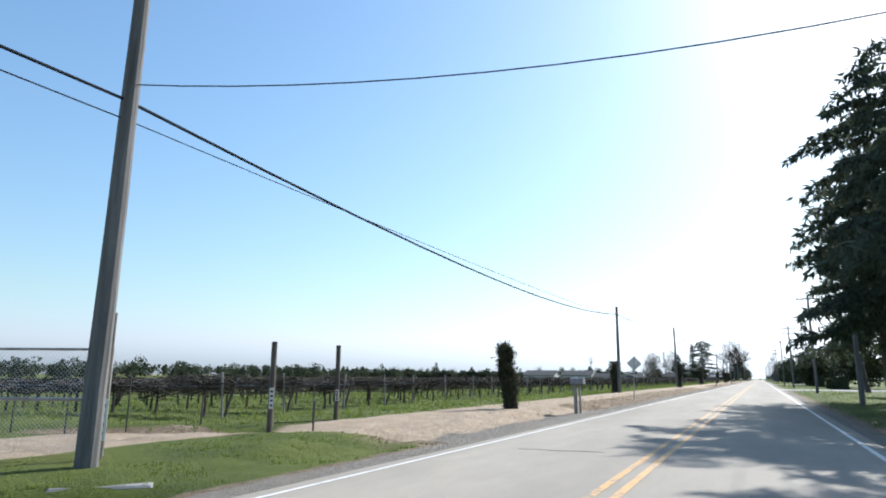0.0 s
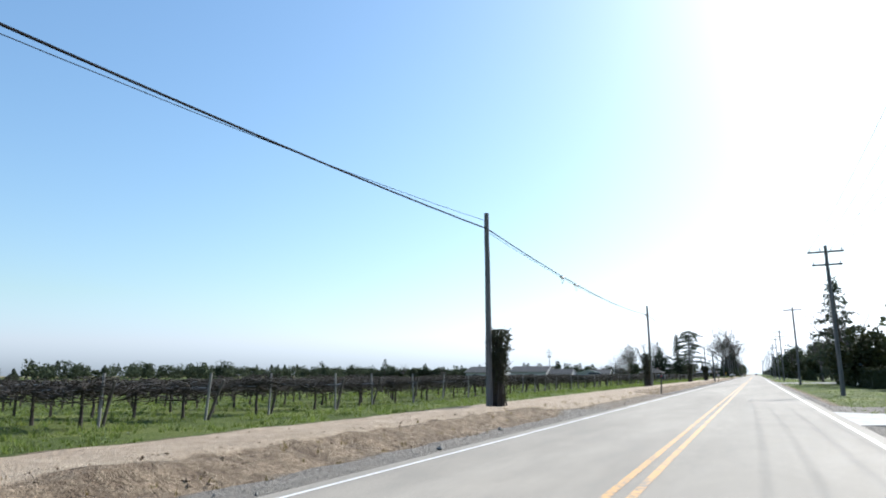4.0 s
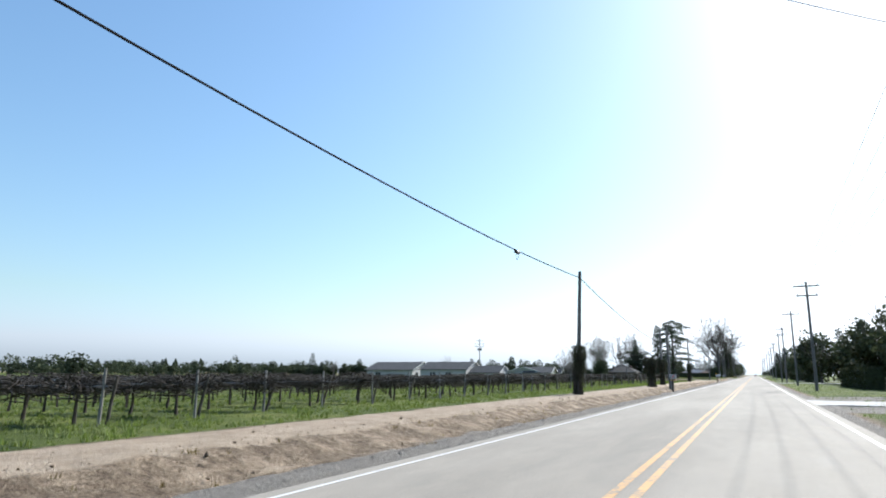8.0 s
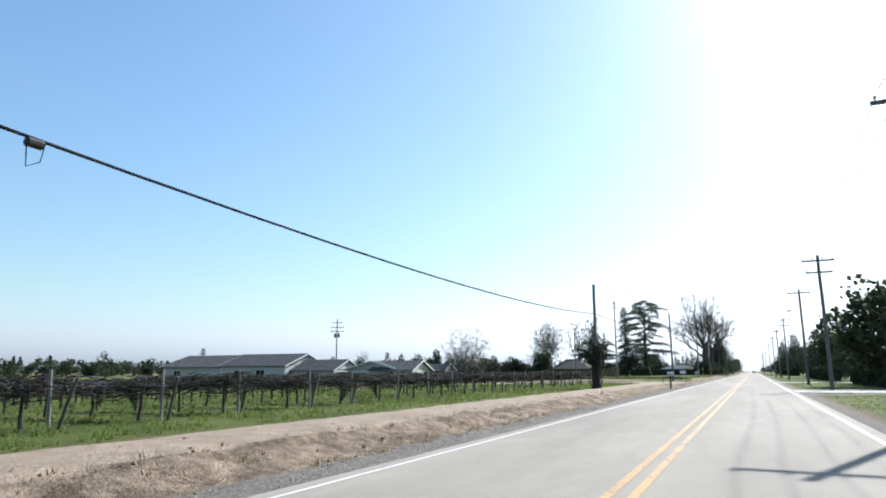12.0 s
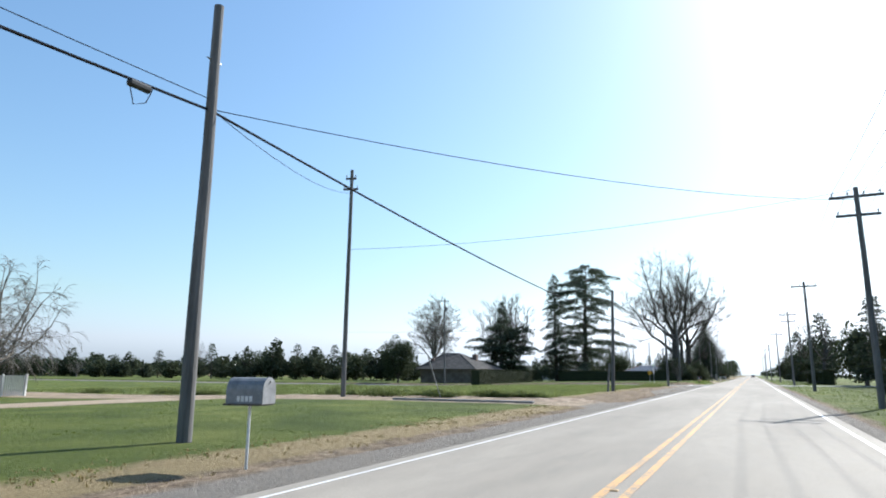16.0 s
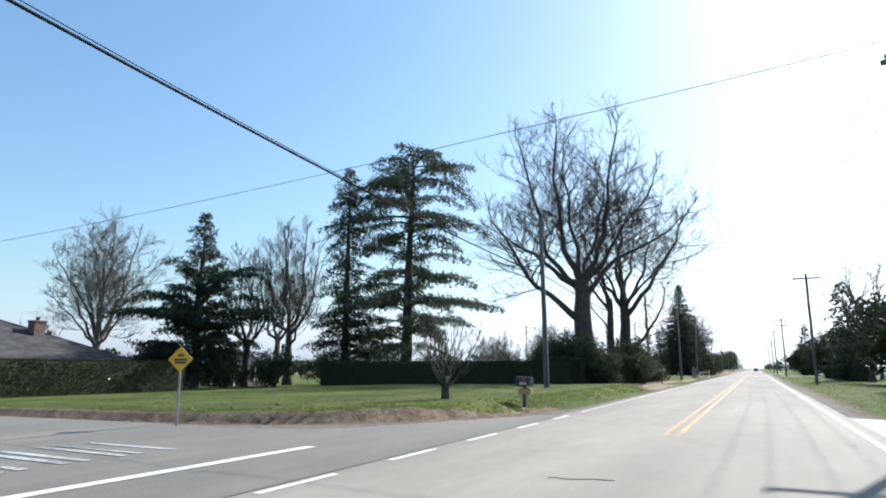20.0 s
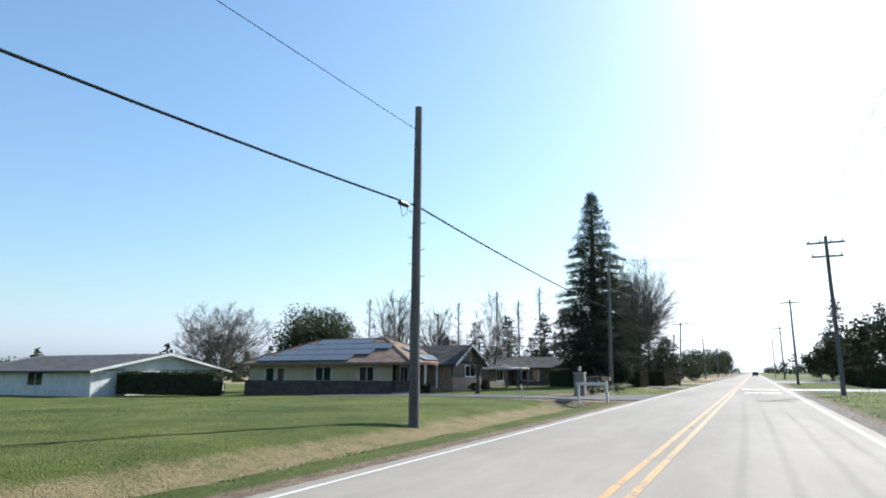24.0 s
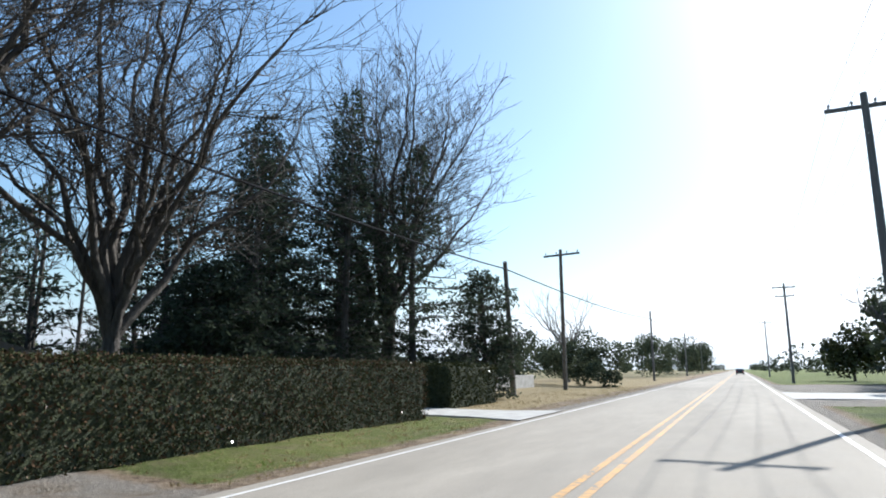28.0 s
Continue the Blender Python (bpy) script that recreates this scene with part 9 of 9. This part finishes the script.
for k in range(58):
    x = -62.0 - 2.9 * k + rb.uniform(-1.5, 1.5)
    ob = copy_thing(belt[(0, 1, 2, 1, 0, 4, 2, 0, 1, 3, 2)[k % 11]], pose(x, 424 + rb.uniform(0, 18) + 0.12 * k, -0.5, 0, 0, rb.uniform(0, 360)))
    sc = rb.uniform(0.6, 1.15) * (1 + 0.25 * k / 58)
    ob.scale = (sc, sc, sc * rb.uniform(0.6, 1.2))
for k in range(13):      # behind the thin row of slender trees
    ob = copy_thing(belt[(0, 3, 1, 2, 0, 3, 2)[k % 7]], pose(-64 + 3.9 * k + rb.uniform(-1, 1), 560 + rb.uniform(0, 14), -0.5, 0, 0, rb.uniform(0, 360)))
    sc = rb.uniform(0.75, 1.05)
    ob.scale = (sc, sc, sc)
# a fan palm standing out over the distant woods
pr = random.Random(540)
palm = thing("palm_tree", "tall fan palm far behind the vineyard", "tree", -187.0, 277.8, -0.5)
s = Shape()
s.tube([(0, 0, -0.2), (0.05, 0, 2.0), (0.1, 0.05, 4.0)], [0.32, 0.26, 0.22], 8)
part("trunk", s, M["bark"], palm)
s = Shape()
for k in range(70):
    a, lift = k * 2.4, pr.uniform(-0.9, 1.2)
    h = Vector((math.cos(a), math.sin(a), 0))
    w = Vector((-h.y, h.x, 0)) * 0.26
    p0, L = Vector((0.1, 0.05, 4.0)), pr.uniform(1.3, 1.8)
    p1 = p0 + h * L * 0.55 * math.cos(lift) + Vector((0, 0, L * 0.55 * math.sin(lift)))
    p2 = p0 + h * L * math.cos(lift) + Vector((0, 0, L * math.sin(lift) - 0.35))
    s.add([p0, p1 + w, p2, p1 - w], [(0, 1, 2), (0, 2, 3)])
part("crown", s, M["far_leaf"], palm)
# low pale building and lot beyond the last hedge
sh = thing("shed", "low pale shed beyond the last hedge", "shed", 0, 0, 0)
wall_run(sh, "wall", (-13.0, 570.0), (-13.0, 580.0), -0.1, 0.95, [], "concrete")
# ------------------------------------------------------------------ roof seen far behind the vines
fh = thing("house", "pale farmhouse with a wide grey roof far behind the vines", "house", 0, 0, 0)
wall_run(fh, "wall", (-92.0, 318.0), (-92.0, 332.0), -0.5, 2.4, [(2, 4, 0.5, 1.6, "win"), (8, 10, 0.5, 1.6, "win")], "siding")
wall_run(fh, "wall", (-108.0, 318.0), (-92.18, 318.0), -0.5, 2.4, [(3, 5, 0.5, 1.6, "win")], "siding")
gable_roof(fh, -108, -92, 318, 332, 2.5, 4.8, "x", "roof_grey", 0.6, wall="siding")

# ------------------------------------------------------------------ grass, crop, clods and stones
def tufts(name, boxes, per_m2, h, mat, seed, label, blades=7, lean=0.35, wide=0.012, keep=None):
    """Tufts of thin blades over rectangles (x0, x1, y0, y1)."""
    rng = np.random.default_rng(seed)
    base = []
    for x0, x1, y0, y1 in boxes:
        n = int(abs(x1 - x0) * abs(y1 - y0) * per_m2)
        p = np.stack([rng.uniform(x0, x1, n), rng.uniform(y0, y1, n)], 1)
        base.append(p)
    p = np.concatenate(base)
    nz = np.array([noise.noise((a * 0.45, b * 0.45, seed)) for a, b in p])
    p = p[nz > -0.15 + 0.25 * (rng.random(len(p)) - 0.5)]
    if keep:
        p = p[np.array([keep(a, b) for a, b in p])]
    z = np.array([ground_z(a, b) for a, b in p])
    c = np.repeat(np.stack([p[:, 0], p[:, 1], z - 0.02], 1), blades, 0)
    n = len(c)
    c[:, :2] += rng.normal(size=(n, 2)) * h * 0.35
    a = rng.random(n) * 6.283
    hh = h * (0.5 + rng.random(n))
    d = np.stack([np.cos(a), np.sin(a)], 1)
    w = wide * (0.7 + 0.6 * rng.random(n))
    tip = c.copy()
    tip[:, :2] += d * (hh * lean * (0.4 + rng.random(n)))[:, None]
    tip[:, 2] += hh
    e = np.stack([-d[:, 1], d[:, 0]], 1)
    l, r = c.copy(), c.copy()
    l[:, :2] -= e * w[:, None]
    r[:, :2] += e * w[:, None]
    return tagged(part(name, quick_mesh(name, np.stack([l, r, tip], 1), 3, M[mat])), label, "grass", kind="stuff")


tufts("verge_grass", [(-8.6, -4.6, -4, 13)], 30, 0.05, "grass_blade", 601, "short green grass on the verge", 6, 0.5, 0.010)
tufts("vineyard_grass", [(-14.5, -10.0, 12, 298)], 9, 0.09, "grass_blade", 602, "green grass along the vineyard's edge", 6, 0.4, 0.018)
tufts("vineyard_clumps", [(-13.4, -10.3, 16, 298)], 2.6, 0.17, "grass_blade", 612, "taller clumps of weeds along the vineyard's edge", 16, 0.5, 0.016)
tufts("vineyard_weeds", [(-34, -14.5, 12, 298)], 3.2, 0.12, "grass_blade", 603, "weeds and grass between the vine rows", 6, 0.4, 0.03)
tufts("ditch_weeds", [(-7.0, -5.0, 24, 298), (-8.0, -5.0, 343, 388)], 2.2, 0.09, "dry_blade", 604, "dry weeds on the ditch bank", 6, 0.6, 0.010)
tufts("lawn_grass", [(-12, -6.2, 312, 336), (-12, -4.6, 402, 437), (-14, -4.0, 466, 498), (-8.0, -3.9, 507, 527), (-6.6, -4.2, 537, 548)], 26, 0.028, "grass_blade", 605, "short green lawn grass", 6, 0.6, 0.010, lambda a, b: (not 401 < b < 437 or bank_in(a, b) > 0.7) and not 506 < b < 508.8 and not (433.6 < b < 437 and a > -8.3))
tufts("lawn_grass_far", [(-26, -12, 312, 336), (-32, -12, 402, 437), (-24, -14, 466, 498)], 5, 0.04, "grass_blade", 606, "short green lawn grass", 6, 0.6, 0.014)
tufts("verge_dry_grass", [(-7.4, -5.2, 313, 336), (-7.2, -6.2, 509, 526), (-6.6, -4.0, 537, 548), (-9, -4.2, 552, 585)], 14, 0.055, "dry_blade", 607, "dry straw-coloured grass on the verge", 6, 0.7, 0.010)
tufts("field_crop", [(-20, -8.6, 344, 388)], 30, 0.15, "crop", 608, "young green crop in the field", 6, 0.4, 0.014)
tufts("bank_grass", [(-16, -4.8, 401.2, 409), (-7.4, -4.8, 409, 437)], 40, 0.085, "grass_blade", 614, "longer bright grass along the lawn's bank", 7, 0.6, 0.012, lambda a, b: 0.36 < bank_in(a, b) < 1.8 and b < 433.4)
tufts("field_edge_weeds", [(-26, -8.4, 343.6, 346.2), (-9.4, -7.6, 378, 388)], 16, 0.34, "crop", 613, "tall pale weeds along the field's edge", 12, 0.5, 0.02)
tufts("field_crop_far", [(-60, -20, 344, 390)], 5, 0.16, "crop", 609, "young green crop in the field", 6, 0.4, 0.035)
tufts("east_verge_grass", [(4.8, 10, 2, 560)], 3.2, 0.08, "grass_blade", 610, "short green grass on the east verge", 6, 0.6, 0.016)


def scatter(name, boxes, per_m2, size, mat, seed, label, cat, lift=0.3):
    """Small uneven lumps on the ground, joined."""
    rng = np.random.default_rng(seed)
    ico = np.array([(0, 0, 1), (0.9, 0, 0.1), (0.28, 0.85, 0), (-0.72, 0.53, 0.1), (-0.72, -0.53, 0), (0.28, -0.85, 0.1), (0, 0, -0.6)])
    tri = np.array([(0, 1, 2), (0, 2, 3), (0, 3, 4), (0, 4, 5), (0, 5, 1), (6, 2, 1), (6, 3, 2), (6, 4, 3), (6, 5, 4), (6, 1, 5)])
    out = []
    for x0, x1, y0, y1 in boxes:
        n = int(abs(x1 - x0) * abs(y1 - y0) * per_m2)
        x, y = rng.uniform(x0, x1, n), rng.uniform(y0, y1, n)
        s = size * np.exp(rng.normal(size=n) * 0.5)
        for a, b, c in zip(x, y, s):
            v = ico * (1 + 0.3 * rng.normal(size=(7, 1))) * c * np.array((1, 1, 0.7))
            t = rng.random() * 6.283
            r = np.array(((math.cos(t), -math.sin(t), 0), (math.sin(t), math.cos(t), 0), (0, 0, 1)))
            out.append((v @ r.T + np.array((a, b, ground_z(a, b) + c * lift)))[tri].reshape(-1, 3))
    return tagged(part(name, quick_mesh(name, np.concatenate(out), 3, M[mat])), label, cat, kind="stuff")


scatter("corner_clods", [(-16, -4.8, 401, 410)], 9, 0.02, "clod", 623, "clods and stones on the bank round the lawn's corner", "soil")
scatter("verge_gravel", [(-5.1, -3.75, 30, 300), (-5.0, -3.75, 344, 388)], 12, 0.013, "stone", 620, "loose grey gravel beside the road", "gravel")
scatter("bank_clods", [(-7.4, -5.0, 20, 96), (-7.4, -5.0, 122, 300), (-7.6, -5.1, 344, 388)], 14, 0.015, "clod", 621, "brown clods of earth on the ditch bank", "soil")
scatter("track_clods", [(-9.4, -7.2, 16, 300)], 1.2, 0.014, "clod", 622, "small clods on the dirt track", "soil")
rng = np.random.default_rng(630)
lu = rng.normal(0, 1, 3400)
lp = np.concatenate([np.stack([-6.7 - 0.75 * lu + rng.normal(0, 0.38, 3400), 435.6 + 1.0 * lu + rng.normal(0, 0.38, 3400)], 1), np.stack([rng.normal(-8.3, 0.6, 900), rng.normal(440.2, 1.2, 900)], 1), np.stack([rng.uniform(-8.8, -7.0, 700), rng.uniform(441, 452, 700)], 1)])
lz = np.array([ground_z(a, b) + 0.02 for a, b in lp])
tagged(part("leaf_litter", quick_mesh("leaf_litter", leaves(np.column_stack([lp, lz]), 0.032, rng, 0.8, 1.3), 4, M["leaf_litter"])), "dry brown fallen leaves under the shrubs", "leaves", kind="stuff")
# a berm of soil by the last vines
s = Shape()
ny = 18
vs, fs = [], []
for j in range(ny + 1):
    t = j / ny
    x = -27 + 17.5 * t
    for i in range(7):
        u = (i / 6 - 0.5) * 2
        hgt = 0.42 * (1 - u * u) * math.sin(math.pi * min(1, max(0, t))) ** 0.5 + 0.06 * noise.noise((x * 1.2, u * 2, 1))
        yy = 301.8 + 5.0 * t * t + u * 1.1
        vs.append((x, yy, ground_z(x, yy) - 0.06 + max(0, hgt)))
for j in range(ny):
    for i in range(6):
        fs.append((j * 7 + i, (j + 1) * 7 + i, (j + 1) * 7 + i + 1, j * 7 + i + 1))
s.add(vs, fs)
tagged(part("soil_berm", s, M["clod"], smooth=True), "low berm of dark soil past the last vines", "berm", kind="structure")
